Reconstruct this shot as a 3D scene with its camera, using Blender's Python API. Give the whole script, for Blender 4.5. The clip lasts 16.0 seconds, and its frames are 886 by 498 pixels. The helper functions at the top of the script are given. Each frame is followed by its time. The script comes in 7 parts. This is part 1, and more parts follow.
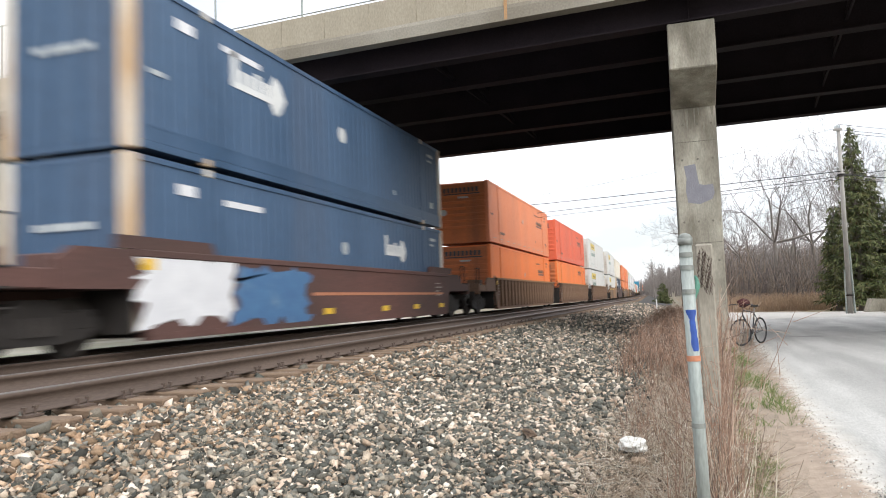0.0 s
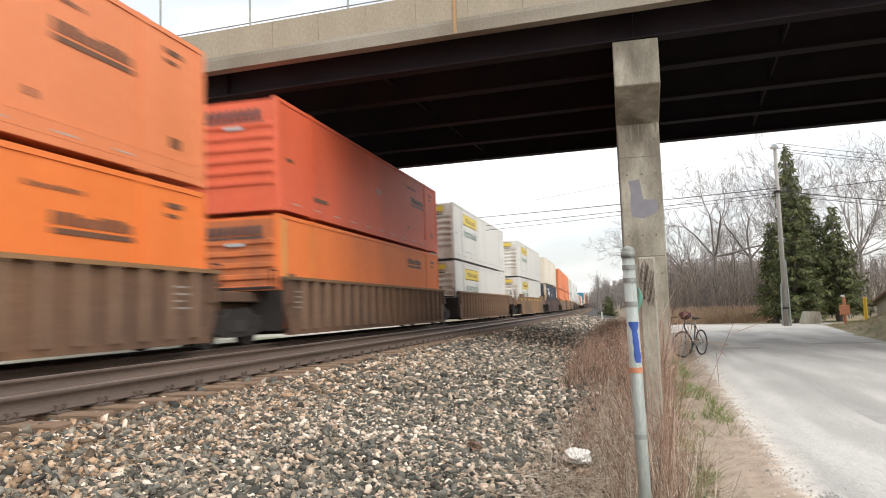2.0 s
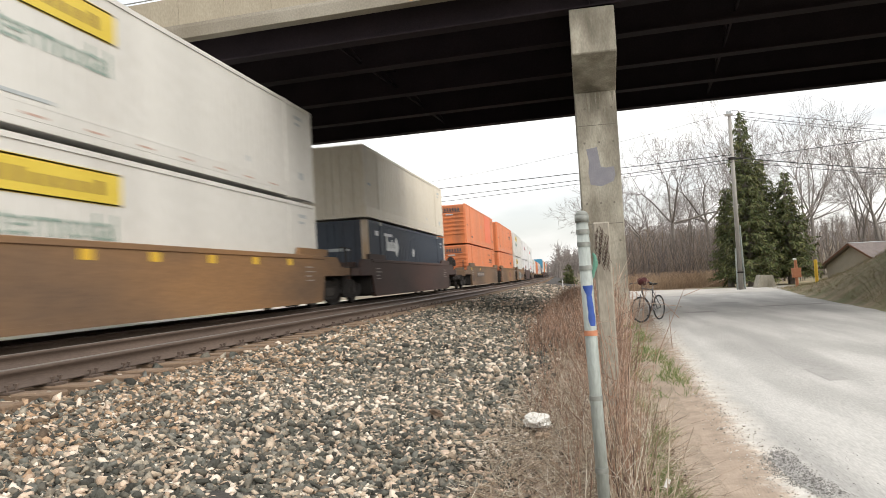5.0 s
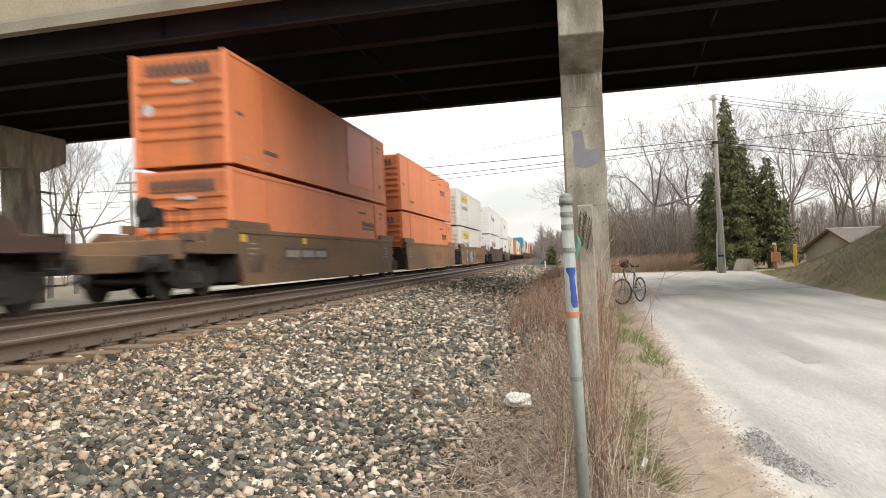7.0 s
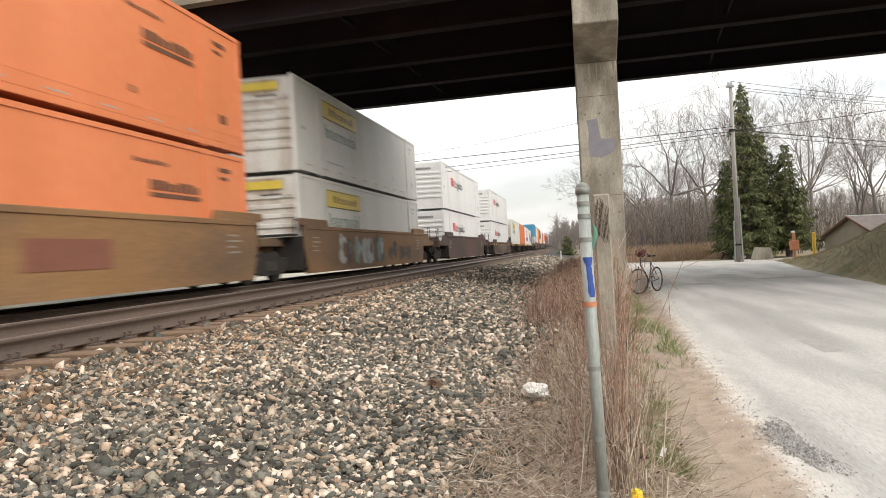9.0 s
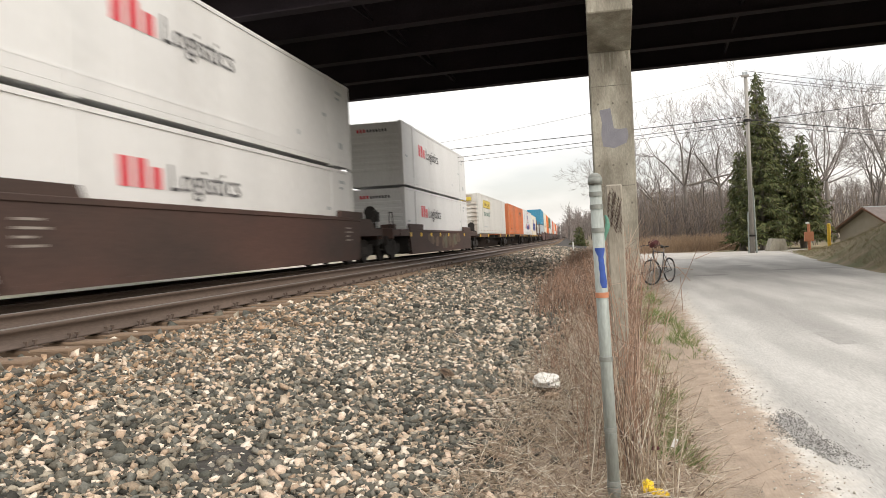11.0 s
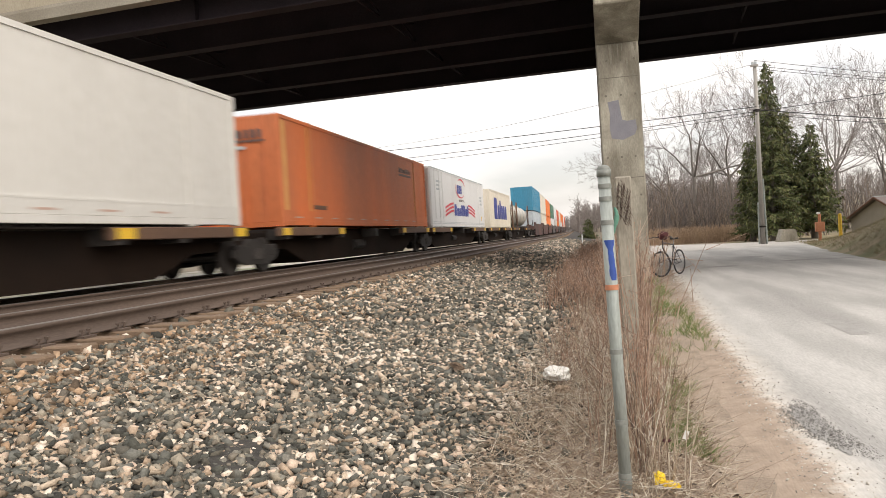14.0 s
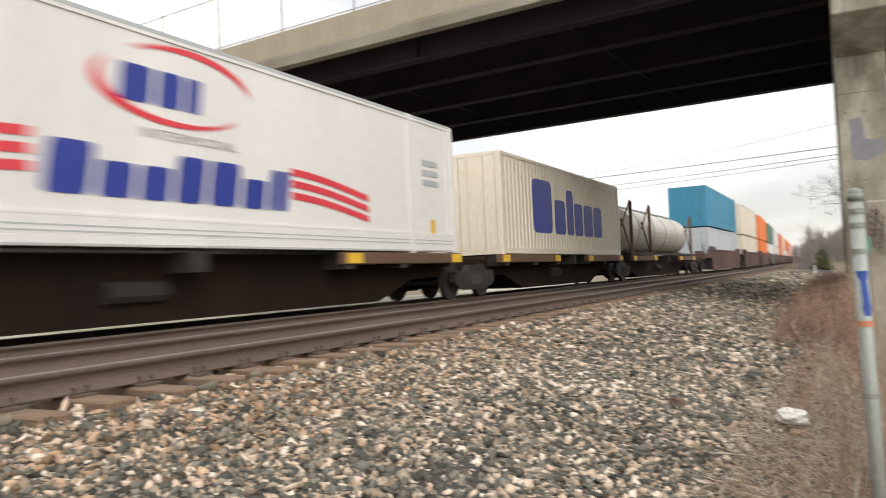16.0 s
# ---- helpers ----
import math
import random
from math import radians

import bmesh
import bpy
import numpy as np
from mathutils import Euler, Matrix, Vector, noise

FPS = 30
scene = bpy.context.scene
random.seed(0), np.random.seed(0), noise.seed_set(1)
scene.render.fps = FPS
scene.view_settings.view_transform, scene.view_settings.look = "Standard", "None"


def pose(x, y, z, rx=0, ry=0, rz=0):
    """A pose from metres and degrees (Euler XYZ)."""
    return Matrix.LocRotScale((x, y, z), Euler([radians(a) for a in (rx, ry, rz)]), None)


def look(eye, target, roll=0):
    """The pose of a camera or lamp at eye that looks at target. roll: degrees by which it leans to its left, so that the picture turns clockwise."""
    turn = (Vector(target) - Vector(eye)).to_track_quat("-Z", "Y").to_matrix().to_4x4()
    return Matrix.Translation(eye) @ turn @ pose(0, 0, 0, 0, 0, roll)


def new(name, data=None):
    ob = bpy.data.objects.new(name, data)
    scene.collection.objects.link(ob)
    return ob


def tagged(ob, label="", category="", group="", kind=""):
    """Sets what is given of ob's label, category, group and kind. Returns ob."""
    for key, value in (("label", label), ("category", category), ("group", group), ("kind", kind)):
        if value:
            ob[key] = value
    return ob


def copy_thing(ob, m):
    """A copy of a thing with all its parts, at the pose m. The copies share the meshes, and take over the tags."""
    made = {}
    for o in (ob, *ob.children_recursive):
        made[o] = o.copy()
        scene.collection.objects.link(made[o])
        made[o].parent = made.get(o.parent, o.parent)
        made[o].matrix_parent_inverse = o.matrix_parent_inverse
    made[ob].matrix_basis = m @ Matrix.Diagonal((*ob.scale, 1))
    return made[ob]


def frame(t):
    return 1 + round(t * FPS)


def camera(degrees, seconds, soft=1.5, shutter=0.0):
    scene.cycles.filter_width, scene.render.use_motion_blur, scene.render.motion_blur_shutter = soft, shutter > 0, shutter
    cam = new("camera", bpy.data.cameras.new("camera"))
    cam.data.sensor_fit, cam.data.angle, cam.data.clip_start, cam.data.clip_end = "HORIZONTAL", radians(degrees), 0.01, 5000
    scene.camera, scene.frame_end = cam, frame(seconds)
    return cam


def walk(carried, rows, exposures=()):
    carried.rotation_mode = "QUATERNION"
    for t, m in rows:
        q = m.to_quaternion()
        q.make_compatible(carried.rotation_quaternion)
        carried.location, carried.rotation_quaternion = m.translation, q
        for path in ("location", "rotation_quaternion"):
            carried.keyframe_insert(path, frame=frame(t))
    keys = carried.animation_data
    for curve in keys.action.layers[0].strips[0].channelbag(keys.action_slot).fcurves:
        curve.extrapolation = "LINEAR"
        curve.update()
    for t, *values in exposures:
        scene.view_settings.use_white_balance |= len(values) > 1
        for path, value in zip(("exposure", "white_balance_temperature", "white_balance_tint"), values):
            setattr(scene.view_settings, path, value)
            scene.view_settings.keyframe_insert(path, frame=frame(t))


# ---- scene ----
cam = camera(61.0, 16.0, 0.65, 0.6)
PATH = [
    (0, (-0.033, -0.076, 1.528), (-0.626, 1.829, 1.666), -2.1),
    (0.5, (-0.024, -0.062, 1.533), (-0.6, 1.846, 1.702), -2.1),
    (1, (-0.033, -0.051, 1.532), (-0.595, 1.86, 1.709), -1.9),
    (1.5, (-0.029, -0.055, 1.532), (-0.543, 1.869, 1.715), -1.9),
    (2, (-0.025, -0.051, 1.526), (-0.485, 1.888, 1.691), -2.0),
    (2.5, (-0.016, -0.067, 1.525), (-0.459, 1.879, 1.662), -2.4),
    (3, (-0.018, -0.063, 1.527), (-0.476, 1.879, 1.652), -2.7),
    (3.5, (-0.017, -0.053, 1.525), (-0.489, 1.887, 1.637), -2.8),
    (4, (-0.011, -0.045, 1.524), (-0.466, 1.9, 1.619), -3.3),
    (4.5, (0.003, -0.048, 1.52), (-0.401, 1.909, 1.607), -3.6),
    (4.7, (0.005, -0.019, 1.504), (-0.377, 1.942, 1.592), -3.6),
    (7, (0.002, -0.042, 1.508), (-0.323, 1.931, 1.537), -2.5),
    (7.5, (-0.002, -0.047, 1.511), (-0.335, 1.926, 1.523), -2.4),
    (8, (-0.004, -0.045, 1.512), (-0.353, 1.924, 1.525), -2.5),
    (8.5, (-0.007, -0.051, 1.511), (-0.369, 1.916, 1.527), -2.6),
    (9, (-0.004, -0.042, 1.505), (-0.37, 1.925, 1.513), -3.0),
    (9.5, (-0.003, -0.041, 1.505), (-0.374, 1.925, 1.496), -3.2),
    (12, (-0.002, -0.043, 1.505), (-0.414, 1.914, 1.485), -2.6),
    (12.5, (0.0, -0.038, 1.506), (-0.405, 1.92, 1.481), -2.9),
    (13, (0.0, -0.038, 1.503), (-0.4, 1.921, 1.468), -3.1),
    (13.5, (-0.003, -0.04, 1.505), (-0.409, 1.918, 1.467), -3.2),
    (14, (-0.004, -0.04, 1.504), (-0.426, 1.915, 1.473), -3.4),
    (14.5, (-0.004, -0.039, 1.504), (-0.459, 1.908, 1.48), -3.2),
    (15, (-0.022, -0.029, 1.502), (-0.585, 1.89, 1.499), -3.0),
    (15.5, (-0.044, -0.042, 1.504), (-0.782, 1.816, 1.535), -2.9),
    (16, (-0.066, -0.064, 1.503), (-0.999, 1.704, 1.573), -2.5),
]
EXPOSURES = [(0, 0.64, 6100, 10), (0.5, 0.70, 6150, 10), (1.0, 0.66, 6250, 10), (2.0, 0.52, 6350, 10), (3.0, 0.47, 6350, 10), (7.0, 0.48, 6650, 10), (9.5, 0.45, 6550, 10), (12.0, 0.41, 6750, 12), (14.0, 0.39, 6750, 13), (16.0, 0.37, 6600, 11)]
walk(cam, [(t, look(eye, target, roll)) for t, eye, target, roll in PATH], EXPOSURES)
# the train runs along -y at a steady pace on the farther of two tracks
SPEED = 17.9
BEND_Y, BEND_R, BEND_LEN = 72.0, 1000.0, 35.0
TRAIN_X, NEAR_X = -9.4, -5.75
TRAIN_RAIL, NEAR_RAIL = 0.90, 0.95
BRIDGE_TURN = -4.7

# ---- light ----
world = bpy.data.worlds.new("overcast_sky")
scene.world = world
world.use_nodes = True
wn, wl = world.node_tree.nodes, world.node_tree.links
wn.clear()
w_out = wn.new("ShaderNodeOutputWorld")
w_bg = wn.new("ShaderNodeBackground")
w_sky = wn.new("ShaderNodeTexSky")
w_sky.sky_type, w_sky.sun_disc = "NISHITA", False
w_sky.sun_elevation, w_sky.sun_rotation = radians(33), radians(130)
w_sky.air_density, w_sky.dust_density = 1.0, 2.5
w_gain = wn.new("ShaderNodeVectorMath")
w_gain.operation = "SCALE"
w_gain.inputs["Scale"].default_value = 0.10
w_coord = wn.new("ShaderNodeTexCoord")
w_map = wn.new("ShaderNodeMapping")
w_map.inputs["Scale"].default_value = (1.6, 1.6, 5.0)
w_noise = wn.new("ShaderNodeTexNoise")
w_noise.inputs["Scale"].default_value, w_noise.inputs["Detail"].default_value = 1.7, 5.0
w_ramp = wn.new("ShaderNodeValToRGB")
w_ramp.color_ramp.elements[0].position, w_ramp.color_ramp.elements[0].color = 0.36, (0.52, 0.52, 0.52, 1)
w_ramp.color_ramp.elements[1].position, w_ramp.color_ramp.elements[1].color = 0.58, (0.96, 0.96, 0.96, 1)
w_mix = wn.new("ShaderNodeMix")
w_mix.data_type = "RGBA"
# a cloud cover that grows brighter from the horizon to the zenith
w_sep = wn.new("ShaderNodeSeparateXYZ")
w_rise = wn.new("ShaderNodeMapRange")
w_rise.inputs["To Min"].default_value, w_rise.inputs["To Max"].default_value = 0.88, 1.44
w_cloud = wn.new("ShaderNodeVectorMath")
w_cloud.operation = "SCALE"
w_cloud.inputs[0].default_value = (1.02, 1.0, 0.97)
wl.new(w_coord.outputs["Generated"], w_sep.inputs["Vector"])
wl.new(w_sep.outputs["Z"], w_rise.inputs["Value"])
wl.new(w_rise.outputs["Result"], w_cloud.inputs["Scale"])
wl.new(w_cloud.outputs["Vector"], w_mix.inputs["B"])
wl.new(w_sky.outputs["Color"], w_gain.inputs[0])
wl.new(w_coord.outputs["Generated"], w_map.inputs["Vector"])
wl.new(w_map.outputs["Vector"], w_noise.inputs["Vector"])
wl.new(w_noise.outputs["Fac"], w_ramp.inputs["Fac"])
wl.new(w_ramp.outputs["Color"], w_mix.inputs["Factor"])
wl.new(w_gain.outputs["Vector"], w_mix.inputs["A"])
wl.new(w_mix.outputs["Result"], w_bg.inputs["Color"])
w_bg.inputs["Strength"].default_value = 1.0
wl.new(w_bg.outputs["Background"], w_out.inputs["Surface"])

sun_data = bpy.data.lights.new("sun", "SUN")
sun_data.energy, sun_data.angle, sun_data.color = 1.5, radians(50), (1.0, 0.94, 0.86)
sun = new("sun", sun_data)
sun.matrix_world = look((24, -20, 20), (0, 0, 0))


# ---- materials ----
def mat(name, c1, c2, scale=3.0, rough=0.8, bump=0.15, metal=0.0, c3=None, fine=40.0, spread=0.5, stretch=(1, 1, 1), random_per=None, spec=0.5, amount=0.35):
    """Two colours mixed by coarse noise, a third one in blotches, fine grain and relief."""
    m = bpy.data.materials.new(name)
    m.use_nodes = True
    n, l = m.node_tree.nodes, m.node_tree.links
    b = n["Principled BSDF"]
    b.inputs["Metallic"].default_value = metal
    b.inputs["Specular IOR Level"].default_value = spec
    tc = n.new("ShaderNodeTexCoord")
    mp = n.new("ShaderNodeMapping")
    mp.inputs["Scale"].default_value = stretch
    l.new(tc.outputs["Object"], mp.inputs["Vector"])
    n1 = n.new("ShaderNodeTexNoise")
    n1.inputs["Scale"].default_value, n1.inputs["Detail"].default_value = scale, 6.0
    n2 = n.new("ShaderNodeTexNoise")
    n2.inputs["Scale"].default_value, n2.inputs["Detail"].default_value = fine, 4.0
    for t in (n1, n2):
        l.new(mp.outputs["Vector"], t.inputs["Vector"])
    r1 = n.new("ShaderNodeMapRange")
    r1.inputs["From Min"].default_value, r1.inputs["From Max"].default_value = 0.5 - spread / 2, 0.5 + spread / 2
    l.new(n1.outputs["Fac"], r1.inputs["Value"])
    mx = n.new("ShaderNodeMix")
    mx.data_type = "RGBA"
    mx.inputs["A"].default_value, mx.inputs["B"].default_value = (*c1, 1), (*c2, 1)
    l.new(r1.outputs["Result"], mx.inputs["Factor"])
    last = mx.outputs["Result"]
    if random_per:
        g = n.new("ShaderNodeNewGeometry" if random_per == "island" else "ShaderNodeObjectInfo")
        l.new(g.outputs["Random Per Island" if random_per == "island" else "Random"], mx.inputs["Factor"])
    if c3:
        n3 = n.new("ShaderNodeTexNoise")
        n3.inputs["Scale"].default_value, n3.inputs["Detail"].default_value = scale * 0.45, 8.0
        l.new(mp.outputs["Vector"], n3.inputs["Vector"])
        r3 = n.new("ShaderNodeMapRange")
        r3.inputs["From Min"].default_value, r3.inputs["From Max"].default_value = 1 - amount - 0.12, 1 - amount + 0.12
        l.new(n3.outputs["Fac"], r3.inputs["Value"])
        m3 = n.new("ShaderNodeMix")
        m3.data_type = "RGBA"
        m3.inputs["B"].default_value = (*c3, 1)
        l.new(last, m3.inputs["A"])
        l.new(r3.outputs["Result"], m3.inputs["Factor"])
        last = m3.outputs["Result"]
    gr = n.new("ShaderNodeMix")
    gr.data_type, gr.blend_type = "RGBA", "OVERLAY"
    gr.inputs["Factor"].default_value = 0.35
    l.new(last, gr.inputs["A"])
    l.new(n2.outputs["Fac"], gr.inputs["B"])
    l.new(gr.outputs["Result"], b.inputs["Base Color"])
    rr = n.new("ShaderNodeMapRange")
    rr.inputs["To Min"].default_value, rr.inputs["To Max"].default_value = max(0.05, rough - 0.12), min(1.0, rough + 0.12)
    l.new(n1.outputs["Fac"], rr.inputs["Value"])
    l.new(rr.outputs["Result"], b.inputs["Roughness"])
    if bump:
        bp = n.new("ShaderNodeBump")
        bp.inputs["Strength"].default_value, bp.inputs["Distance"].default_value = bump, 0.02
        l.new(n2.outputs["Fac"], bp.inputs["Height"])
        l.new(bp.outputs["Normal"], b.inputs["Normal"])
    return m


def ramp_mat(name, colours, rough=0.85, bump=0.3, fine=30.0, per="island", spec=0.4, drift=0.0):
    """Every loose piece takes one of the colours at random; fine grain on top."""
    m = bpy.data.materials.new(name)
    m.use_nodes = True
    n, l = m.node_tree.nodes, m.node_tree.links
    b = n["Principled BSDF"]
    b.inputs["Roughness"].default_value = rough
    b.inputs["Specular IOR Level"].default_value = spec
    g = n.new("ShaderNodeNewGeometry" if per == "island" else "ShaderNodeObjectInfo")
    rp = n.new("ShaderNodeValToRGB")
    rp.color_ramp.interpolation = "CONSTANT"
    els = rp.color_ramp.elements
    while len(els) < len(colours):
        els.new(0.5)
    for i, c in enumerate(colours):
        els[i].position, els[i].color = i / len(colours), (*c, 1)
    l.new(g.outputs["Random Per Island" if per == "island" else "Random"], rp.inputs["Fac"])
    tc = n.new("ShaderNodeTexCoord")
    if drift:
        # whole patches lean to the dark or the light end of the colours
        big = n.new("ShaderNodeTexNoise")
        big.inputs["Scale"].default_value, big.inputs["Detail"].default_value = 0.9, 3.0
        l.new(tc.outputs["Object"], big.inputs["Vector"])
        lean = n.new("ShaderNodeMath")
        lean.operation = "MULTIPLY_ADD"
        lean.inputs[1].default_value, lean.inputs[2].default_value = drift, -drift / 2
        l.new(big.outputs["Fac"], lean.inputs[0])
        total = n.new("ShaderNodeMath")
        total.use_clamp = True
        l.new(lean.outputs[0], total.inputs[0])
        l.new(g.outputs["Random Per Island" if per == "island" else "Random"], total.inputs[1])
        l.new(total.outputs[0], rp.inputs["Fac"])
    nz = n.new("ShaderNodeTexNoise")
    nz.inputs["Scale"].default_value, nz.inputs["Detail"].default_value = fine, 4.0
    l.new(tc.outputs["Object"], nz.inputs["Vector"])
    gr = n.new("ShaderNodeMix")
    gr.data_type, gr.blend_type = "RGBA", "OVERLAY"
    gr.inputs["Factor"].default_value = 0.5
    l.new(rp.outputs["Color"], gr.inputs["A"])
    l.new(nz.outputs["Fac"], gr.inputs["B"])
    l.new(gr.outputs["Result"], b.inputs["Base Color"])
    bp = n.new("ShaderNodeBump")
    bp.inputs["Strength"].default_value, bp.inputs["Distance"].default_value = bump, 0.01
    l.new(nz.outputs["Fac"], bp.inputs["Height"])
    l.new(bp.outputs["Normal"], b.inputs["Normal"])
    return m


def paint(name, c, fade=1.25, rough=0.55, dirt=(0.16, 0.12, 0.09), amount=0.3):
    """Container paint: sun-faded patches, vertical grime streaks."""
    return mat(name, c, tuple(min(0.95, v * fade + 0.015) for v in c), scale=0.55, rough=rough, bump=0.05, c3=tuple(0.58 * v + 0.42 * d for v, d in zip(c, dirt)), fine=18.0, spread=0.35, stretch=(1, 1, 0.22), amount=amount)


M = {}
# bed coloured dark to stand in for the shade between the stones
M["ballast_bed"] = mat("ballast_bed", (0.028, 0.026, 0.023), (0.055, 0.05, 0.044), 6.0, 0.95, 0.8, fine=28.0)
M["stone"] = ramp_mat("ballast_stone", [(0.040, 0.039, 0.033), (0.056, 0.056, 0.047), (0.070, 0.071, 0.059), (0.085, 0.087, 0.073), (0.105, 0.098, 0.080), (0.115, 0.116, 0.099), (0.135, 0.124, 0.10), (0.15, 0.15, 0.13), (0.185, 0.163, 0.128), (0.21, 0.20, 0.168), (0.27, 0.215, 0.157), (0.31, 0.275, 0.215), (0.41, 0.31, 0.225), (0.48, 0.395, 0.30), (0.60, 0.475, 0.37), (0.70, 0.62, 0.52)], 0.92, 0.6, fine=85.0, drift=0.40)
M["stone_rust"] = ramp_mat("rust_tinted_stone", [(0.10, 0.072, 0.048), (0.15, 0.105, 0.068), (0.21, 0.145, 0.09), (0.27, 0.185, 0.115), (0.36, 0.24, 0.15), (0.45, 0.31, 0.20), (0.53, 0.39, 0.27), (0.12, 0.105, 0.085)], 0.92, 0.6, fine=85.0, drift=0.3)
M["ground"] = mat("dry_ground", (0.13, 0.11, 0.075), (0.21, 0.17, 0.12), 0.6, 0.95, 0.6, c3=(0.10, 0.12, 0.05), fine=14.0)
M["verge"] = mat("verge_soil", (0.30, 0.24, 0.185), (0.37, 0.30, 0.235), 4.5, 0.95, 0.9, c3=(0.22, 0.18, 0.14), fine=45.0, spread=0.35, amount=0.42)
M["road"] = mat("worn_asphalt", (0.41, 0.395, 0.365), (0.50, 0.48, 0.45), 0.7, 0.9, 0.3, c3=(0.32, 0.305, 0.28), fine=70.0, spread=0.3, stretch=(1, 0.35, 1))
M["patch_crumb"] = ramp_mat("asphalt_crumbs", [(0.20, 0.197, 0.188), (0.26, 0.253, 0.24), (0.17, 0.168, 0.16), (0.33, 0.32, 0.30), (0.23, 0.225, 0.215)], 0.95, 0.2)
M["grit"] = ramp_mat("pale_grit", [(0.46, 0.42, 0.36), (0.56, 0.53, 0.48), (0.36, 0.32, 0.27), (0.62, 0.60, 0.56), (0.28, 0.26, 0.235)], 0.95, 0.2)
M["patch"] = mat("asphalt_patch", (0.30, 0.295, 0.283), (0.39, 0.382, 0.365), 7.0, 0.9, 0.5, fine=90.0)
M["concrete"] = mat("weathered_concrete", (0.29, 0.275, 0.225), (0.44, 0.415, 0.345), 2.6, 0.9, 0.55, c3=(0.15, 0.135, 0.105), fine=26.0, spread=0.26, stretch=(1, 1, 0.4), amount=0.46)
M["barrier"] = mat("barrier_concrete", (0.30, 0.265, 0.20), (0.37, 0.33, 0.255), 0.7, 0.9, 0.2, c3=(0.22, 0.19, 0.14), fine=45.0, stretch=(1, 1, 0.3))
# brown steel, set darker still so its colour holds shade under the deck
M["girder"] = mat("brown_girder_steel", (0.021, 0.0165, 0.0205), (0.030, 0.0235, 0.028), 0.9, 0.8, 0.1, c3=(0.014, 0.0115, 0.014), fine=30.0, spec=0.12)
# near-black base: the shade below the slab is put into its colour
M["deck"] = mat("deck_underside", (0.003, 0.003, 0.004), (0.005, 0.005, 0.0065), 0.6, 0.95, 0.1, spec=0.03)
M["pit"] = mat("dark_concrete_pit", (0.12, 0.11, 0.09), (0.19, 0.175, 0.145), 9.0, 0.95, 0.2)
M["wet_stain"] = mat("water_stained_concrete", (0.20, 0.185, 0.15), (0.29, 0.27, 0.22), 7.0, 0.9, 0.3, fine=30.0)
M["rust_stain"] = mat("rust_stain", (0.38, 0.20, 0.09), (0.42, 0.27, 0.14), 4.0, 0.9, 0.05)
M["paint_patch"] = mat("grey_paint_patch", (0.20, 0.20, 0.23), (0.25, 0.25, 0.28), 5.0, 0.85, 0.1)
M["rail"] = mat("rusty_rail", (0.085, 0.062, 0.05), (0.13, 0.095, 0.075), 3.0, 0.75, 0.2, fine=60.0, stretch=(1, 0.2, 1))
M["rail_top"] = mat("worn_rail_head", (0.16, 0.14, 0.125), (0.22, 0.20, 0.185), 3.0, 0.45, 0.05, metal=0.6, stretch=(1, 0.1, 1))
M["tie"] = mat("weathered_tie", (0.13, 0.085, 0.055), (0.22, 0.155, 0.105), 2.5, 0.95, 0.5, c3=(0.08, 0.06, 0.05), fine=55.0, stretch=(0.25, 1, 1))
M["galv"] = mat("galvanised_steel", (0.25, 0.285, 0.27), (0.34, 0.37, 0.35), 5.0, 0.55, 0.08, metal=0.15, c3=(0.17, 0.195, 0.185), fine=80.0, stretch=(1, 1, 0.25))
M["galv_dark"] = mat("dull_steel_band", (0.19, 0.205, 0.19), (0.26, 0.275, 0.255), 8.0, 0.6, 0.1, metal=0.3)
M["blue_paint"] = mat("blue_spray_paint", (0.015, 0.05, 0.24), (0.025, 0.075, 0.32), 9.0, 0.6, 0.05)
M["orange_band"] = mat("faded_orange_band", (0.42, 0.16, 0.08), (0.48, 0.22, 0.13), 9.0, 0.7, 0.05)
M["dark"] = mat("dark_underframe", (0.016, 0.014, 0.013), (0.034, 0.029, 0.026), 3.0, 0.85, 0.2)
M["wheel"] = mat("wheel_steel", (0.032, 0.028, 0.026), (0.055, 0.048, 0.044), 6.0, 0.6, 0.1, metal=0.3)
M["wood_grey"] = mat("grey_pole_wood", (0.27, 0.26, 0.24), (0.38, 0.365, 0.34), 4.0, 0.9, 0.3, c3=(0.16, 0.15, 0.135), fine=40.0, stretch=(1, 1, 0.08))
M["cable"] = mat("black_cable", (0.02, 0.02, 0.02), (0.03, 0.03, 0.03), 2.0, 0.7, 0.0)
M["bark"] = mat("grey_bark", (0.14, 0.125, 0.11), (0.22, 0.20, 0.18), 5.0, 0.95, 0.5, fine=30.0)
M["twig"] = mat("bare_twigs", (0.19, 0.168, 0.155), (0.27, 0.243, 0.225), 2.0, 0.95, 0.0)
M["needle"] = ramp_mat("spruce_needles", [(0.075, 0.098, 0.034), (0.105, 0.128, 0.044), (0.052, 0.070, 0.027), (0.150, 0.160, 0.058), (0.090, 0.100, 0.038), (0.12, 0.112, 0.048)], 0.8, 0.1)
M["straw"] = ramp_mat("dry_stems", [(0.40, 0.315, 0.23), (0.30, 0.225, 0.16), (0.50, 0.42, 0.325), (0.21, 0.155, 0.115), (0.35, 0.265, 0.19), (0.58, 0.51, 0.415), (0.15, 0.112, 0.085)], 0.9, 0.0)
M["redstem"] = ramp_mat("reddish_dead_stems", [(0.27, 0.172, 0.122), (0.34, 0.235, 0.175), (0.20, 0.128, 0.095), (0.42, 0.33, 0.26), (0.29, 0.19, 0.138), (0.14, 0.10, 0.08), (0.36, 0.225, 0.155)], 0.9, 0.0)
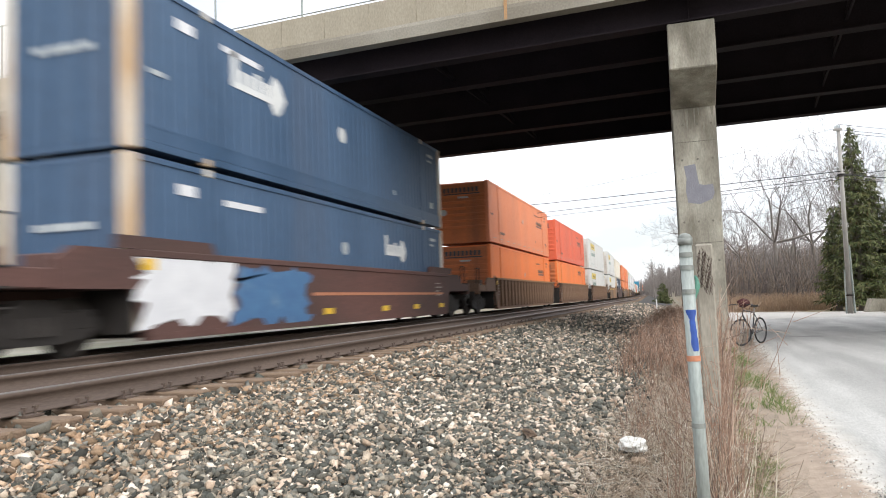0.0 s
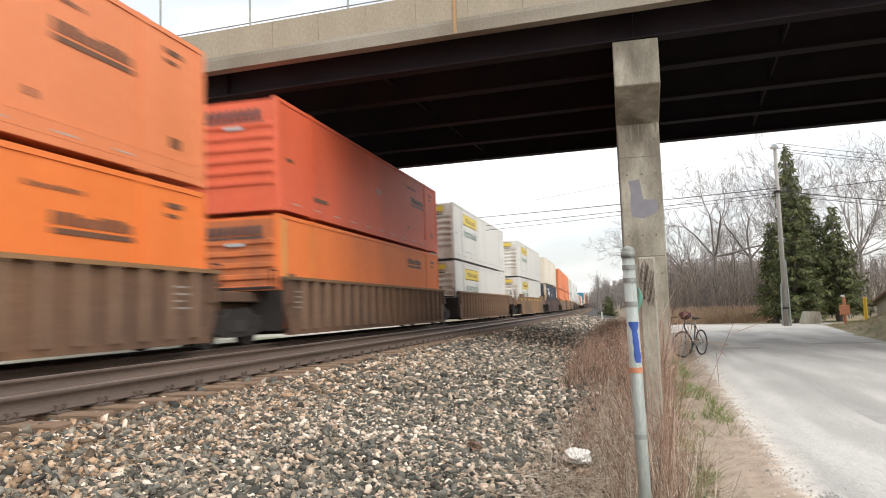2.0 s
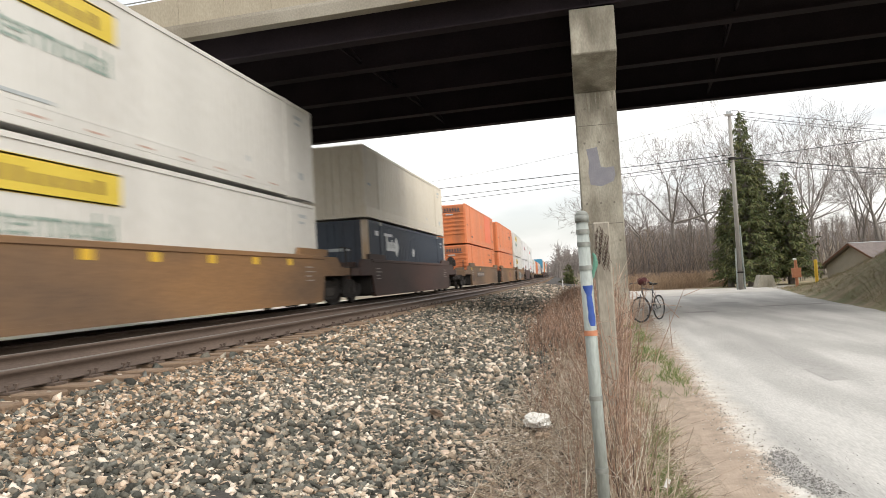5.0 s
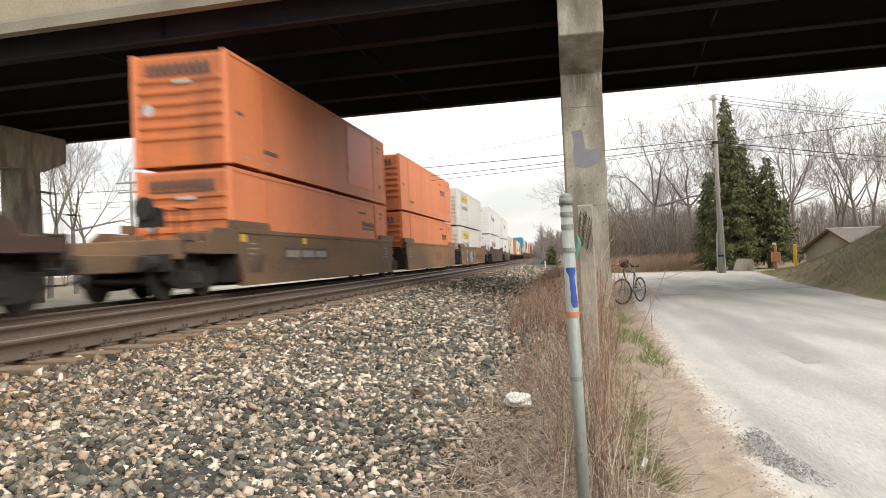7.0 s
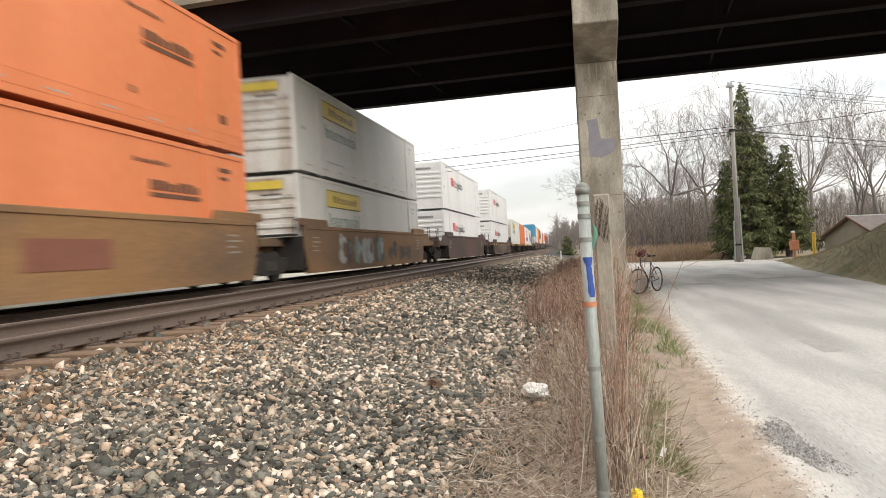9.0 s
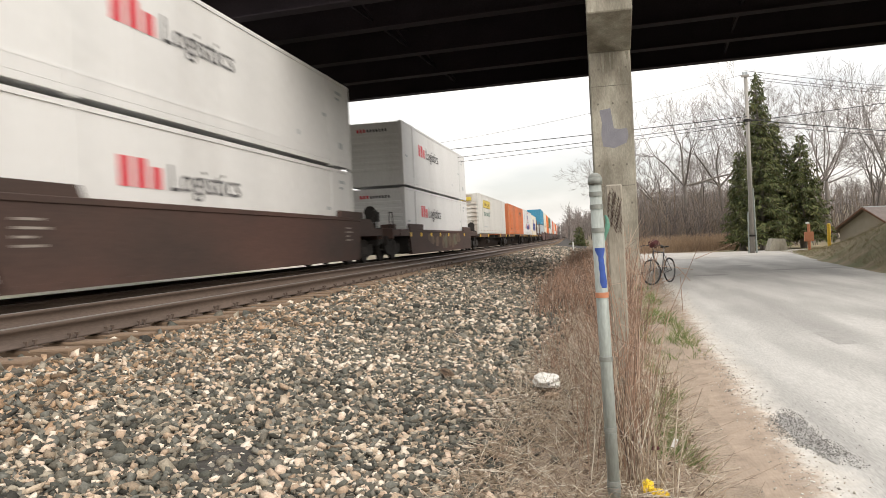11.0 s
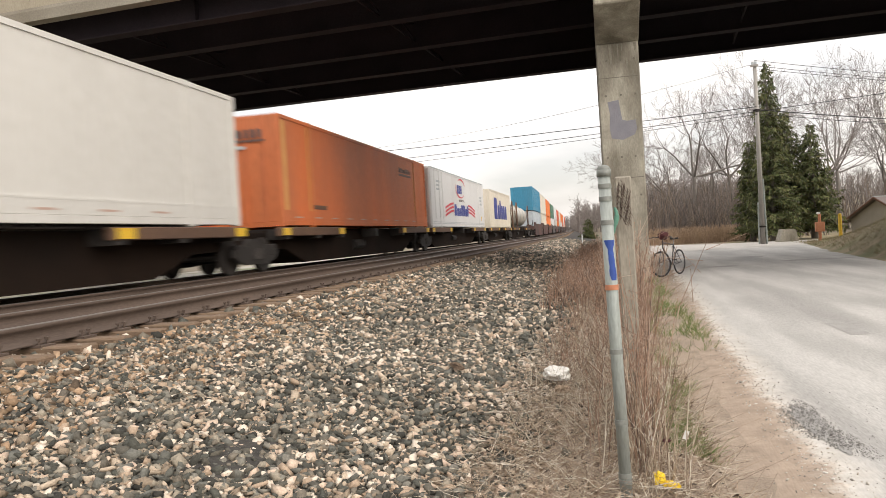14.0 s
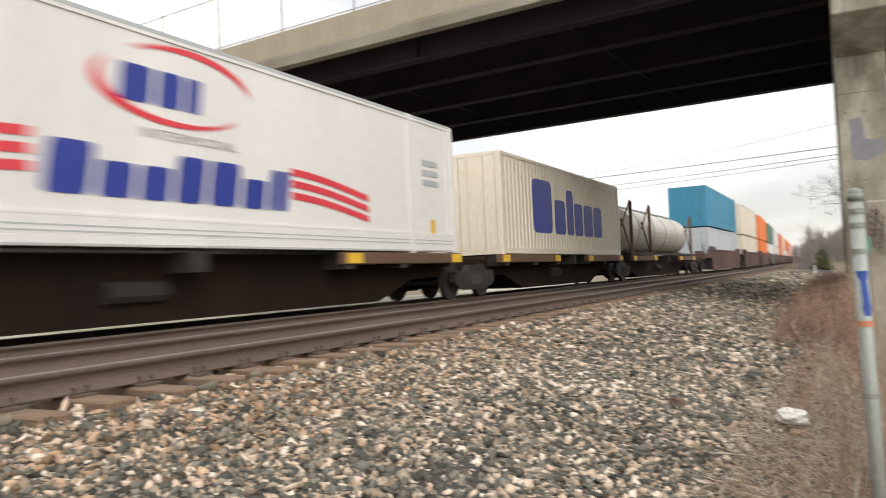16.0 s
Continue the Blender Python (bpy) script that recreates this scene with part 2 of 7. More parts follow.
M["grass"] = ramp_mat("green_grass", [(0.12, 0.19, 0.05), (0.16, 0.22, 0.07), (0.23, 0.25, 0.10), (0.09, 0.155, 0.04), (0.29, 0.27, 0.14)], 0.85, 0.0)
M["stalk"] = ramp_mat("bleached_stalks", [(0.52, 0.46, 0.37), (0.40, 0.33, 0.25), (0.62, 0.57, 0.48), (0.30, 0.235, 0.175)], 0.85, 0.0)
M["leaf"] = ramp_mat("dead_leaves", [(0.13, 0.095, 0.07), (0.20, 0.145, 0.10), (0.09, 0.07, 0.055), (0.28, 0.20, 0.14), (0.40, 0.34, 0.27)], 0.9, 0.1)
M["stub"] = mat("weathered_grey_stub", (0.24, 0.22, 0.18), (0.32, 0.295, 0.245), 9.0, 0.9, 0.3, c3=(0.15, 0.135, 0.11), fine=60.0, stretch=(1, 1, 0.3))
M["mound"] = mat("mound_turf", (0.22, 0.175, 0.105), (0.32, 0.26, 0.165), 1.6, 0.95, 0.5, c3=(0.155, 0.16, 0.07), fine=18.0, spread=0.3, amount=0.46)
M["white"] = mat("white_paint", (0.66, 0.67, 0.66), (0.74, 0.74, 0.73), 2.0, 0.5, 0.03)
M["stencil"] = mat("dusty_stencil", (0.24, 0.21, 0.185), (0.32, 0.285, 0.255), 3.0, 0.7, 0.02)
M["curb"] = mat("grey_curb_concrete", (0.27, 0.25, 0.205), (0.37, 0.345, 0.29), 0.9, 0.9, 0.3, c3=(0.17, 0.148, 0.112), fine=40.0, stretch=(0.5, 1, 0.5), amount=0.47)
M["dash"] = mat("dulled_reflective_tape", (0.42, 0.29, 0.235), (0.52, 0.38, 0.32), 3.0, 0.6, 0.02)
M["yellow"] = mat("yellow_paint", (0.68, 0.42, 0.03), (0.75, 0.50, 0.05), 5.0, 0.55, 0.05)
M["sign_yellow"] = mat("yellow_decal", (0.62, 0.47, 0.06), (0.70, 0.54, 0.08), 2.0, 0.5, 0.02)
M["sign_green"] = mat("green_grey_decal", (0.16, 0.25, 0.21), (0.20, 0.29, 0.25), 2.0, 0.5, 0.02)
M["sign_red"] = mat("red_decal", (0.60, 0.04, 0.06), (0.66, 0.06, 0.08), 2.0, 0.5, 0.02)
M["sign_black"] = mat("dark_decal", (0.04, 0.04, 0.045), (0.07, 0.07, 0.075), 2.0, 0.5, 0.02)
M["sign_blue"] = mat("blue_decal", (0.022, 0.038, 0.25), (0.03, 0.052, 0.30), 2.0, 0.5, 0.02)
M["sign_white"] = mat("white_decal", (0.62, 0.64, 0.64), (0.72, 0.73, 0.73), 3.0, 0.55, 0.02)
M["sign_brown"] = mat("dark_brown_decal", (0.12, 0.055, 0.03), (0.16, 0.08, 0.05), 3.0, 0.55, 0.02)
M["graffiti_white"] = mat("white_spray_paint", (0.62, 0.63, 0.66), (0.75, 0.76, 0.78), 3.0, 0.6, 0.02, c3=(0.40, 0.41, 0.45), amount=0.25)
M["graffiti_blue"] = mat("blue_graffiti", (0.05, 0.12, 0.26), (0.09, 0.20, 0.36), 4.0, 0.6, 0.02, c3=(0.25, 0.34, 0.42), amount=0.3)
M["c_blue"] = paint("navy_blue_container", (0.036, 0.076, 0.144))
M["c_orange"] = paint("orange_container", (0.70, 0.175, 0.032), 1.15)
M["c_tan"] = paint("faded_orange_container", (0.64, 0.205, 0.082), 1.15)
M["c_patch"] = paint("tan_repainted_panel", (0.60, 0.33, 0.10), 1.15)
M["c_fresh"] = paint("fresh_orange_panel", (0.74, 0.125, 0.020), 1.1, 0.45, amount=0.15)
M["c_red"] = paint("red_container", (0.60, 0.105, 0.042), 1.2)
M["c_white"] = paint("off_white_container", (0.58, 0.575, 0.545), 1.1)
M["c_xwhite"] = paint("bright_white_container", (0.67, 0.675, 0.67), 1.07)
M["c_cream"] = paint("cream_container", (0.66, 0.61, 0.51), 1.08)
M["c_navy"] = paint("dark_navy_container", (0.022, 0.034, 0.055))
M["c_teal"] = paint("teal_blue_container", (0.03, 0.21, 0.34))
M["c_grey"] = paint("pale_grey_container", (0.40, 0.45, 0.48))
M["c_green"] = paint("green_container", (0.07, 0.16, 0.11))
M["c_dull"] = paint("weathered_orange_container", (0.58, 0.145, 0.035), 1.2, amount=0.42)
M["c_dirty"] = mat("stained_white_end", (0.60, 0.59, 0.55), (0.70, 0.69, 0.66), 1.3, 0.6, 0.05, c3=(0.30, 0.21, 0.13), fine=18.0, stretch=(1.5, 1, 0.5), amount=0.45)
M["c_rusty"] = mat("rust_stained_orange_end", (0.62, 0.175, 0.045), (0.55, 0.17, 0.06), 1.0, 0.65, 0.05, c3=(0.26, 0.10, 0.05), fine=18.0, stretch=(1.5, 1, 0.5), amount=0.38)
M["post_white"] = mat("rust_streaked_white_post", (0.58, 0.55, 0.48), (0.68, 0.655, 0.60), 1.6, 0.6, 0.05, c3=(0.44, 0.28, 0.14), stretch=(1, 1, 0.5), amount=0.44)
M["w_brown"] = mat("oxide_brown_well", (0.105, 0.048, 0.040), (0.142, 0.070, 0.058), 1.0, 0.8, 0.15, c3=(0.062, 0.038, 0.033), fine=22.0, stretch=(1, 0.35, 1), amount=0.45)
M["w_dark"] = mat("dark_brown_well", (0.074, 0.037, 0.029), (0.108, 0.058, 0.045), 1.0, 0.8, 0.15, c3=(0.045, 0.031, 0.026), fine=22.0, stretch=(1, 0.35, 1), amount=0.45)
# stakes a little lighter than the sill plate between them
M["w_stake"] = mat("dusty_rusty_stake", (0.19, 0.115, 0.072), (0.25, 0.16, 0.105), 2.0, 0.8, 0.15, c3=(0.12, 0.075, 0.052), fine=22.0)
M["w_rust"] = mat("rusty_brown_well", (0.158, 0.084, 0.046), (0.215, 0.122, 0.071), 1.0, 0.8, 0.15, c3=(0.09, 0.055, 0.040), fine=22.0, stretch=(1, 0.35, 1), amount=0.45)
M["w_tan"] = mat("faded_tan_well", (0.25, 0.135, 0.058), (0.31, 0.175, 0.080), 1.0, 0.8, 0.12, c3=(0.13, 0.085, 0.055), fine=22.0, stretch=(1, 0.3, 1), amount=0.46)
M["w_olive"] = mat("dull_tan_well", (0.195, 0.116, 0.064), (0.25, 0.158, 0.092), 1.0, 0.8, 0.12, c3=(0.11, 0.076, 0.052), fine=22.0, stretch=(1, 0.3, 1), amount=0.46)
M["w_grey"] = mat("dark_grey_well", (0.085, 0.08, 0.078), (0.13, 0.12, 0.11), 0.7, 0.8, 0.12, c3=(0.06, 0.055, 0.055), fine=22.0)
M["tank"] = mat("tank_steel", (0.50, 0.48, 0.43), (0.60, 0.58, 0.53), 1.2, 0.4, 0.03, metal=0.2, c3=(0.42, 0.38, 0.30))
M["rubber"] = mat("black_rubber", (0.02, 0.02, 0.02), (0.03, 0.03, 0.03), 8.0, 0.85, 0.1)
M["bike_frame"] = mat("dark_bike_paint", (0.03, 0.03, 0.035), (0.05, 0.05, 0.055), 8.0, 0.35, 0.0)
M["chrome"] = mat("bright_metal", (0.45, 0.45, 0.45), (0.55, 0.55, 0.55), 8.0, 0.3, 0.0, metal=0.9)
M["bag_red"] = mat("dark_red_bag", (0.06, 0.016, 0.018), (0.09, 0.022, 0.024), 8.0, 0.8, 0.2)
M["plastic"] = mat("white_plastic_bag", (0.68, 0.67, 0.63), (0.78, 0.77, 0.73), 9.0, 0.45, 0.4, fine=30.0)
M["litter_yellow"] = mat("yellow_wrapper", (0.80, 0.55, 0.02), (0.85, 0.62, 0.04), 9.0, 0.5, 0.2)
M["green_rag"] = mat("green_rag", (0.07, 0.20, 0.15), (0.12, 0.27, 0.20), 9.0, 0.8, 0.3)
M["house"] = mat("beige_siding", (0.29, 0.265, 0.215), (0.34, 0.31, 0.26), 2.0, 0.85, 0.05)
M["roof"] = mat("grey_brown_shingles", (0.12, 0.10, 0.095), (0.17, 0.145, 0.135), 3.0, 0.95, 0.3)
M["hill"] = mat("far_bare_woods", (0.13, 0.112, 0.108), (0.20, 0.175, 0.165), 0.12, 0.95, 0.8, c3=(0.12, 0.11, 0.09), fine=0.7)
M["brush"] = ramp_mat("brown_brush", [(0.155, 0.13, 0.115), (0.20, 0.168, 0.145), (0.12, 0.105, 0.098), (0.22, 0.175, 0.135)], 0.95, 0.0)
M["orange_grass"] = ramp_mat("tawny_dead_grass", [(0.43, 0.31, 0.20), (0.37, 0.26, 0.17), (0.48, 0.36, 0.25), (0.33, 0.24, 0.165)], 0.95, 0.0)
M["bank_grass"] = ramp_mat("bleached_bank_grass", [(0.30, 0.25, 0.15), (0.24, 0.21, 0.11), (0.17, 0.18, 0.075), (0.38, 0.32, 0.21), (0.21, 0.16, 0.10)], 0.95, 0.0)


def lane_mat():
    """Worn asphalt that frays through pale grit into the sandy shoulder along its left edge."""
    m = mat("worn_lane", (0.385, 0.38, 0.362), (0.53, 0.522, 0.50), 1.7, 0.9, 0.3, c3=(0.31, 0.305, 0.292), fine=70.0, spread=0.30, stretch=(1, 0.16, 1), amount=0.44)
    n, l = m.node_tree.nodes, m.node_tree.links
    b = n["Principled BSDF"]
    asphalt = b.inputs["Base Color"].links[0].from_socket
    tc = n.new("ShaderNodeTexCoord")
    sep = n.new("ShaderNodeSeparateXYZ")
    l.new(tc.outputs["Object"], sep.inputs["Vector"])
    slope = n.new("ShaderNodeMath")
    slope.operation, slope.inputs[1].default_value = "MULTIPLY_ADD", -0.037
    l.new(sep.outputs["Y"], slope.inputs[0])
    l.new(sep.outputs["X"], slope.inputs[2])
    total = slope.outputs[0]
    for scale, amount in ((1.3, 0.35), (9.0, 0.22), (45.0, 0.16)):
        nz = n.new("ShaderNodeTexNoise")
        nz.inputs["Scale"].default_value, nz.inputs["Detail"].default_value = scale, 5.0
        l.new(tc.outputs["Object"], nz.inputs["Vector"])
        add = n.new("ShaderNodeMath")
        add.operation, add.inputs[1].default_value = "MULTIPLY_ADD", amount
        l.new(nz.outputs["Fac"], add.inputs[0])
        l.new(total, add.inputs[2])
        total = add.outputs[0]
    rg = n.new("ShaderNodeMapRange")
    rg.inputs["From Min"].default_value, rg.inputs["From Max"].default_value = 1.0, 2.0
    l.new(total, rg.inputs["Value"])
    rp = n.new("ShaderNodeValToRGB")
    els = rp.color_ramp.elements
    els[0].position, els[0].color = 0.22, (0.345, 0.275, 0.215, 1)
    els[1].position, els[1].color = 0.40, (0.56, 0.535, 0.49, 1)
    e = els.new(0.30)
    e.color = (0.41, 0.345, 0.285, 1)
    l.new(rg.outputs["Result"], rp.inputs["Fac"])
    mottle = n.new("ShaderNodeTexNoise")
    mottle.inputs["Scale"].default_value, mottle.inputs["Detail"].default_value, mottle.inputs["Roughness"].default_value = 5.0, 7.0, 0.7
    l.new(tc.outputs["Object"], mottle.inputs["Vector"])
    sand = n.new("ShaderNodeMix")
    sand.data_type, sand.blend_type = "RGBA", "OVERLAY"
    sand.inputs["Factor"].default_value = 0.65
    l.new(rp.outputs["Color"], sand.inputs["A"])
    l.new(mottle.outputs["Fac"], sand.inputs["B"])
    fade = n.new("ShaderNodeMapRange")
    fade.inputs["From Min"].default_value, fade.inputs["From Max"].default_value = 0.36, 0.66
    l.new(rg.outputs["Result"], fade.inputs["Value"])
    mx = n.new("ShaderNodeMix")
    mx.data_type = "RGBA"
    l.new(fade.outputs["Result"], mx.inputs["Factor"])
    l.new(sand.outputs["Result"], mx.inputs["A"])
    l.new(asphalt, mx.inputs["B"])
    l.new(mx.outputs["Result"], b.inputs["Base Color"])
    return m


M["lane"] = lane_mat()


# ---- mesh helpers ----
def box(bm, x0, x1, y0, y1, z0, z1, bevel=0.0):
    geo = bmesh.ops.create_cube(bm, size=1.0, matrix=Matrix.Translation(((x0 + x1) / 2, (y0 + y1) / 2, (z0 + z1) / 2)) @ Matrix.Diagonal((x1 - x0, y1 - y0, z1 - z0, 1)))
    if bevel:
        es = list({e for v in geo["verts"] for e in v.link_edges})
        bmesh.ops.bevel(bm, geom=es, offset=bevel, segments=1, affect="EDGES")


def rod(bm, a, b, r0, r1=None, n=8, caps=True):
    a, b = Vector(a), Vector(b)
    d = b - a
    m = Matrix.Translation((a + b) / 2) @ d.to_track_quat("Z", "Y").to_matrix().to_4x4()
    bmesh.ops.create_cone(bm, cap_ends=caps, segments=n, radius1=r0, radius2=r0 if r1 is None else r1, depth=d.length, matrix=m)


def prism(bm, outline, y0, y1):
    """An outline in x, z drawn out along y."""
    a = [bm.verts.new((x, y0, z)) for x, z in outline]
    b = [bm.verts.new((x, y1, z)) for x, z in outline]
    k = len(a)
    for i in range(k):
        bm.faces.new((a[i], a[(i + 1) % k], b[(i + 1) % k], b[i]))
    bm.faces.new(a[::-1])
    bm.faces.new(b)
    bmesh.ops.recalc_face_normals(bm, faces=bm.faces[:])


def side_prism(bm, outline, x0, x1):
    """An outline in y, z drawn out along x."""
    a = [bm.verts.new((x0, y, z)) for y, z in outline]
    b = [bm.verts.new((x1, y, z)) for y, z in outline]
    k = len(a)
    for i in range(k):
        bm.faces.new((a[i], a[(i + 1) % k], b[(i + 1) % k], b[i]))
    bm.faces.new(a[::-1])
    bm.faces.new(b)
    bmesh.ops.recalc_face_normals(bm, faces=bm.faces[:])


def mesh_of(name, bm, material, smooth=False):
    me = bpy.data.meshes.new(name)
    bm.to_mesh(me)
    bm.free()
    me.materials.append(material)
    if smooth:
        for p in me.polygons:
            p.use_smooth = True
    return me


def part(name, bm, material, parent=None, label="", smooth=False):
    ob = new(name, mesh_of(name, bm, material, smooth))
    ob.parent = parent
    if label:
        ob["label"] = label
    return ob


def quick(name, fn, material, parent=None, label="", smooth=False):
    bm = bmesh.new()
    fn(bm)
    return part(name, bm, material, parent, label, smooth)


def boxes(name, list_of, material, parent=None, label="", bevel=0.0):
    for b in list_of:
        bm = bmesh.new()
        box(bm, *b, bevel=bevel)
        ob = part(name, bm, material, parent, label)
    return ob


def again(ob, m, parent):
    """Another piece on the same mesh."""
    o = new(ob.name.split(".")[0], ob.data)
    o.parent = parent
    o.matrix_basis = m
    if "label" in ob:
        o["label"] = ob["label"]
    return o


def thing(name, m=None, label="", category="", group="", kind=""):
    ob = new(name)
    ob.empty_display_size = 0.2
    if m is not None:
        ob.matrix_basis = m
    return tagged(ob, label, category, group, kind)


def array_mesh(name, verts, faces, material, smooth=False):
    me = bpy.data.meshes.new(name)
    v = np.asarray(verts, dtype=np.float32)
    f = np.asarray(faces, dtype=np.int32)
    me.vertices.add(len(v))
    me.vertices.foreach_set("co", v.ravel())
    me.loops.add(f.size)
    me.loops.foreach_set("vertex_index", f.ravel())
    me.polygons.add(len(f))
    me.polygons.foreach_set("loop_start", np.arange(0, f.size, f.shape[1], dtype=np.int32))
    me.update(calc_edges=True)
    me.materials.append(material)
    if smooth:
        me.polygons.foreach_set("use_smooth", np.ones(len(f), dtype=bool))
    return me


def bend(y):
    """How far the line has curved to the left at y."""
    y = np.asarray(y, dtype=float)
    return -np.clip(y - BEND_Y, 0, BEND_LEN) ** 2 / (2 * BEND_R) - np.clip(y - BEND_Y - BEND_LEN, 0, None) * BEND_LEN / BEND_R


def smooth_step(a, b, v):
    t = np.clip((np.asarray(v, dtype=float) - a) / (b - a), 0, 1)
    return t * t * (3 - 2 * t)


def ground_z(x, y):
    """Height of the land: the track bed, its shoulder, the verge, the road's level and the bank below the bridge's end."""
    x, y = np.asarray(x, dtype=float), np.asarray(y, dtype=float)
    u = x - bend(y)
    z = np.interp(u, [-60, -22, -15.5, -12.3, -4.35, -3.9, -0.9, -0.3, 0.35, 0.62, 0.9, 7.0], [0.1, 0.15, 0.25, 0.66, 0.67, 0.62, 0.16, 0.14, 0.11, 0.02, 0.0, 0.0])
    foot = 7.3 + 0.09 * np.clip(y - 19, 0, 24)
    bank = np.clip((x - foot) * 0.69, 0, 8.6) * (1 - smooth_step(25, 44.5, y)) * smooth_step(-4, 13, y)
    z = z + bank
    rise = 0.14 * smooth_step(7, 20, y) * smooth_step(-1.5, 0.2, u)
    far = smooth_step(110, 330, y) * smooth_step(-2, 30, u) * 9
    return z + far + rise


# ---- the ground, one sheet ----
def land():
    xs = np.unique(np.concatenate([np.linspace(-900, -60, 22), np.linspace(-60, -14, 24), np.linspace(-14, 12, 131), np.linspace(12, 60, 33), np.linspace(60, 900, 22)]))
    ys = np.unique(np.concatenate([np.linspace(-700, -10, 24), np.linspace(-10, 60, 176), np.linspace(60, 160, 50), np.linspace(160, 1500, 50)]))
    gx, gy = np.meshgrid(xs, ys)
    gxx = gx + bend(gy) * (np.abs(gx) < 60)
    gz = ground_z(gxx, gy)
    near = (np.abs(gx) < 14) & (np.abs(gy) < 60)
    wob = np.array([noise.noise((a * 1.7, b * 1.7, 0)) for a, b in zip(gx.ravel(), gy.ravel())]).reshape(gx.shape)
    gz = gz + wob * 0.035 * ((gx < 0.9) | (gx > 7.6)) * (1 - 0.6 * ((gx > -13) & (gx < -4.3)))
    v = np.stack([gxx, gy, gz], -1).reshape(-1, 3)
    w = len(xs)
    i = (np.arange(len(ys) - 1)[:, None] * w + np.arange(w - 1)[None]).ravel()
    f = np.stack([i, i + 1, i + w + 1, i + w], -1)
    ob = new("ground", array_mesh("ground", v, f, M["ground"], True))
    me = ob.data
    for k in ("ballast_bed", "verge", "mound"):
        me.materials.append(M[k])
    cx = (gx[:-1, :-1] + gx[1:, 1:]).ravel() / 2
    cy = (gy[:-1, :-1] + gy[1:, 1:]).ravel() / 2
    idx = np.zeros(len(f), dtype=np.int32)
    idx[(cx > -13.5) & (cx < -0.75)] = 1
    idx[(cx >= -0.75) & (cx < 7.0) & (cy < 70)] = 2
    idx[(cx >= 7.0) & (cx < 40) & (cy < 60)] = 3
    me.polygons.foreach_set("material_index", idx)
    tagged(ob, "dry ground with ballast bed, verge and turf bank", "ground", kind="structure")


land()


def strip(name, left, right, y0, y1, z, material, label, step=0.5, wobble=0.12):
    """A sheet between two edges given as (y, x) polylines, with uneven borders."""
    ys = np.arange(y0, y1 + 1e-6, step)
    l = np.interp(ys, *zip(*left)) + np.array([wobble * noise.noise((0, y * 0.9, 3.1)) + wobble * 0.5 * noise.noise((4, y * 3.1, 0)) for y in ys])
    r = np.interp(ys, *zip(*right)) + np.array([wobble * noise.noise((9, y * 0.9, 1.7)) for y in ys])
    k = 14
    t = np.linspace(0, 1, k)
    gx = l[:, None] + (r - l)[:, None] * t
    gy = np.repeat(ys[:, None], k, 1)
    gz = z + ground_z(np.full_like(gx, 4.0), gy)
    gz[:, 0] -= 0.06
    gz[:, -1] -= 0.06
    v = np.stack([gx, gy, gz], -1).reshape(-1, 3)
    i = (np.arange(len(ys) - 1)[:, None] * k + np.arange(k - 1)[None]).ravel()
    f = np.stack([i, i + 1, i + k + 1, i + k], -1)
    return tagged(new(name, array_mesh(name, v, f, material, True)), label, "road", kind="structure")


strip("road", [(-30, 0.45), (4, 0.5), (6, 0.60), (8, 0.70), (12, 0.90), (20, 1.5), (40, 2.6)], [(-30, 7.2), (18, 7.2), (30, 8.3), (37, 9.6), (40, 12)], -30, 40, 0.034, M["lane"], "pale worn asphalt lane with a sandy shoulder", wobble=0.10)
strip("road_2", [(37, 1.2), (42, 0.8), (50, 0.2)], [(37, 30), (41, 26), (46, 6.8), (49.5, 3.2), (50, 2.8)], 37, 50, 0.042, M["road"], "pale worn cross lane", wobble=0.1)


def yard():
    ob = strip("pavement_2", [(-60, -23), (30, -23), (60, -24)], [(-60, -14.6), (20, -14.8), (60, -15.2)], -60, 60, 0.0, M["yard"], "pale gravel yard beyond the tracks", 1.0, 0.5)
    ob.location.z = 0.27
    return ob


M["yard"] = mat("pale_gravel_yard", (0.36, 0.335, 0.285), (0.45, 0.425, 0.37), 0.5, 0.95, 0.3, c3=(0.22, 0.235, 0.13), fine=30.0, amount=0.42)
yard()


def patches():
    for x, y, sx, sy, n in ((5.0, 28.0, 0.35, 0.5, 7), (1.37, 5.65, 0.10, 0.62, 3), (3.3, 23.0, 0.5, 0.35, 11), (6.2, 24.5, 1.2, 0.3, 13)):
        bm = bmesh.new()
        ring = []
        for i in range(90):
            a = i / 90 * math.tau
            r = 1 + 0.45 * noise.noise((math.cos(a) * 1.6 + n, math.sin(a) * 1.6, n)) + 0.22 * noise.noise((math.cos(a) * 9, math.sin(a) * 9, n))
            ring.append(bm.verts.new((sx * r * math.cos(a), sy * r * math.sin(a), 0)))
        bm.faces.new(ring)
        ob = part("asphalt_patch", bm, M["patch"])
        ob.location = (x, y, 0.039 + float(ground_z(4.0, y)))
        tagged(ob, "dark patch of broken asphalt in the lane", "patch", "asphalt patches", "structure")


patches()
ob = quick("asphalt_patch", lambda bm: bm.faces.new([bm.verts.new((x, y, float(ground_z(4.0, y)))) for x, y in ((2.79, 9.72), (3.04, 9.76), (3.02, 10.82), (2.78, 10.78))]), M["patch"])
ob.location.z = 0.0365
tagged(ob, "square-cut asphalt patch in the lane", "patch", "asphalt patches", "structure")


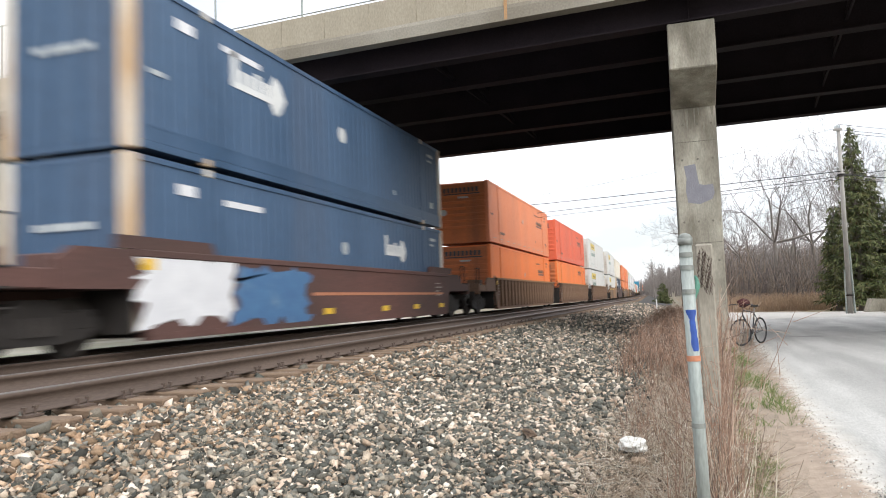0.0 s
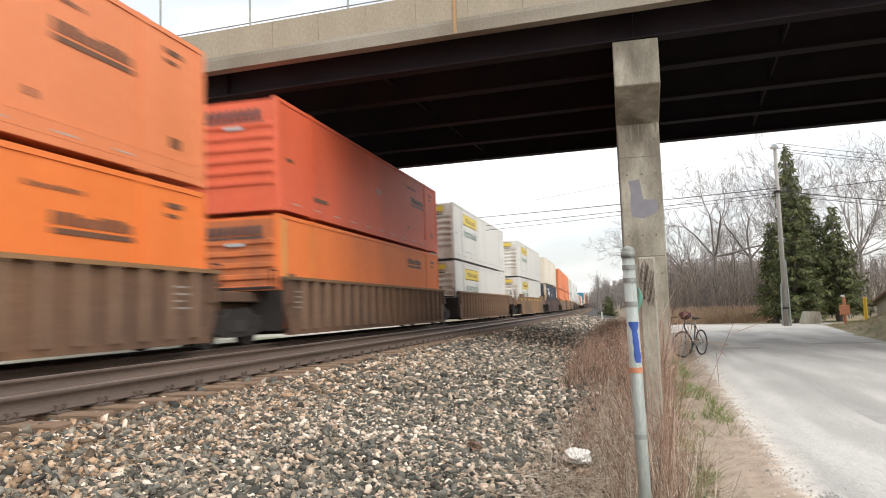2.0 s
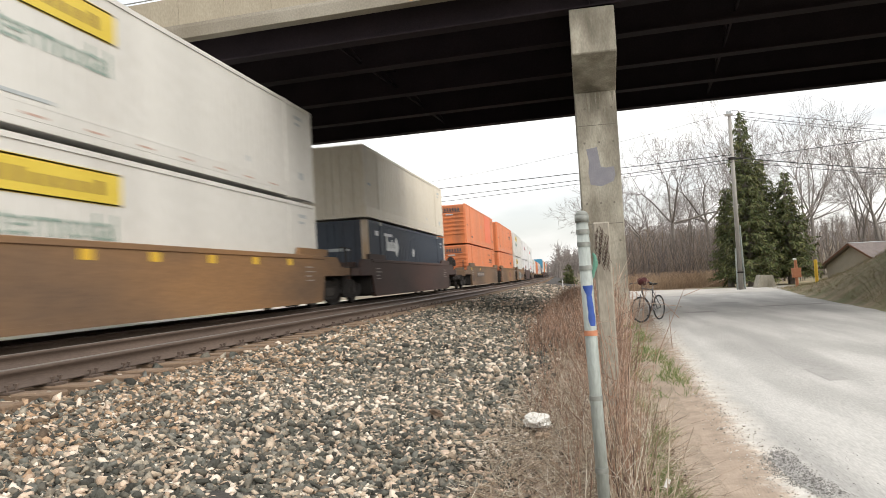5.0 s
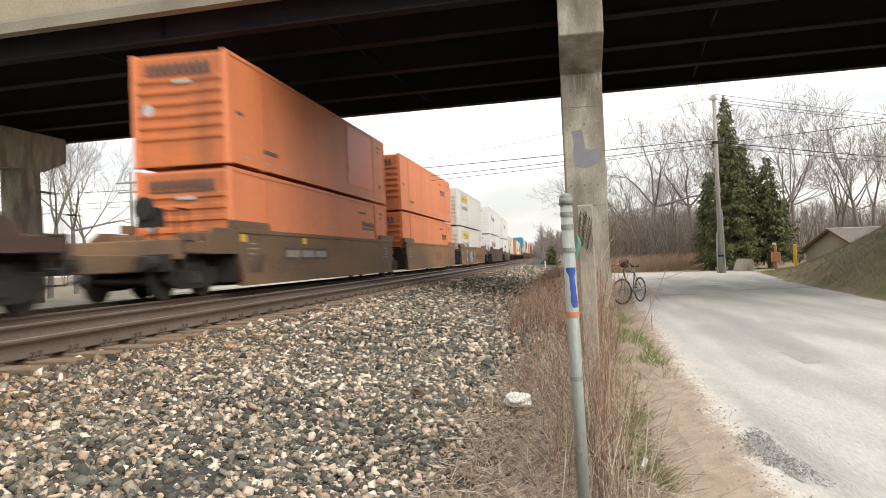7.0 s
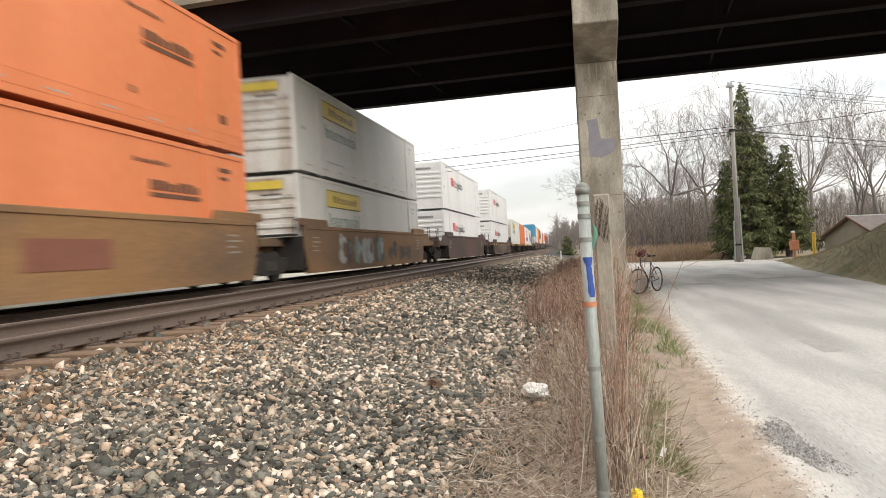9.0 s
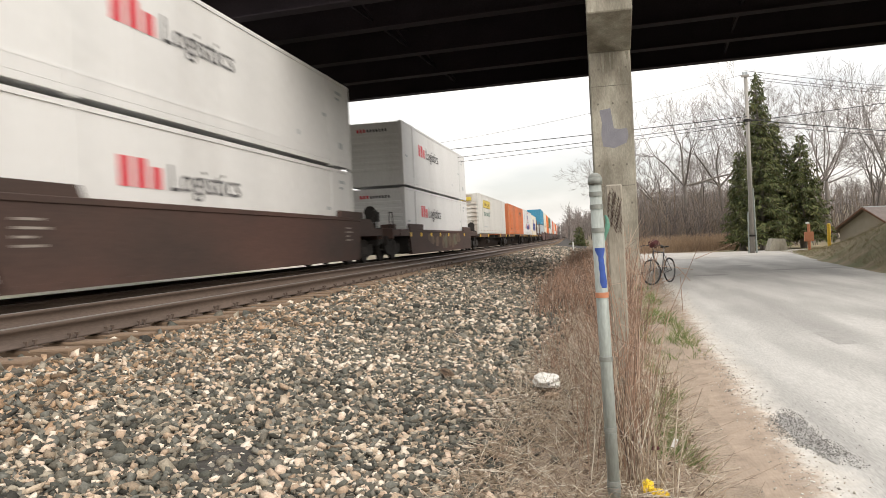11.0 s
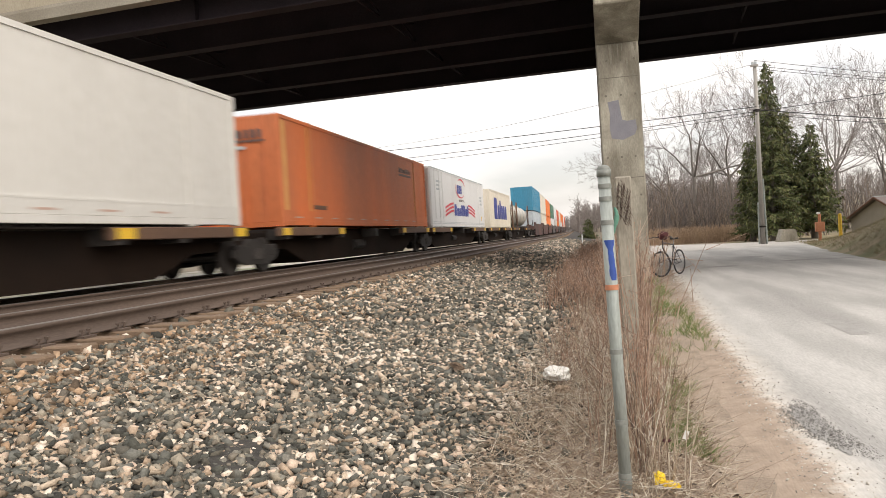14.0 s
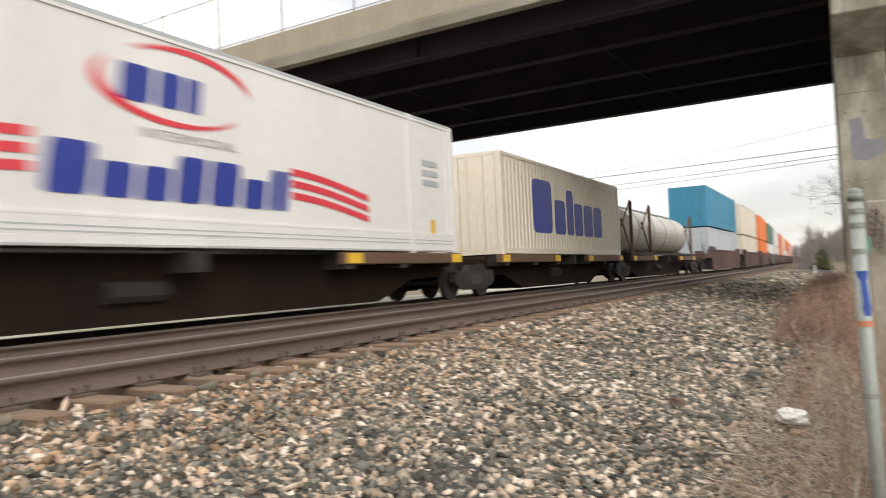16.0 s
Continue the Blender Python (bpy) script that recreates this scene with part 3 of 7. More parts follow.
# ---- tracks ----
def rail_run(cx, top, name, label):
    track = thing(name, None, label, "railway track", kind="structure")
    ys = np.concatenate([np.linspace(-320, BEND_Y, 12), np.linspace(BEND_Y + 6, 760, 60)])
    prof = [(-0.075, -0.18), (0.075, -0.18), (0.075, -0.165), (0.012, -0.14), (0.012, -0.05), (0.037, -0.04), (0.037, -0.006), (0.030, 0.0), (-0.030, 0.0), (-0.037, -0.006), (-0.037, -0.04), (-0.012, -0.05), (-0.012, -0.14), (-0.075, -0.165)]
    for side in (0.755, -0.755):
        k = len(prof)
        v = np.array([[(cx + side + px + bend(y), y, top + pz) for px, pz in prof] for y in ys]).reshape(-1, 3)
        f = [(s * k + j, s * k + (j + 1) % k, (s + 1) * k + (j + 1) % k, (s + 1) * k + j) for s in range(len(ys) - 1) for j in range(k)]
        ob = new("rail", array_mesh("rail", v, f, M["rail"]))
        ob.data.materials.append(M["rail_top"])
        ob.data.polygons.foreach_set("material_index", np.array([1 if j in (6, 7, 8) else 0 for s in range(len(ys) - 1) for j in range(k)], dtype=np.int32))
        ob.parent = track
    rng = random.Random(int(abs(cx) * 100))
    metas = []
    for i in range(4):
        bm = bmesh.new()
        box(bm, -1.33, 1.33, -0.115, 0.115, -0.20, -0.002, bevel=0.015)
        for v in bm.verts:
            v.co += Vector(noise.noise_vector(v.co * 3 + Vector((i * 7, 0, 0)))) * 0.014
        metas.append(mesh_of("tie", bm, M["tie"]))
    plate = quick("tie_plate", lambda bm: box(bm, -0.16, 0.16, -0.09, 0.09, 0, 0.018), M["rail"], track)
    plate.location = (cx + 0.755, 2.0, top - 0.198)
    spike = quick("spike", lambda bm: (rod(bm, (0, 0, 0), (0, 0, 0.05), 0.010, n=6), box(bm, -0.02, 0.02, -0.015, 0.015, 0.04, 0.06)), M["rail"], track)
    spike.location = (cx + 0.755 + 0.10, 2.06, top - 0.18)
    y = -1.0
    count = 0
    while y < 70:
        x = cx + rng.uniform(-0.07, 0.07)
        o = new("tie", metas[count % 4])
        o.parent = track
        o.matrix_basis = pose(x, y, top - 0.196, 0, 0, rng.uniform(-1.5, 1.5))
        if y < 26:
            for s in (0.755, -0.755):
                if abs(y - 2.0) > 0.3 or s < 0:
                    again(plate, pose(cx + s, y, top - 0.198), track)
            if cx > -8:
                for dx, dy in ((0.10, 0.06), (0.115, -0.06)):
                    again(spike, pose(cx + 0.755 + dx, y + dy, top - 0.18), track)
        y += 0.56 + rng.uniform(-0.03, 0.03)
        count += 1
    vs, fs = [], []
    cube = np.array([(a, b, c) for a in (-1.33, 1.33) for b in (-0.115, 0.115) for c in (-0.18, 0)])
    quad = np.array([(0, 1, 3, 2), (4, 6, 7, 5), (0, 4, 5, 1), (2, 3, 7, 6), (0, 2, 6, 4), (1, 5, 7, 3)])
    far = [*np.arange(70.3, 360, 0.56), *np.arange(-320, -1.4, 0.56)]
    for i, y in enumerate(far):
        vs.append(cube + (cx + float(bend(y)), y, top - 0.196))
        fs.append(quad + 8 * i)
    ob = new("far_ties", array_mesh("far_ties", np.concatenate(vs), np.concatenate(fs), M["tie"]))
    ob.parent = track
    tagged(ob, kind="stuff")


rail_run(NEAR_X, NEAR_RAIL, "railway_track", "empty railway track with rusty rails on wooden ties")
rail_run(TRAIN_X, TRAIN_RAIL, "railway_track", "railway track under the freight train")


def stones(name, label, x0, x1, y0, y1, per_m2, size, seed, density=None, material=None, lift=0.0):
    """Crushed stone: rough low polyhedra strewn over the slope."""
    rng = np.random.default_rng(seed)
    base = np.array([(a, b, c) for a in (-1, 1) for b in (-1, 1) for c in (-1, 1)], dtype=float) * 0.72
    tri = np.array([(0, 1, 3), (0, 3, 2), (4, 6, 7), (4, 7, 5), (0, 4, 5), (0, 5, 1), (2, 3, 7), (2, 7, 6), (0, 2, 6), (0, 6, 4), (1, 5, 7), (1, 7, 3)])
    k = int((x1 - x0) * (y1 - y0) * per_m2)
    x, y = rng.uniform(x0, x1, k), rng.uniform(y0, y1, k)
    keep = np.ones(k, dtype=bool) if density is None else rng.random(k) < density(x, y)
    x, y = x[keep], y[keep]
    u = x
    x = x + bend(y)
    k = len(x)
    s = size * np.clip(rng.lognormal(-0.05, 0.45, k), 0.35, 2.1)
    sc = s[:, None] * rng.uniform((0.8, 0.6, 0.30), (1.7, 1.15, 0.72), (k, 3))
    # split faces: the upper one smaller and shifted, the corners knocked about
    cut = np.where(base[None, :, 2:] > 0, rng.uniform(0.25, 0.95, (k, 1, 1)), 1.0)
    shift = np.where(base[None, :, 2:] > 0, rng.normal(0, 0.28, (k, 1, 1)), 0.0)
    shape = base[None] * (1 + rng.normal(0, 0.22, (k, len(base), 3)))
    shape[..., :2] = shape[..., :2] * cut + shift
    shape = shape * sc[:, None]
    a = rng.uniform(0, math.tau, k)
    tilt = rng.normal(0, 0.5, (k, 2))
    ca, sa = np.cos(a)[:, None], np.sin(a)[:, None]
    px, py, pz = shape[..., 0], shape[..., 1], shape[..., 2]
    px, py = px * ca - py * sa, px * sa + py * ca
    c, t = np.cos(tilt[:, :1]), np.sin(tilt[:, :1])
    px, pz = px * c + pz * t, pz * c - px * t
    c, t = np.cos(tilt[:, 1:]), np.sin(tilt[:, 1:])
    py, pz = py * c + pz * t, pz * c - py * t
    z = ground_z(x, y) + lift + s * rng.uniform(-0.1, 0.75, k)
    v = np.stack([px + x[:, None], py + y[:, None], pz + z[:, None]], -1).reshape(-1, 3)
    f = (tri[None] + (np.arange(k) * len(base))[:, None, None]).reshape(-1, 3)
    return tagged(new(name, array_mesh(name, v, f, material or M["stone"])), label, "gravel", kind="stuff")


def slope_density(x, y):
    return np.clip((-0.35 - x) / 0.75, 0.03, 1)


stones("ballast", "grey and tan crushed stone ballast on the slope", -4.42, -0.1, 1.6, 9.0, 2650, 0.0180, 3, slope_density)
stones("ballast", "rust-tinted crushed stone beside the tie ends", -4.5, -2.9, 2.0, 16.0, 1000, 0.0195, 33, lambda x, y: np.clip((-2.9 - x) / 1.2, 0, 1) * 0.8, M["stone_rust"], 0.008)
stones("ballast", "grey and tan crushed stone ballast along the track", -4.42, -0.4, 9.0, 22.0, 820, 0.0255, 4, slope_density)
stones("ballast", "crushed stone ballast along the far track", -4.5, -0.7, 22.0, 75.0, 190, 0.036, 5, slope_density)
stones("ballast", "grey and tan crushed stone ballast behind the camera", -4.42, -0.4, -9.0, 1.6, 420, 0.030, 7, slope_density)
stones("roadside_gravel", "loose gravel and grit along the lane's edge", 0.5, 2.1, 2.6, 20.0, 800, 0.0052, 12, lambda x, y: np.exp(-((x - 0.98 - 0.037 * y) / 0.15) ** 2), M["grit"], 0.034)
stones("broken_asphalt", "dark crumbs of broken asphalt at the lane's edge", 1.0, 1.9, 4.2, 6.7, 9500, 0.0030, 14, lambda x, y: np.clip(1.3 - ((x - 1.40 - 0.08 * np.sin(y * 3)) / 0.15) ** 2 - ((y - 5.6) / 0.75) ** 2, 0.01, 0.9), M["patch_crumb"], 0.041)
stones("ballast", "crushed stone ballast between the tracks", -12.5, -4.3, 1.6, 26.0, 150, 0.034, 6)


# ---- the road bridge ----
def bridge():
    b = thing("road_bridge", pose(0, 18.7, 0, 0, 0, BRIDGE_TURN), "concrete road bridge on dark brown steel girders", "bridge")
    L0, L1 = -62.0, 26.0
    g = None
    for i in range(5):
        v = (0.05, 2.6, 5.95, 9.2, 12.4)[i]

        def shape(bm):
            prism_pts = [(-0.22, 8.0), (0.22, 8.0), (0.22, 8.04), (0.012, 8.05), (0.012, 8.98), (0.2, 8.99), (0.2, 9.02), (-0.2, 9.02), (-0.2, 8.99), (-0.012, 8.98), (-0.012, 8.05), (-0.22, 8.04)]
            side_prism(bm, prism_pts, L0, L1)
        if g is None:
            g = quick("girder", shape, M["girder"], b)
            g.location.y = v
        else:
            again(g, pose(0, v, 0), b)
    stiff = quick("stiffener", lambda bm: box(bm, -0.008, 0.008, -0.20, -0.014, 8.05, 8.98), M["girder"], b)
    stiff.location = (0.55, 0.05, 0)
    for u in (-23.4, -11.0, 13.0):
        again(stiff, pose(u, 0.05, 0), b)
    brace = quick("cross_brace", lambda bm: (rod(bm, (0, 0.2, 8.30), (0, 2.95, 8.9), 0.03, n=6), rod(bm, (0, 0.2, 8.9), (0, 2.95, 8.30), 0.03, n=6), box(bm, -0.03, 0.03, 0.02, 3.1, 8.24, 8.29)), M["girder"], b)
    brace.location = (-21, 0.05, 0)
    for u in (-14, -6.5, 4.2, 11.5, 19):
        for i in range(4):
            again(brace, pose(u, 0.05 + 3.12 * i, 0), b)
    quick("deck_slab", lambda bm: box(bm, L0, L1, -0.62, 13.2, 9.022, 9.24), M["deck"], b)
    # the curb beam, with a drip edge below
    quick("curb_beam", lambda bm: side_prism(bm, [(-0.95, 8.50), (-0.60, 8.50), (-0.60, 9.022), (-0.60, 9.24), (-0.60, 8.80), (-0.95, 8.80)][:2] + [(-0.60, 9.30), (-0.80, 9.30), (-0.95, 8.80)], L0, L1), M["curb"], b, "grey weathered curb beam")
    panel = quick("barrier_panel", lambda bm: box(bm, 0.004, 1.396, -0.92, -0.66, 8.82, 9.66, bevel=0.006), M["barrier"], b)
    first = True
    u = -30.0
    while u < 12:
        if first:
            panel.location.x = u
            first = False
        else:
            again(panel, pose(u, 0, 0), b)
        u += 1.4
    for x0, x1 in ((L0, -30.0), (u, L1)):
        quick("barrier_panel", lambda bm: box(bm, x0, x1, -0.92, -0.66, 8.82, 9.66), M["barrier"], b)
    quick("rust_streak", lambda bm: box(bm, -3.78, -3.70, -0.955, -0.93, 8.52, 9.64), M["rust_stain"], b)
    quick("barrier_panel", lambda bm: box(bm, L0, L1, 13.0, 13.3, 9.24, 10.0), M["barrier"], b)
    post = quick("fence_post", lambda bm: rod(bm, (0, 0, 9.62), (0, 0, 11.6), 0.03, n=8), M["galv"], b)
    post.location = (-27.9, -0.79, 0)
    for i in range(1, 12):
        again(post, pose(-27.9 + 3.02 * i, -0.79, 0), b)
    # the top rail is broken off for a stretch
    for x0, x1, z, r in ((-30, 12, 9.78, 0.018), (-30, -17.4, 11.55, 0.022), (-15.85, 12, 11.55, 0.022)):
        quick("fence_rail", lambda bm: rod(bm, (x0, -0.79, z), (x1, -0.79, z), r, n=6), M["galv_dark"], b)
    quick("abutment", lambda bm: box(bm, 19.0, 20.2, -0.5, 13.1, 0, 8.0), M["concrete"], b)
    quick("abutment", lambda bm: box(bm, -50.2, -49.0, -0.5, 13.1, 0, 8.0), M["concrete"], b)


bridge()


def pier(x, label):
    p = thing("bridge_pier", pose(x, 18.42, 0), label, "pier", "bridge piers")
    y1 = 13.6
    quick("cap_beam", lambda bm: (side_prism(bm, [(0, 6.83), (1.55, 6.24), (y1 - 1.55, 6.24), (y1, 6.83), (y1, 7.95), (0, 7.95)], -0.54, 0.54), bmesh.ops.bevel(bm, geom=bm.edges[:], offset=0.025, segments=1, affect="EDGES")), M["concrete"], p)
    for cy in (1.58, 10.6):
        quick("column", lambda bm: box(bm, -0.53, 0.53, cy, cy + 1.2, -0.3, 6.26, bevel=0.03), M["concrete"], p)
    for i in range(5):
        quick("bearing", lambda bm: box(bm, -0.2, 0.2, 0.18 + 3.11 * i, 0.58 + 3.11 * i, 7.94, 8.0), M["dark"], p)
    return p


right_pier = pier(0.57, "weathered concrete pier with a blotch of grey paint")
pier(-23.6, "weathered concrete pier beyond the tracks")


def blotch(bm, outline, y):
    bm.faces.new([bm.verts.new((x, y, z)) for x, z in outline])


for z in (2.3, 3.3, 4.9, 5.8):
    for x in (-0.34, 0.02, 0.36):
        quick("form_tie_hole", lambda bm: rod(bm, (x + 0.05 * math.sin(z * 9 + x), 1.577, z), (x + 0.05 * math.sin(z * 9 + x), 1.572, z), 0.028, n=10), M["pit"], right_pier)
def drips(bm, x0, x1, top, seed):
    """Dark runs of water stain with uneven lower ends."""
    rng = random.Random(seed)
    x = x0
    while x < x1:
        w, d = rng.uniform(0.03, 0.09), rng.uniform(0.15, 0.75)
        pts = [(x, top), (x + w, top), (x + w * 0.85, top - d * 0.6), (x + w * 0.55, top - d), (x + w * 0.3, top - d * 0.7)]
        bm.faces.new([bm.verts.new((p, 1.5765, q)) for p, q in pts][::-1])
        x += w + rng.uniform(0.02, 0.16)


quick("water_stain", lambda bm: drips(bm, -0.46, 0.44, 6.22, 4), M["wet_stain"], right_pier, "dark water runs")
for z in (2.75, 5.35):
    quick("pour_joint", lambda bm: box(bm, -0.50, 0.50, 1.574, 1.577, z, z + 0.018), M["pit"], right_pier, "dark pour joint")
quick("paint_blotch", lambda bm: blotch(bm, [(-0.32, 4.74), (-0.04, 4.78), (-0.01, 4.55), (0.03, 4.26), (0.16, 4.22), (0.36, 4.24), (0.39, 4.02), (0.33, 3.86), (0.02, 3.74), (-0.26, 3.80), (-0.30, 4.1), (-0.27, 4.4)][::-1], 1.575), M["paint_patch"], right_pier, "grey roller paint over graffiti")


# ---- the train ----
MOVING = []
W = 2.59


def riding(ob, s, z=0.0):
    """s: where the thing's middle stands at the clip's start, along the line."""
    MOVING.append((ob, s, z))
    return ob


def face_bars(bm, x, y0, z0, w, h, n, gap=0.25, slant=0.0, seed=1):
    """A row of plain upright bars on the side of a container where its lettering stands."""
    rng = random.Random(seed)
    step = w / n
    for i in range(n):
        a = y0 + i * step
        bw = step * (1 - gap)
        top = h * (1.0 if i == 0 or rng.random() < 0.3 else 0.76)
        box(bm, x, x + 0.006, a, a + bw * 0.86, z0, z0 + top)


def end_bars(bm, y, x0, z0, w, h, n, seed=1):
    step = w / n
    for i in range(n):
        a = x0 + i * step
        box(bm, a, a + step * 0.62, y - 0.006, y, z0, z0 + h)


def container(material, length, label, style="domestic", height=2.85, nose="ribs", post_mat=None, ridge=0.012, pitch=0.30):
    """An intermodal box with corrugated sides, rails, posts and castings; its front end looks along -y."""
    c = thing("container", None, label, "container", "containers on the train")
    h, a = height, length / 2
    pm = post_mat or material
    em = M["c_dirty"] if material == M["c_white"] else M["c_rusty"] if material in (M["c_orange"], M["c_tan"], M["c_dull"]) else material
    # body with upright corrugation on both long sides
    bm = bmesh.new()
    n = max(8, int(length / pitch))
    d = ridge
    for side in (1, -1):
        x_out, x_in = side * (W / 2 - 0.02), side * (W / 2 - 0.02 - d)
        pts = []
        for i in range(n):
            y0 = -a + 0.12 + (length - 0.24) * i / n
            st = (length - 0.24) / n
            pts += [(x_out, y0), (x_out, y0 + st * 0.55), (x_in, y0 + st * 0.65), (x_in, y0 + st * 0.9)]
        lo = [bm.verts.new((x, y, 0.14)) for x, y in pts]
        hi = [bm.verts.new((x, y, h - 0.08)) for x, y in pts]
        for i in range(len(pts) - 1):
            q = (lo[i], lo[i + 1], hi[i + 1], hi[i])
            bm.faces.new(q if side > 0 else q[::-1])
    box(bm, -W / 2 + 0.05, W / 2 - 0.05, -a + 0.06, a - 0.06, 0.10, h - 0.03)
    part("body", bm, material, c)
    for side in (1, -1):
        x = side * (W / 2 - 0.035)
        quick("bottom_rail", lambda bm: (box(bm, x - 0.035, x + 0.035, -a, a, 0.03, 0.17, bevel=0.01), box(bm, x - 0.035, x + side * 0.004 + 0.03, -a + 0.15, a - 0.15, 0.17, 0.40), box(bm, x - 0.035, x + 0.037, -a + 0.15, a - 0.15, 0.40, 0.44)) if style == "domestic" else box(bm, x - 0.035, x + 0.035, -a, a, 0.03, 0.19), material, c)
        boxes("top_rail", [(x - 0.035, x + 0.035, -a, a, h - 0.10, h - 0.005)], material, c)
    for side in (1, -1):
        for y in (-a + 0.07, a - 0.07):
            pw = 0.12 if post_mat else 0.08
            x = side * (W / 2 - pw)
            boxes("corner_post", [(x - pw - 0.001, x + pw + 0.003, y - 0.075 - pw * 0.2, y + pw, 0.0, h)], pm, c, "rust-streaked white post" if post_mat else "", 0.012)
    if style == "domestic" and length > 15:
        for side in (1, -1):
            for y in (-6.05, 6.05):
                x = side * (W / 2 - 0.05)
                boxes("lifting_post", [(x - 0.05, x + 0.056, y - 0.085, y + 0.085, 0.02, h - 0.002)], material, c)
                boxes("casting", [(x - 0.05, x + 0.064, y - 0.09, y + 0.09, h - 0.13, h + 0.008), (x - 0.05, x + 0.064, y - 0.09, y + 0.09, -0.006, 0.12)], pm if post_mat else M["dark"] if style == "iso" else material, c)
    # front end
    if nose == "ribs":
        boxes("end_panel", [(-W / 2 + 0.14, W / 2 - 0.14, -a + 0.02, -a + 0.06, 0.12, h - 0.1)], em, c)
        rib = boxes("rib", [(-W / 2 + 0.16, W / 2 - 0.16, -a - 0.03, -a + 0.03, 0, 0.14)], em, c, bevel=0.02)
        zs = [0.67 + 0.29 * i for i in range(6)]
        rib.location.z = zs[0]
        for z in zs[1:]:
            again(rib, pose(0, 0, z), c)
        boxes("end_sill", [(-W / 2 + 0.14, W / 2 - 0.14, -a, -a + 0.05, 0.02, 0.34)], em, c)
    else:
        for k, (x0, x1) in enumerate(((-W / 2 + 0.16, -0.01), (0.01, W / 2 - 0.16))):
            leaf = boxes("end_door", [(x0, x1, -a + 0.005, -a + 0.06, 0.14, h - 0.1)], material, c, bevel=0.01)
            for f in (0.28, 0.72):
                x = x0 + (x1 - x0) * f
                quick("lock_rod", lambda bm: rod(bm, (x, -a - 0.02, 0.1), (x, -a - 0.02, h - 0.08), 0.022, n=6), material, leaf)
        boxes("end_sill", [(-W / 2 + 0.14, W / 2 - 0.14, -a, -a + 0.05, 0.02, 0.14), (-W / 2 + 0.14, W / 2 - 0.14, -a, -a + 0.05, h - 0.1, h)], material, c)
    # rear end
    boxes("rear_door", [(-W / 2 + 0.14, W / 2 - 0.14, a - 0.06, a - 0.01, 0.06, h - 0.06)], material, c)
    return c


def mark(c, name, fn, material, label=""):
    """A mark on a container; every loose bar of it becomes a part of its own."""
    bm = bmesh.new()
    fn(bm)
    if name != "lettering":
        return part(name, bm, material, c, label)
    left = set(bm.verts)
    while left:
        island, todo = set(), [next(iter(left))]
        while todo:
            v = todo.pop()
            if v in island:
                continue
            island.add(v)
            todo += [e.other_vert(v) for e in v.link_edges]
        left -= island
        xs, ys, zs = ([v.co[i] for v in island] for i in range(3))
        b2 = bmesh.new()
        box(b2, min(xs), max(xs), min(ys), max(ys), min(zs), max(zs))
        part(name, b2, material, c, label)
    bm.free()


SX = W / 2 - 0.016  # the face of a side


def decal(c, y0, y1, z0, z1, material, label="", name="decal"):
    mark(c, name, lambda bm: box(bm, SX, SX + 0.006, y0, y1, z0, z1), material, label)


def end_decal(c, a, x0, x1, z0, z1, material, name="decal"):
    mark(c, name, lambda bm: box(bm, x0, x1, -a - 0.040, -a - 0.032, z0, z1), material)


def truck(parent, y, n=None):
    """A two-axle freight truck as a part with wheels and side frames."""
    out = [(y - 1.15, 0.42), (y - 0.95, 0.30), (y - 0.45, 0.22), (y + 0.45, 0.22), (y + 0.95, 0.30), (y + 1.15, 0.42), (y + 1.15, 0.58), (y + 0.55, 0.66), (y + 0.35, 0.84), (y - 0.35, 0.84), (y - 0.55, 0.66), (y - 1.15, 0.58)]
    parent = boxes("truck", [(-0.95, 0.95, y - 0.22, y + 0.22, 0.45, 0.80)], M["dark"], parent)
    quick("side_frame", lambda bm: side_prism(bm, out, 0.93, 1.08), M["dark"], parent)
    quick("side_frame", lambda bm: side_prism(bm, out, -1.08, -0.93), M["dark"], parent)
    for k in (-0.38, 0.38):
        quick("brake_beam", lambda bm: box(bm, -0.8, 0.8, y + k - 0.05, y + k + 0.05, 0.30, 0.46, bevel=0.01), M["dark"], parent)
    for sx in (-1.0, 1.0):
        for k in (-0.88, 0.88):
            quick("bearing_adapter", lambda bm: box(bm, sx - 0.09, sx + 0.09, y + k - 0.20, y + k + 0.20, 0.40, 0.70, bevel=0.03), M["dark"], parent)
    for k in (-0.88, 0.88):
        def ws(bm):
            rod(bm, (-1.0, y + k, 0.44), (1.0, y + k, 0.44), 0.08, n=10)
            for s in (-0.755, 0.755):
                rod(bm, (s - 0.065, y + k, 0.44), (s + 0.065, y + k, 0.44), 0.44, n=24)
                rod(bm, (s * 1.16, y + k, 0.44), (s * 1.28, y + k, 0.44), 0.14, n=10)
        quick("wheelset", ws, M["wheel"], parent)
    for sx in (-1.09, 1.09):
        for dy in (-0.2, 0, 0.2):
            quick("spring", lambda bm: rod(bm, (sx, y + dy, 0.34), (sx, y + dy, 0.60), 0.065, n=8), M["wheel"], parent)


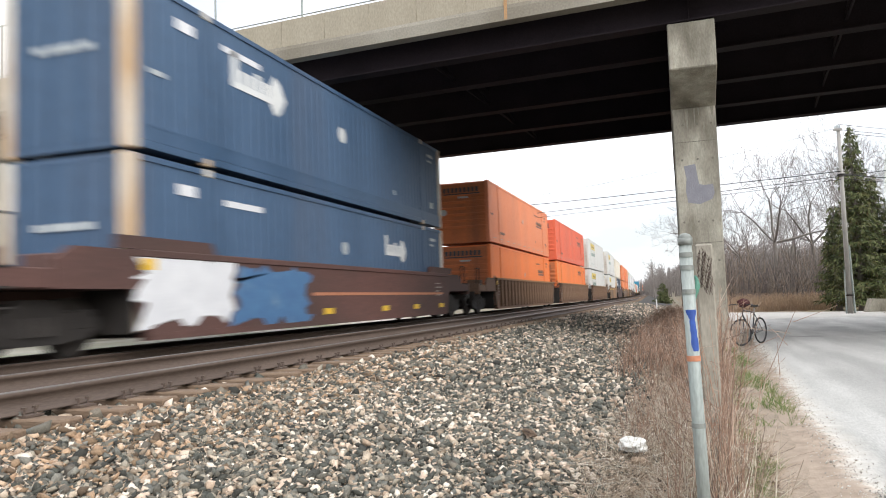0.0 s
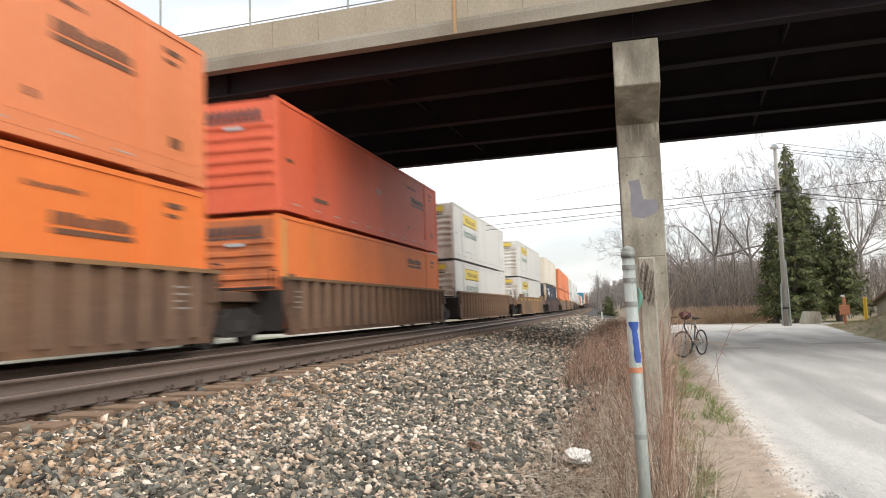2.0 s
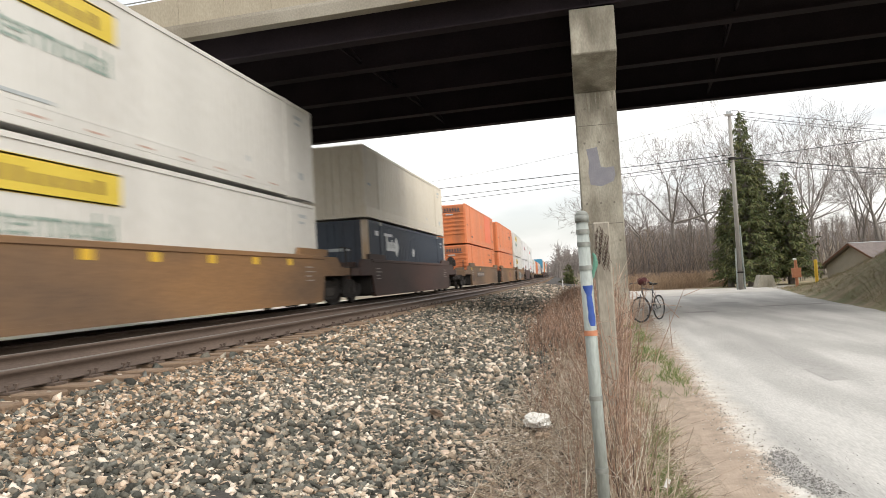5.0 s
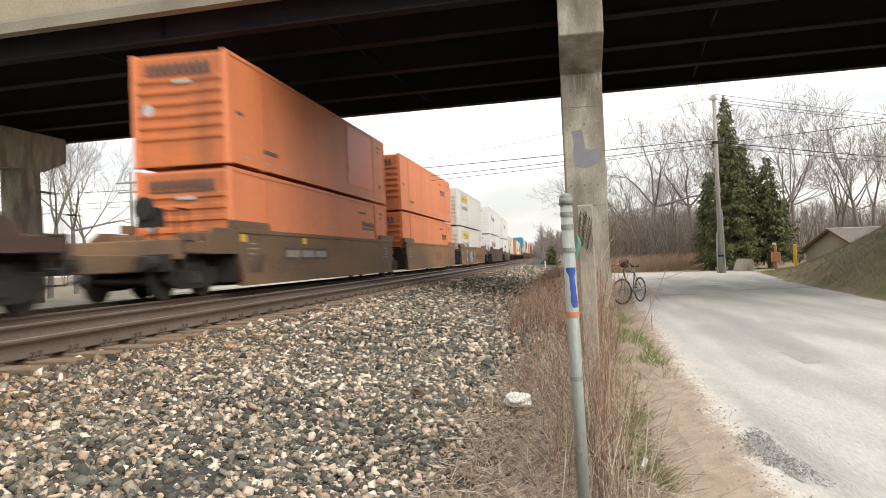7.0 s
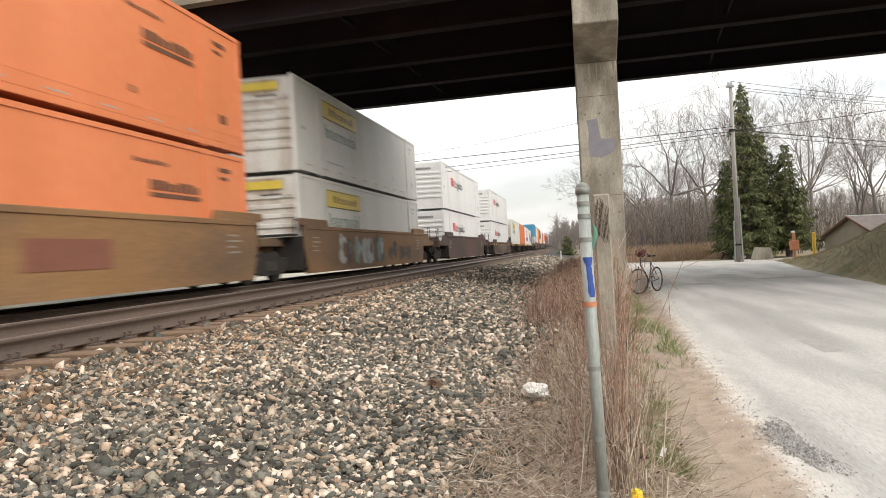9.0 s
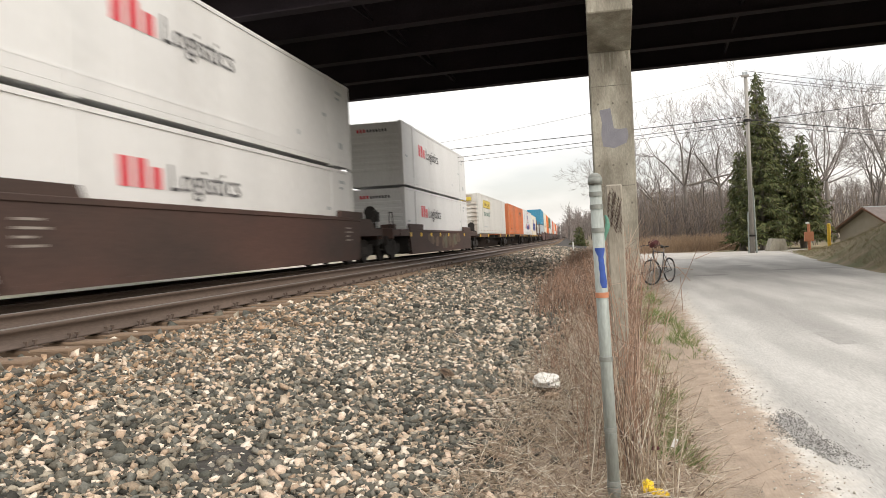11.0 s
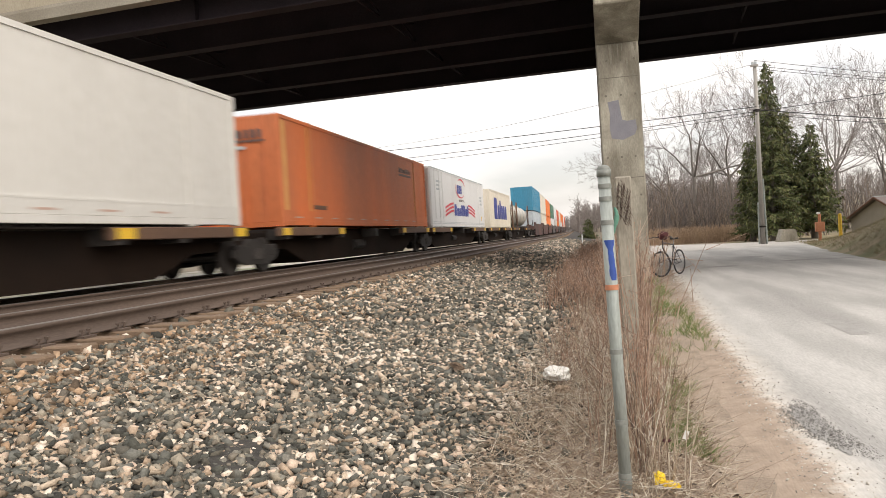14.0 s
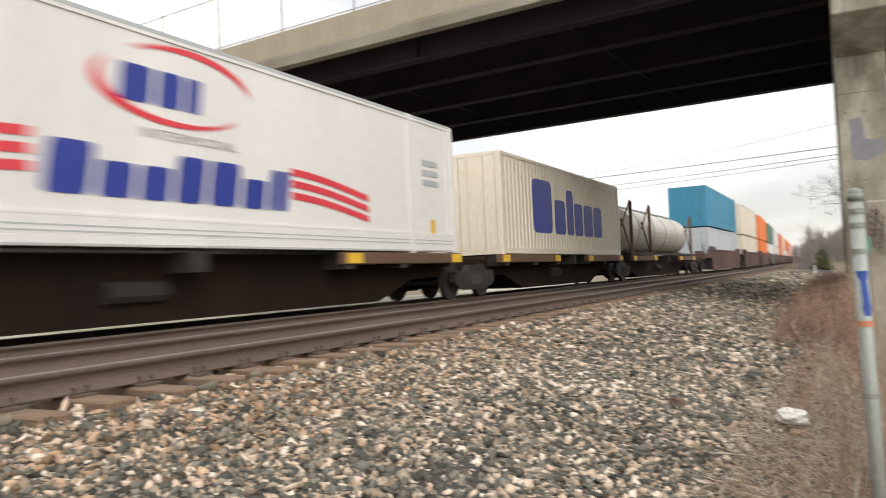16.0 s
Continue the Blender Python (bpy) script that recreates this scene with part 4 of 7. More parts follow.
def well_car(material, front, rear, label, ribs=False, length=16.15, shared_front=False, shared_rear=False, brake=False, yellow=(), top=1.58):
    """A well unit: deep side sills slung between end platforms; front and rear are how far the unit reaches past its load."""
    w = thing("well_car", None, label, "well car", "well cars")
    a = length / 2 + 0.12
    low = 0.20
    for s in (1, -1):
        x0, x1 = s * 1.40, s * 1.475
        x0, x1 = min(x0, x1), max(x0, x1)
        quick("side_sill", lambda bm: side_prism(bm, [(-a, top), (a, top), (a, 0.95), (a - 0.30, low), (-a + 0.30, low), (-a, 0.95)], x0, x1), material, w)
        boxes("top_chord", [(min(s * 1.33, s * 1.50), max(s * 1.33, s * 1.50), -a, a, top - 0.10, top + 0.02)], material, w, bevel=0.015)
        boxes("bottom_chord", [(min(s * 1.30, s * 1.49), max(s * 1.30, s * 1.49), -a + 0.30, a - 0.30, low - 0.02, low + 0.09)], material, w)
    if top < 1.5:
        for y0, y1 in ((-a, -a + 2.7), (a - 2.7, a)):
            boxes("raised_sill", [(1.40, 1.472, y0, y1, top + 0.02, 1.52), (-1.472, -1.40, y0, y1, top + 0.02, 1.52)], material, w, bevel=0.015)
    elif not ribs:
        for y0, y1, e in ((-a, -a + 2.1, -0.35), (a - 2.1, a, 0.35)):
            for s in (1, -1):
                quick("raised_sill", lambda bm: side_prism(bm, [(y0 + min(e, 0), top + 0.02), (y1 + max(e, 0), top + 0.02), (y1 + max(e, 0) - (0.12 if e < 0 else 0.0), top + 0.22), (y0 + min(e, 0) + (0.12 if e > 0 else 0.0), top + 0.22)], min(s * 1.36, s * 1.47), max(s * 1.36, s * 1.47)), material, w)
    for sgn in (-1, 1):
        boxes("bulkhead", [(-1.39, 1.39, sgn * (a - 0.03) - 0.03, sgn * (a - 0.03) + 0.03, low + 0.1, 1.28)], M["dark"], w)
    if ribs:
        rib = boxes("stake", [(1.476, 1.595, -0.055, 0.055, low + 0.09, top - 0.06)], M["w_stake"], w, "lighter brown stake", bevel=0.012)
        k = 20
        ys = [-a + 0.95 + (2 * a - 1.9) * i / (k - 1) for i in range(k)]
        rib.location.y = ys[0]
        for y in ys[1:]:
            again(rib, pose(0, y, 0), w)
        for y in (-a + 0.25, a - 0.25):
            boxes("stake", [(1.476, 1.545, y - 0.11, y + 0.11, 0.95, top)], material, w)
    boxes("floor_beam", [(-1.35, 1.35, y - 0.18, y + 0.18, low, low + 0.10) for y in (-a + 1.2, -2.0, 2.0, a - 1.2)], M["dark"], w)
    for sgn, reach, shared in ((-1, front, shared_front), (1, rear, shared_rear)):
        y0, y1 = sgn * a, sgn * (length / 2 + reach)
        lo, hi = min(y0, y1), max(y0, y1)
        if shared:
            boxes("end_platform", [(-0.80, 0.80, lo, hi, 1.0, 1.24), (-0.45, 0.45, lo, hi, 0.70, 1.0)], material, w, bevel=0.02)
            boxes("walkway", [(-1.25, 1.25, sgn * (a + 0.28) - 0.22, sgn * (a + 0.28) + 0.22, 1.30, 1.36)], M["dark"], w)
            for sx in (-1.3, 1.3):
                quick("grab_iron", lambda bm: (rod(bm, (sx, sgn * (a + 0.10), 1.0), (sx, sgn * (a + 0.10), 1.75), 0.018, n=6), rod(bm, (sx, sgn * (a + 0.42), 1.0), (sx, sgn * (a + 0.42), 1.75), 0.018, n=6), rod(bm, (sx, sgn * (a + 0.10), 1.75), (sx, sgn * (a + 0.42), 1.75), 0.018, n=6)), M["dark"], w)
        else:
            mid = sgn * (length / 2 + 1.62)
            boxes("end_platform", [(-1.45, 1.45, min(y0, mid + sgn * 1.2), max(y0, mid + sgn * 1.2), 0.98, 1.26), (-0.42, 0.42, lo, hi, 0.62, 1.0)], material, w, bevel=0.02)
            # sloped gusset from the sill to the platform
            for s in (1, -1):
                quick("gusset", lambda bm: side_prism(bm, [(y0, top), (y0, 0.98), (y0 + sgn * 1.6, 0.98), (y0 + sgn * 1.6, min(1.38, top)), (y0 + sgn * 1.25, top)], min(s * 1.40, s * 1.472), max(s * 1.40, s * 1.472)), material, w)
            boxes("end_sill", [(-1.45, 1.45, mid + sgn * 1.2 - 0.08, mid + sgn * 1.2 + 0.08, 0.86, 1.30)], material, w, bevel=0.02)
            quick("coupler", lambda bm: (box(bm, -0.11, 0.11, hi - 0.1 if sgn > 0 else lo - 0.35, hi + 0.35 if sgn > 0 else lo + 0.1, 0.72, 0.95)), M["dark"], w)
            yl = mid + sgn * 0.9
            rail = boxes("ladder", [(1.41, 1.45, yl - 0.24, yl - 0.21, 0.42, 1.30)], M["dark"], w)
            boxes("rung", [(1.40, 1.46, yl - 0.22, yl + 0.22, z, z + 0.03) for z in (0.45, 0.72, 0.98, 1.24)], M["dark"], rail)
            quick("brake_cylinder", lambda bm: (rod(bm, (0.95, mid + sgn * 1.35, 0.80), (0.95, mid + sgn * 1.95, 0.80), 0.15, n=12), box(bm, 0.7, 1.25, mid + sgn * 1.15, mid + sgn * 1.45, 0.62, 0.98)), M["dark"], w)
            quick("air_hose", lambda bm: [rod(bm, p, q, 0.025, n=6) for p, q in (((0.35, hi if sgn > 0 else lo, 0.78), (0.42, (hi if sgn > 0 else lo) + sgn * 0.22, 0.52)), ((0.42, (hi if sgn > 0 else lo) + sgn * 0.22, 0.52), (0.36, (hi if sgn > 0 else lo) + sgn * 0.42, 0.46)))], M["rubber"], w)
            truck(w, mid)
            if brake:
                quick("brake_stand", lambda bm: (box(bm, 0.55, 0.62, mid + sgn * 0.75, mid + sgn * 0.82, 1.26, 2.0), box(bm, 0.2, 0.75, mid + sgn * 0.6, mid + sgn * 0.85, 1.6, 2.0), rod(bm, (0.45, mid + sgn * 0.9, 2.0), (0.45, mid + sgn * 0.98, 2.0), 0.25, n=12)), M["dark"], w)
    if shared_rear:
        truck(w, length / 2 + rear)
    fx = 1.478
    for y in () if top < 1.5 else (a - 1.6,) if material == M["w_brown"] else (-a + 0.55, a - 1.6):
        for k in range(4):
            boxes("data_bar", [(fx, fx + 0.004, y, y + (0.55, 0.7, 0.4, 0.6)[k], top - 0.36 - 0.13 * k, top - 0.32 - 0.13 * k)], M["stencil"], w)
    if ribs:
        boxes("chord_trim", [(1.502, 1.582, -a, a, 1.52, 1.595)], M["w_tan"], w)
    for sgn, shared in ((-1, shared_front), (1, shared_rear)):
        if not shared:
            ye = sgn * (length / 2 + 2.75)
            for sx in (-1.3, 1.3):
                quick("handrail", lambda bm: (rod(bm, (sx, ye, 1.2), (sx, ye, 1.95), 0.02, n=6), rod(bm, (sx, ye, 1.95), (sx, ye - sgn * 0.5, 1.95), 0.02, n=6), rod(bm, (sx, ye - sgn * 0.5, 1.95), (sx, ye - sgn * 0.5, 1.2), 0.02, n=6)), M["dark"], w)
            boxes("crossover_step", [(-1.2, 1.2, min(ye, ye - sgn * 0.55), max(ye, ye - sgn * 0.55), 1.27, 1.31)], M["w_rust"], w)
            boxes("stub_block", [(-1.1, -0.5, ye - sgn * 1.6 - 0.2, ye - sgn * 1.6 + 0.2, 1.26, 1.5), (0.5, 1.1, ye - sgn * 1.6 - 0.2, ye - sgn * 1.6 + 0.2, 1.26, 1.5)], material, w, bevel=0.02)
    for y in yellow:
        boxes("reflector", [(1.478 if not ribs else 1.537, 1.484 if not ribs else 1.545, y - 0.16, y + 0.16, top - 0.30, top - 0.12)], M["yellow"], w, "yellow reflector")
    return w


def spine_car(material, length, front, rear, label, first=False, last=False):
    """A skeleton flat: a deep centre sill with cross arms that carry one box."""
    w = thing("spine_car", None, label, "spine car", "spine cars")
    a = length / 2
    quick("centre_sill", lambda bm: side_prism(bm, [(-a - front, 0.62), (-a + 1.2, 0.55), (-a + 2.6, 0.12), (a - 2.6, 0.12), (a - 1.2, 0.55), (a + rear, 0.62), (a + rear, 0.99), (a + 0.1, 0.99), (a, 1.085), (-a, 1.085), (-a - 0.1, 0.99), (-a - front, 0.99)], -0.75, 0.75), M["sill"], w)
    for y0, y1 in ((-a - 0.25, -a + 4.6), (a - 4.6, a + 0.25)):
        boxes("side_beam", [(1.16, 1.32, y0, y1, 0.88, 1.11), (-1.32, -1.16, y0, y1, 0.88, 1.11)], material, w, bevel=0.015)
        for y in (y0 + 0.35, y1 - 0.3):
            boxes("reflector", [(1.322, 1.330, y - 0.25, y + 0.25, 0.90, 1.09)], M["yellow"], w, "yellow reflector")
    boxes("cross_arm", [(-1.3, 1.3, y - 0.14, y + 0.14, 0.80, 1.09) for y in (-a + 0.2, -a + 2.4, -a + 4.4, 0, a - 4.4, a - 2.4, a - 0.2)], M["dark"], w)
    quick("brake_pipe", lambda bm: (rod(bm, (0.5, -a, 0.62), (0.5, a, 0.62), 0.035, n=6), rod(bm, (0.75, -1.2, 0.55), (0.75, -0.2, 0.55), 0.16, n=10)), M["dark"], w)
    if first:
        truck(w, -a - front + 1.9)
        boxes("end_platform", [(-1.32, 1.32, -a - front + 0.6, -a - 0.3, 0.96, 1.08)], M["dark"], w)
        quick("coupler", lambda bm: box(bm, -0.11, 0.11, -a - front - 0.4, -a - front, 0.72, 0.95), M["dark"], w)
        quick("brake_stand", lambda bm: (box(bm, 0.9, 0.98, -a - 1.5, -a - 1.42, 1.08, 1.75), rod(bm, (0.94, -a - 1.55, 1.7), (0.94, -a - 1.47, 1.7), 0.24, n=12), box(bm, 0.2, 1.1, -a - 1.2, -a - 1.14, 1.08, 1.6)), M["dark"], w)
    truck(w, a + rear if not last else a + rear - 1.9)
    return w


def word(text, width, height, material):
    """A flat raised word of a given width and height; its mesh lies in x, y and is made once."""
    curve = bpy.data.curves.new("word", "FONT")
    curve.body, curve.size, curve.extrude, curve.resolution_u = text, 1.0, 0.003, 2
    ob = bpy.data.objects.new("word", curve)
    me = bpy.data.meshes.new_from_object(ob)
    bpy.data.objects.remove(ob)
    xs, ys = [v.co.x for v in me.vertices], [v.co.y for v in me.vertices]
    me.transform(Matrix.Diagonal((width / (max(xs) - min(xs)), height / max(ys), 1, 1)))
    me.materials.append(material)
    return me


def on_side(c, me, y, z, label):
    """A word on the long side of a container."""
    ob = new("lettering", me)
    ob.parent = c
    ob.matrix_basis = Matrix.Translation((SX + 0.004, y, z)) @ Matrix(((0, 0, 1, 0), (1, 0, 0, 0), (0, 1, 0, 0), (0, 0, 0, 1)))
    ob["label"] = label


def dashes(c, step):
    """Reflective dashes along the bottom rail."""
    for k in range(int(14.6 / step)):
        y = -7.3 + step * k
        mark(c, "reflective_dash", lambda bm: box(bm, W / 2 - 0.004, W / 2 + 0.003, y, y + 0.5, 0.235, 0.272), M["dash"])


def round_block(bm, x, y, z, w, h, lean):
    """A solid block with rounded corners, leaning along y."""
    ring = []
    for i in range(16):
        a = (i + 0.5) / 16 * math.tau
        ca, sa = math.cos(a), math.sin(a)
        py, pz = w / 2 * math.copysign(abs(ca) ** 0.25, ca), h / 2 * math.copysign(abs(sa) ** 0.25, sa)
        ring.append(bm.verts.new((x, y + w / 2 + py + lean * (pz + h / 2), z + h / 2 + pz)))
    bm.faces.new(ring)


def plain_shapes(c, sizes, y, z, h, w, material, label, lean=0.0):
    """A row of plain solid blocks in the rhythm of a painted name; sizes: width and height of each, as shares of w and h."""
    for k, (fw, fh) in enumerate(sizes):
        bm = bmesh.new()
        round_block(bm, SX + 0.006, y, z, w * fw * 0.87, h * fh, lean)
        part("logo_shape", bm, material, c, label)
        y += w * fw


INTERMODAL = word("Intermodal", 3.3, 0.46, M["sign_green"])
LOGISTICS = word("Logistics", 2.95, 0.52, M["sign_black"])
SMALL_WORD = word("INTERMODAL", 1.75, 0.13, M["stencil"])


def jb(c):
    decal(c, -5.6, -1.9, 1.95, 2.54, M["sign_yellow"], "yellow name panel")
    for z in (1.955, 2.50):
        decal(c, -5.6, -1.9, z, z + 0.03, M["sign_black"], "thin dark border")
    mark(c, "lettering", lambda bm: (face_bars(bm, SX + 0.006, -4.9, 2.12, 2.7, 0.24, 7, gap=0.55, seed=3)), M["sign_brown"])
    on_side(c, INTERMODAL, -5.45, 1.33, "grey-green lettering")
    decal(c, -5.4, -3.6, 0.50, 0.56, M["sign_grey"])
    end_decal(c, 8.075, -0.7, 0.8, 2.42, 2.66, M["sign_yellow"])
    end_decal(c, 8.075, 0.1, 0.75, 2.22, 2.27, M["sign_black"], "data_bar")
    dashes(c, 1.5)


def sch(c, dy=0.0, dz=0.0):
    mark(c, "lettering", lambda bm: face_bars(bm, SX, 3.9 + dy, 1.80 + dz, 1.9, 0.20, 9, gap=0.1, seed=31), M["sign_brown"], "dark lettering bars")
    decal(c, 3.9 + dy, 5.8 + dy, 1.66 + dz, 1.75 + dz, M["sign_brown"], "dark underline")
    if not dz:
        mark(c, "lettering", lambda bm: face_bars(bm, SX, 3.4, 2.30, 1.2, 0.09, 7, gap=0.2, seed=33), M["sign_brown"])
        mark(c, "sticker", lambda bm: rod(bm, (SX - 0.002, -0.2, 1.6), (SX + 0.006, -0.2, 1.6), 0.13, n=14), M["dash"], "faded round sticker")
    decal(c, -6.0, -4.9, 0.50, 0.62, M["sign_brown"], "dark lettering strip")
    mark(c, "lettering", lambda bm: end_bars(bm, -8.105, -0.85, 2.36, 1.75, 0.22, 9, 4), M["sign_black"])
    end_decal(c, 8.075, -0.85, 0.9, 2.26, 2.31, M["sign_black"], "underline")
    end_decal(c, 8.075, -0.15, 0.35, 2.08, 2.16, M["sign_grey"], "data_bar")
    mark(c, "sticker", lambda bm: rod(bm, (-0.85, -8.10, 1.45), (-0.85, -8.108, 1.45), 0.15, n=14), M["sign_grey"], "pale round sticker")
    dashes(c, 1.4)


def xpo(c):
    mark(c, "lettering", lambda bm: face_bars(bm, SX, -4.9, 1.58, 1.5, 0.55, 3, seed=8), M["sign_red"], "red lettering bars")
    on_side(c, LOGISTICS, -3.35, 1.58, "dark grey lettering")
    mark(c, "lettering", lambda bm: end_bars(bm, -8.105, -0.75, 2.4, 0.45, 0.14, 3, 4), M["sign_red"])
    mark(c, "lettering", lambda bm: end_bars(bm, -8.105, -0.28, 2.4, 0.95, 0.12, 7, 5), M["sign_black"])
    decal(c, 5.5, 5.8, 1.5, 1.6, M["sign_grey"])


def arrow(bm, x, y0, z0, size):
    """A row of short blocks that ends in a lozenge."""
    for k, h in enumerate((0.62, 0.34, 0.34, 0.42, 0.34)):
        box(bm, x, x + 0.006, y0 + 0.25 * k * size, y0 + (0.25 * k + 0.19) * size, z0 + (0.40 - 0.17) * size, z0 + (0.40 - 0.17 + h) * size)
    box(bm, x, x + 0.005, y0, y0 + 1.3 * size, z0 + 0.23 * size, z0 + 0.34 * size)
    bm.faces.new([bm.verts.new((x + 0.006, y0 + a * size, z0 + b * size)) for a, b in ((1.22, 0.26), (1.42, 0.02), (1.62, 0.12), (1.82, 0.40), (1.62, 0.68), (1.42, 0.78), (1.22, 0.54))])


def strips(c, rows):
    for y, w, z, h in rows:
        decal(c, y, y + w, z, z + h * 0.8, M["graffiti_white"], name="lettering")


def umax(c, seed):
    if seed >= 50 or seed == 5:
        mark(c, "arrow", lambda bm: arrow(bm, SX, -5.2, 1.45, 1.15), M["sign_white"], "white arrow mark")
        strips(c, ((-5.5, 1.35, 2.32, 0.15), (-6.0, 1.3, 0.30, 0.17), (-6.9, 0.5, 2.28, 0.24)))
        mark(c, "sticker", lambda bm: rod(bm, (SX - 0.002, -0.17, 1.75), (SX + 0.006, -0.17, 1.75), 0.2, n=16), M["sign_white"])
    else:
        mark(c, "arrow", lambda bm: arrow(bm, SX, 2.6, 1.5, 0.95), M["sign_white"], "white arrow mark")
        strips(c, ((-5.5, 1.35, 2.25, 0.15), (-6.9, 0.5, 2.3, 0.24)))
        mark(c, "sticker", lambda bm: rod(bm, (SX - 0.002, -0.17, 1.75), (SX + 0.006, -0.17, 1.75), 0.17, n=16), M["sign_grey"])
    mark(c, "end_arrow", lambda bm: box(bm, -0.6, 0.6, -8.10, -8.092, 1.66, 1.78), M["sign_grey"], "pale arrow mark")


M["sign_grey"] = mat("pale_grey_decal", (0.36, 0.40, 0.42), (0.46, 0.49, 0.50), 3.0, 0.6, 0.02)

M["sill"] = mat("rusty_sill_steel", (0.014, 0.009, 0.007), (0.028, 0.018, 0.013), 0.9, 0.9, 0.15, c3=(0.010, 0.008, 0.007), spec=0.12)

# s is the middle of each load at the clip's start
LOADS = [
    (17.67, "stack", "c_blue", "c_blue", umax, umax, "w_brown", dict(front=3.6, rear=3.6, yellow=(-7.9,))),
    (41.17, "stack", "c_orange", "c_tan", sch, sch, "w_rust", dict(front=3.6, rear=1.67, ribs=True, shared_rear=True, yellow=(-8.0,))),
    (60.67, "stack", "c_orange", "c_red", sch, sch, "w_rust", dict(front=1.67, rear=1.78, ribs=True, shared_front=True, shared_rear=True)),
    (80.37, "stack", "c_white", "c_white", jb, jb, "w_rust", dict(front=1.78, rear=3.5, ribs=True, shared_front=True)),
    (103.62, "stack", "c_white", "c_white", jb, jb, "w_tan", dict(front=3.5, rear=2.7, yellow=(-8.05, -5.9, -3.2, -1.2, 1.0, 3.2, 5.4))),
    (125.4, "stack", "c_navy", "c_cream", umax, None, "w_dark", dict(front=2.8, rear=4.6)),
    (150.82, "stack", "c_tan", "c_tan", sch, sch, "w_olive", dict(front=4.6, rear=1.7, shared_rear=True, brake=True, yellow=(-7.9, -3.5))),
    (170.37, "stack", "c_tan", "c_tan", sch, sch, "w_tan", dict(front=1.7, rear=1.78, shared_front=True, shared_rear=True)),
    (190.07, "stack", "c_white", "c_white", jb, jb, "w_tan", dict(front=1.78, rear=3.6, shared_front=True)),
    (213.57, "stack", "c_xwhite", "c_xwhite", xpo, xpo, "w_dark", dict(front=3.6, rear=3.6)),
    (236.97, "stack", "c_xwhite", "c_xwhite", xpo, xpo, "w_dark", dict(front=3.6, rear=2.6, brake=True, yellow=(-8.0, -6.0, -3.8, -1.6, 0.6, 5.7), top=1.25)),
    (258.32, "single", "c_white", None, jb, None, "dark", dict(front=2.6, rear=1.2, first=True)),
    (276.87, "single", "c_orange", None, sch, None, "dark", dict(front=1.2, rear=0.55)),
    (294.17, "trailer", "c_xwhite", None, None, None, "dark", dict(front=0.55, rear=1.45)),
    (311.2, "iso", "c_cream", None, None, None, "dark", dict(front=1.45, rear=1.2)),
    (327.2, "tank", "tank", None, None, None, "dark", dict(front=0.6, rear=3.2, last=True)),
    (349.2, "stack", "c_grey", "c_teal", None, None, "w_brown", dict(front=3.4, rear=1.9, shared_rear=True)),
    (369.2, "stack", "c_cream", "c_cream", None, None, "w_brown", dict(front=1.9, rear=1.9, shared_front=True, shared_rear=True)),
    (389.2, "stack", "c_orange", "c_orange", None, None, "w_brown", dict(front=1.9, rear=3.5, shared_front=True)),
    (412.6, "stack", "c_xwhite", "c_green", None, None, "w_grey", dict(front=3.5, rear=3.5)),
    (435.8, "stack", "c_white", "c_xwhite", None, None, "w_brown", dict(front=3.5, rear=3.5)),
    (459.0, "stack", "c_orange", "c_red", None, None, "w_grey", dict(front=3.5, rear=3.5)),
    (482.2, "stack", "c_white", "c_cream", None, None, "w_brown", dict(front=3.5, rear=3.5)),
    (505.4, "stack", "c_xwhite", "c_orange", None, None, "w_grey", dict(front=3.5, rear=3.5)),
    (528.6, "stack", "c_red", "c_orange", None, None, "w_brown", dict(front=3.5, rear=3.5)),
    (551.8, "stack", "c_white", "c_xwhite", None, None, "w_grey", dict(front=3.5, rear=3.5)),
    (575.0, "stack", "c_tan", "c_red", None, None, "w_brown", dict(front=3.5, rear=3.5)),
]
WORDS = {"c_blue": "navy blue", "c_orange": "bright orange", "c_tan": "faded orange", "c_red": "red", "c_dull": "weathered orange", "c_white": "dirty off-white", "c_xwhite": "white", "c_cream": "cream", "c_navy": "dark navy", "c_teal": "teal blue", "c_grey": "pale grey", "c_green": "dark green", "w_brown": "oxide brown", "w_dark": "dark brown", "w_rust": "rusty brown", "w_tan": "faded tan", "w_olive": "dull tan", "w_grey": "dark grey"}


def box_load(key, mark_fn, upper, seed, length=16.15, low_label=False):
    white = key in ("c_blue", "c_navy")
    c = container(M[key], length, f"{WORDS[key]} ribbed freight container {'stacked on another' if upper else 'sitting in a well car'}", nose="doors" if white or key in ("c_cream", "c_teal", "c_grey", "c_green") else "ribs", post_mat=M["post_white"] if white else None, ridge=0.024 if key in ("c_blue", "c_navy", "c_cream", "c_teal", "c_grey", "c_green") else 0.008, style="domestic")
    pale = M["sign_grey"] if white or key in ("c_white", "c_xwhite", "c_cream", "c_grey") else M["sign_brown"]
    for y, w, z, h in ((6.75, 0.55, 2.40, 0.10), (6.75, 0.38, 2.22, 0.07), (6.9, 0.32, 0.62, 0.20), (-7.6, 0.38, 1.30, 0.09), (3.4, 0.16, 0.66, 0.13), (-0.9, 0.5, 0.20, 0.07)):
        decal(c, y, y + w, z, z + h, pale, name="data_bar")
    decal(c, 5.82, 6.28, 0.19, 0.34, M["sign_red"] if key == "c_xwhite" else pale, name="reflector")
    if mark_fn is umax:
        umax(c, seed)
    elif mark_fn is sch and low_label:
        sch(c, -0.65, 0.42)
    elif mark_fn:
        mark_fn(c)
    return c


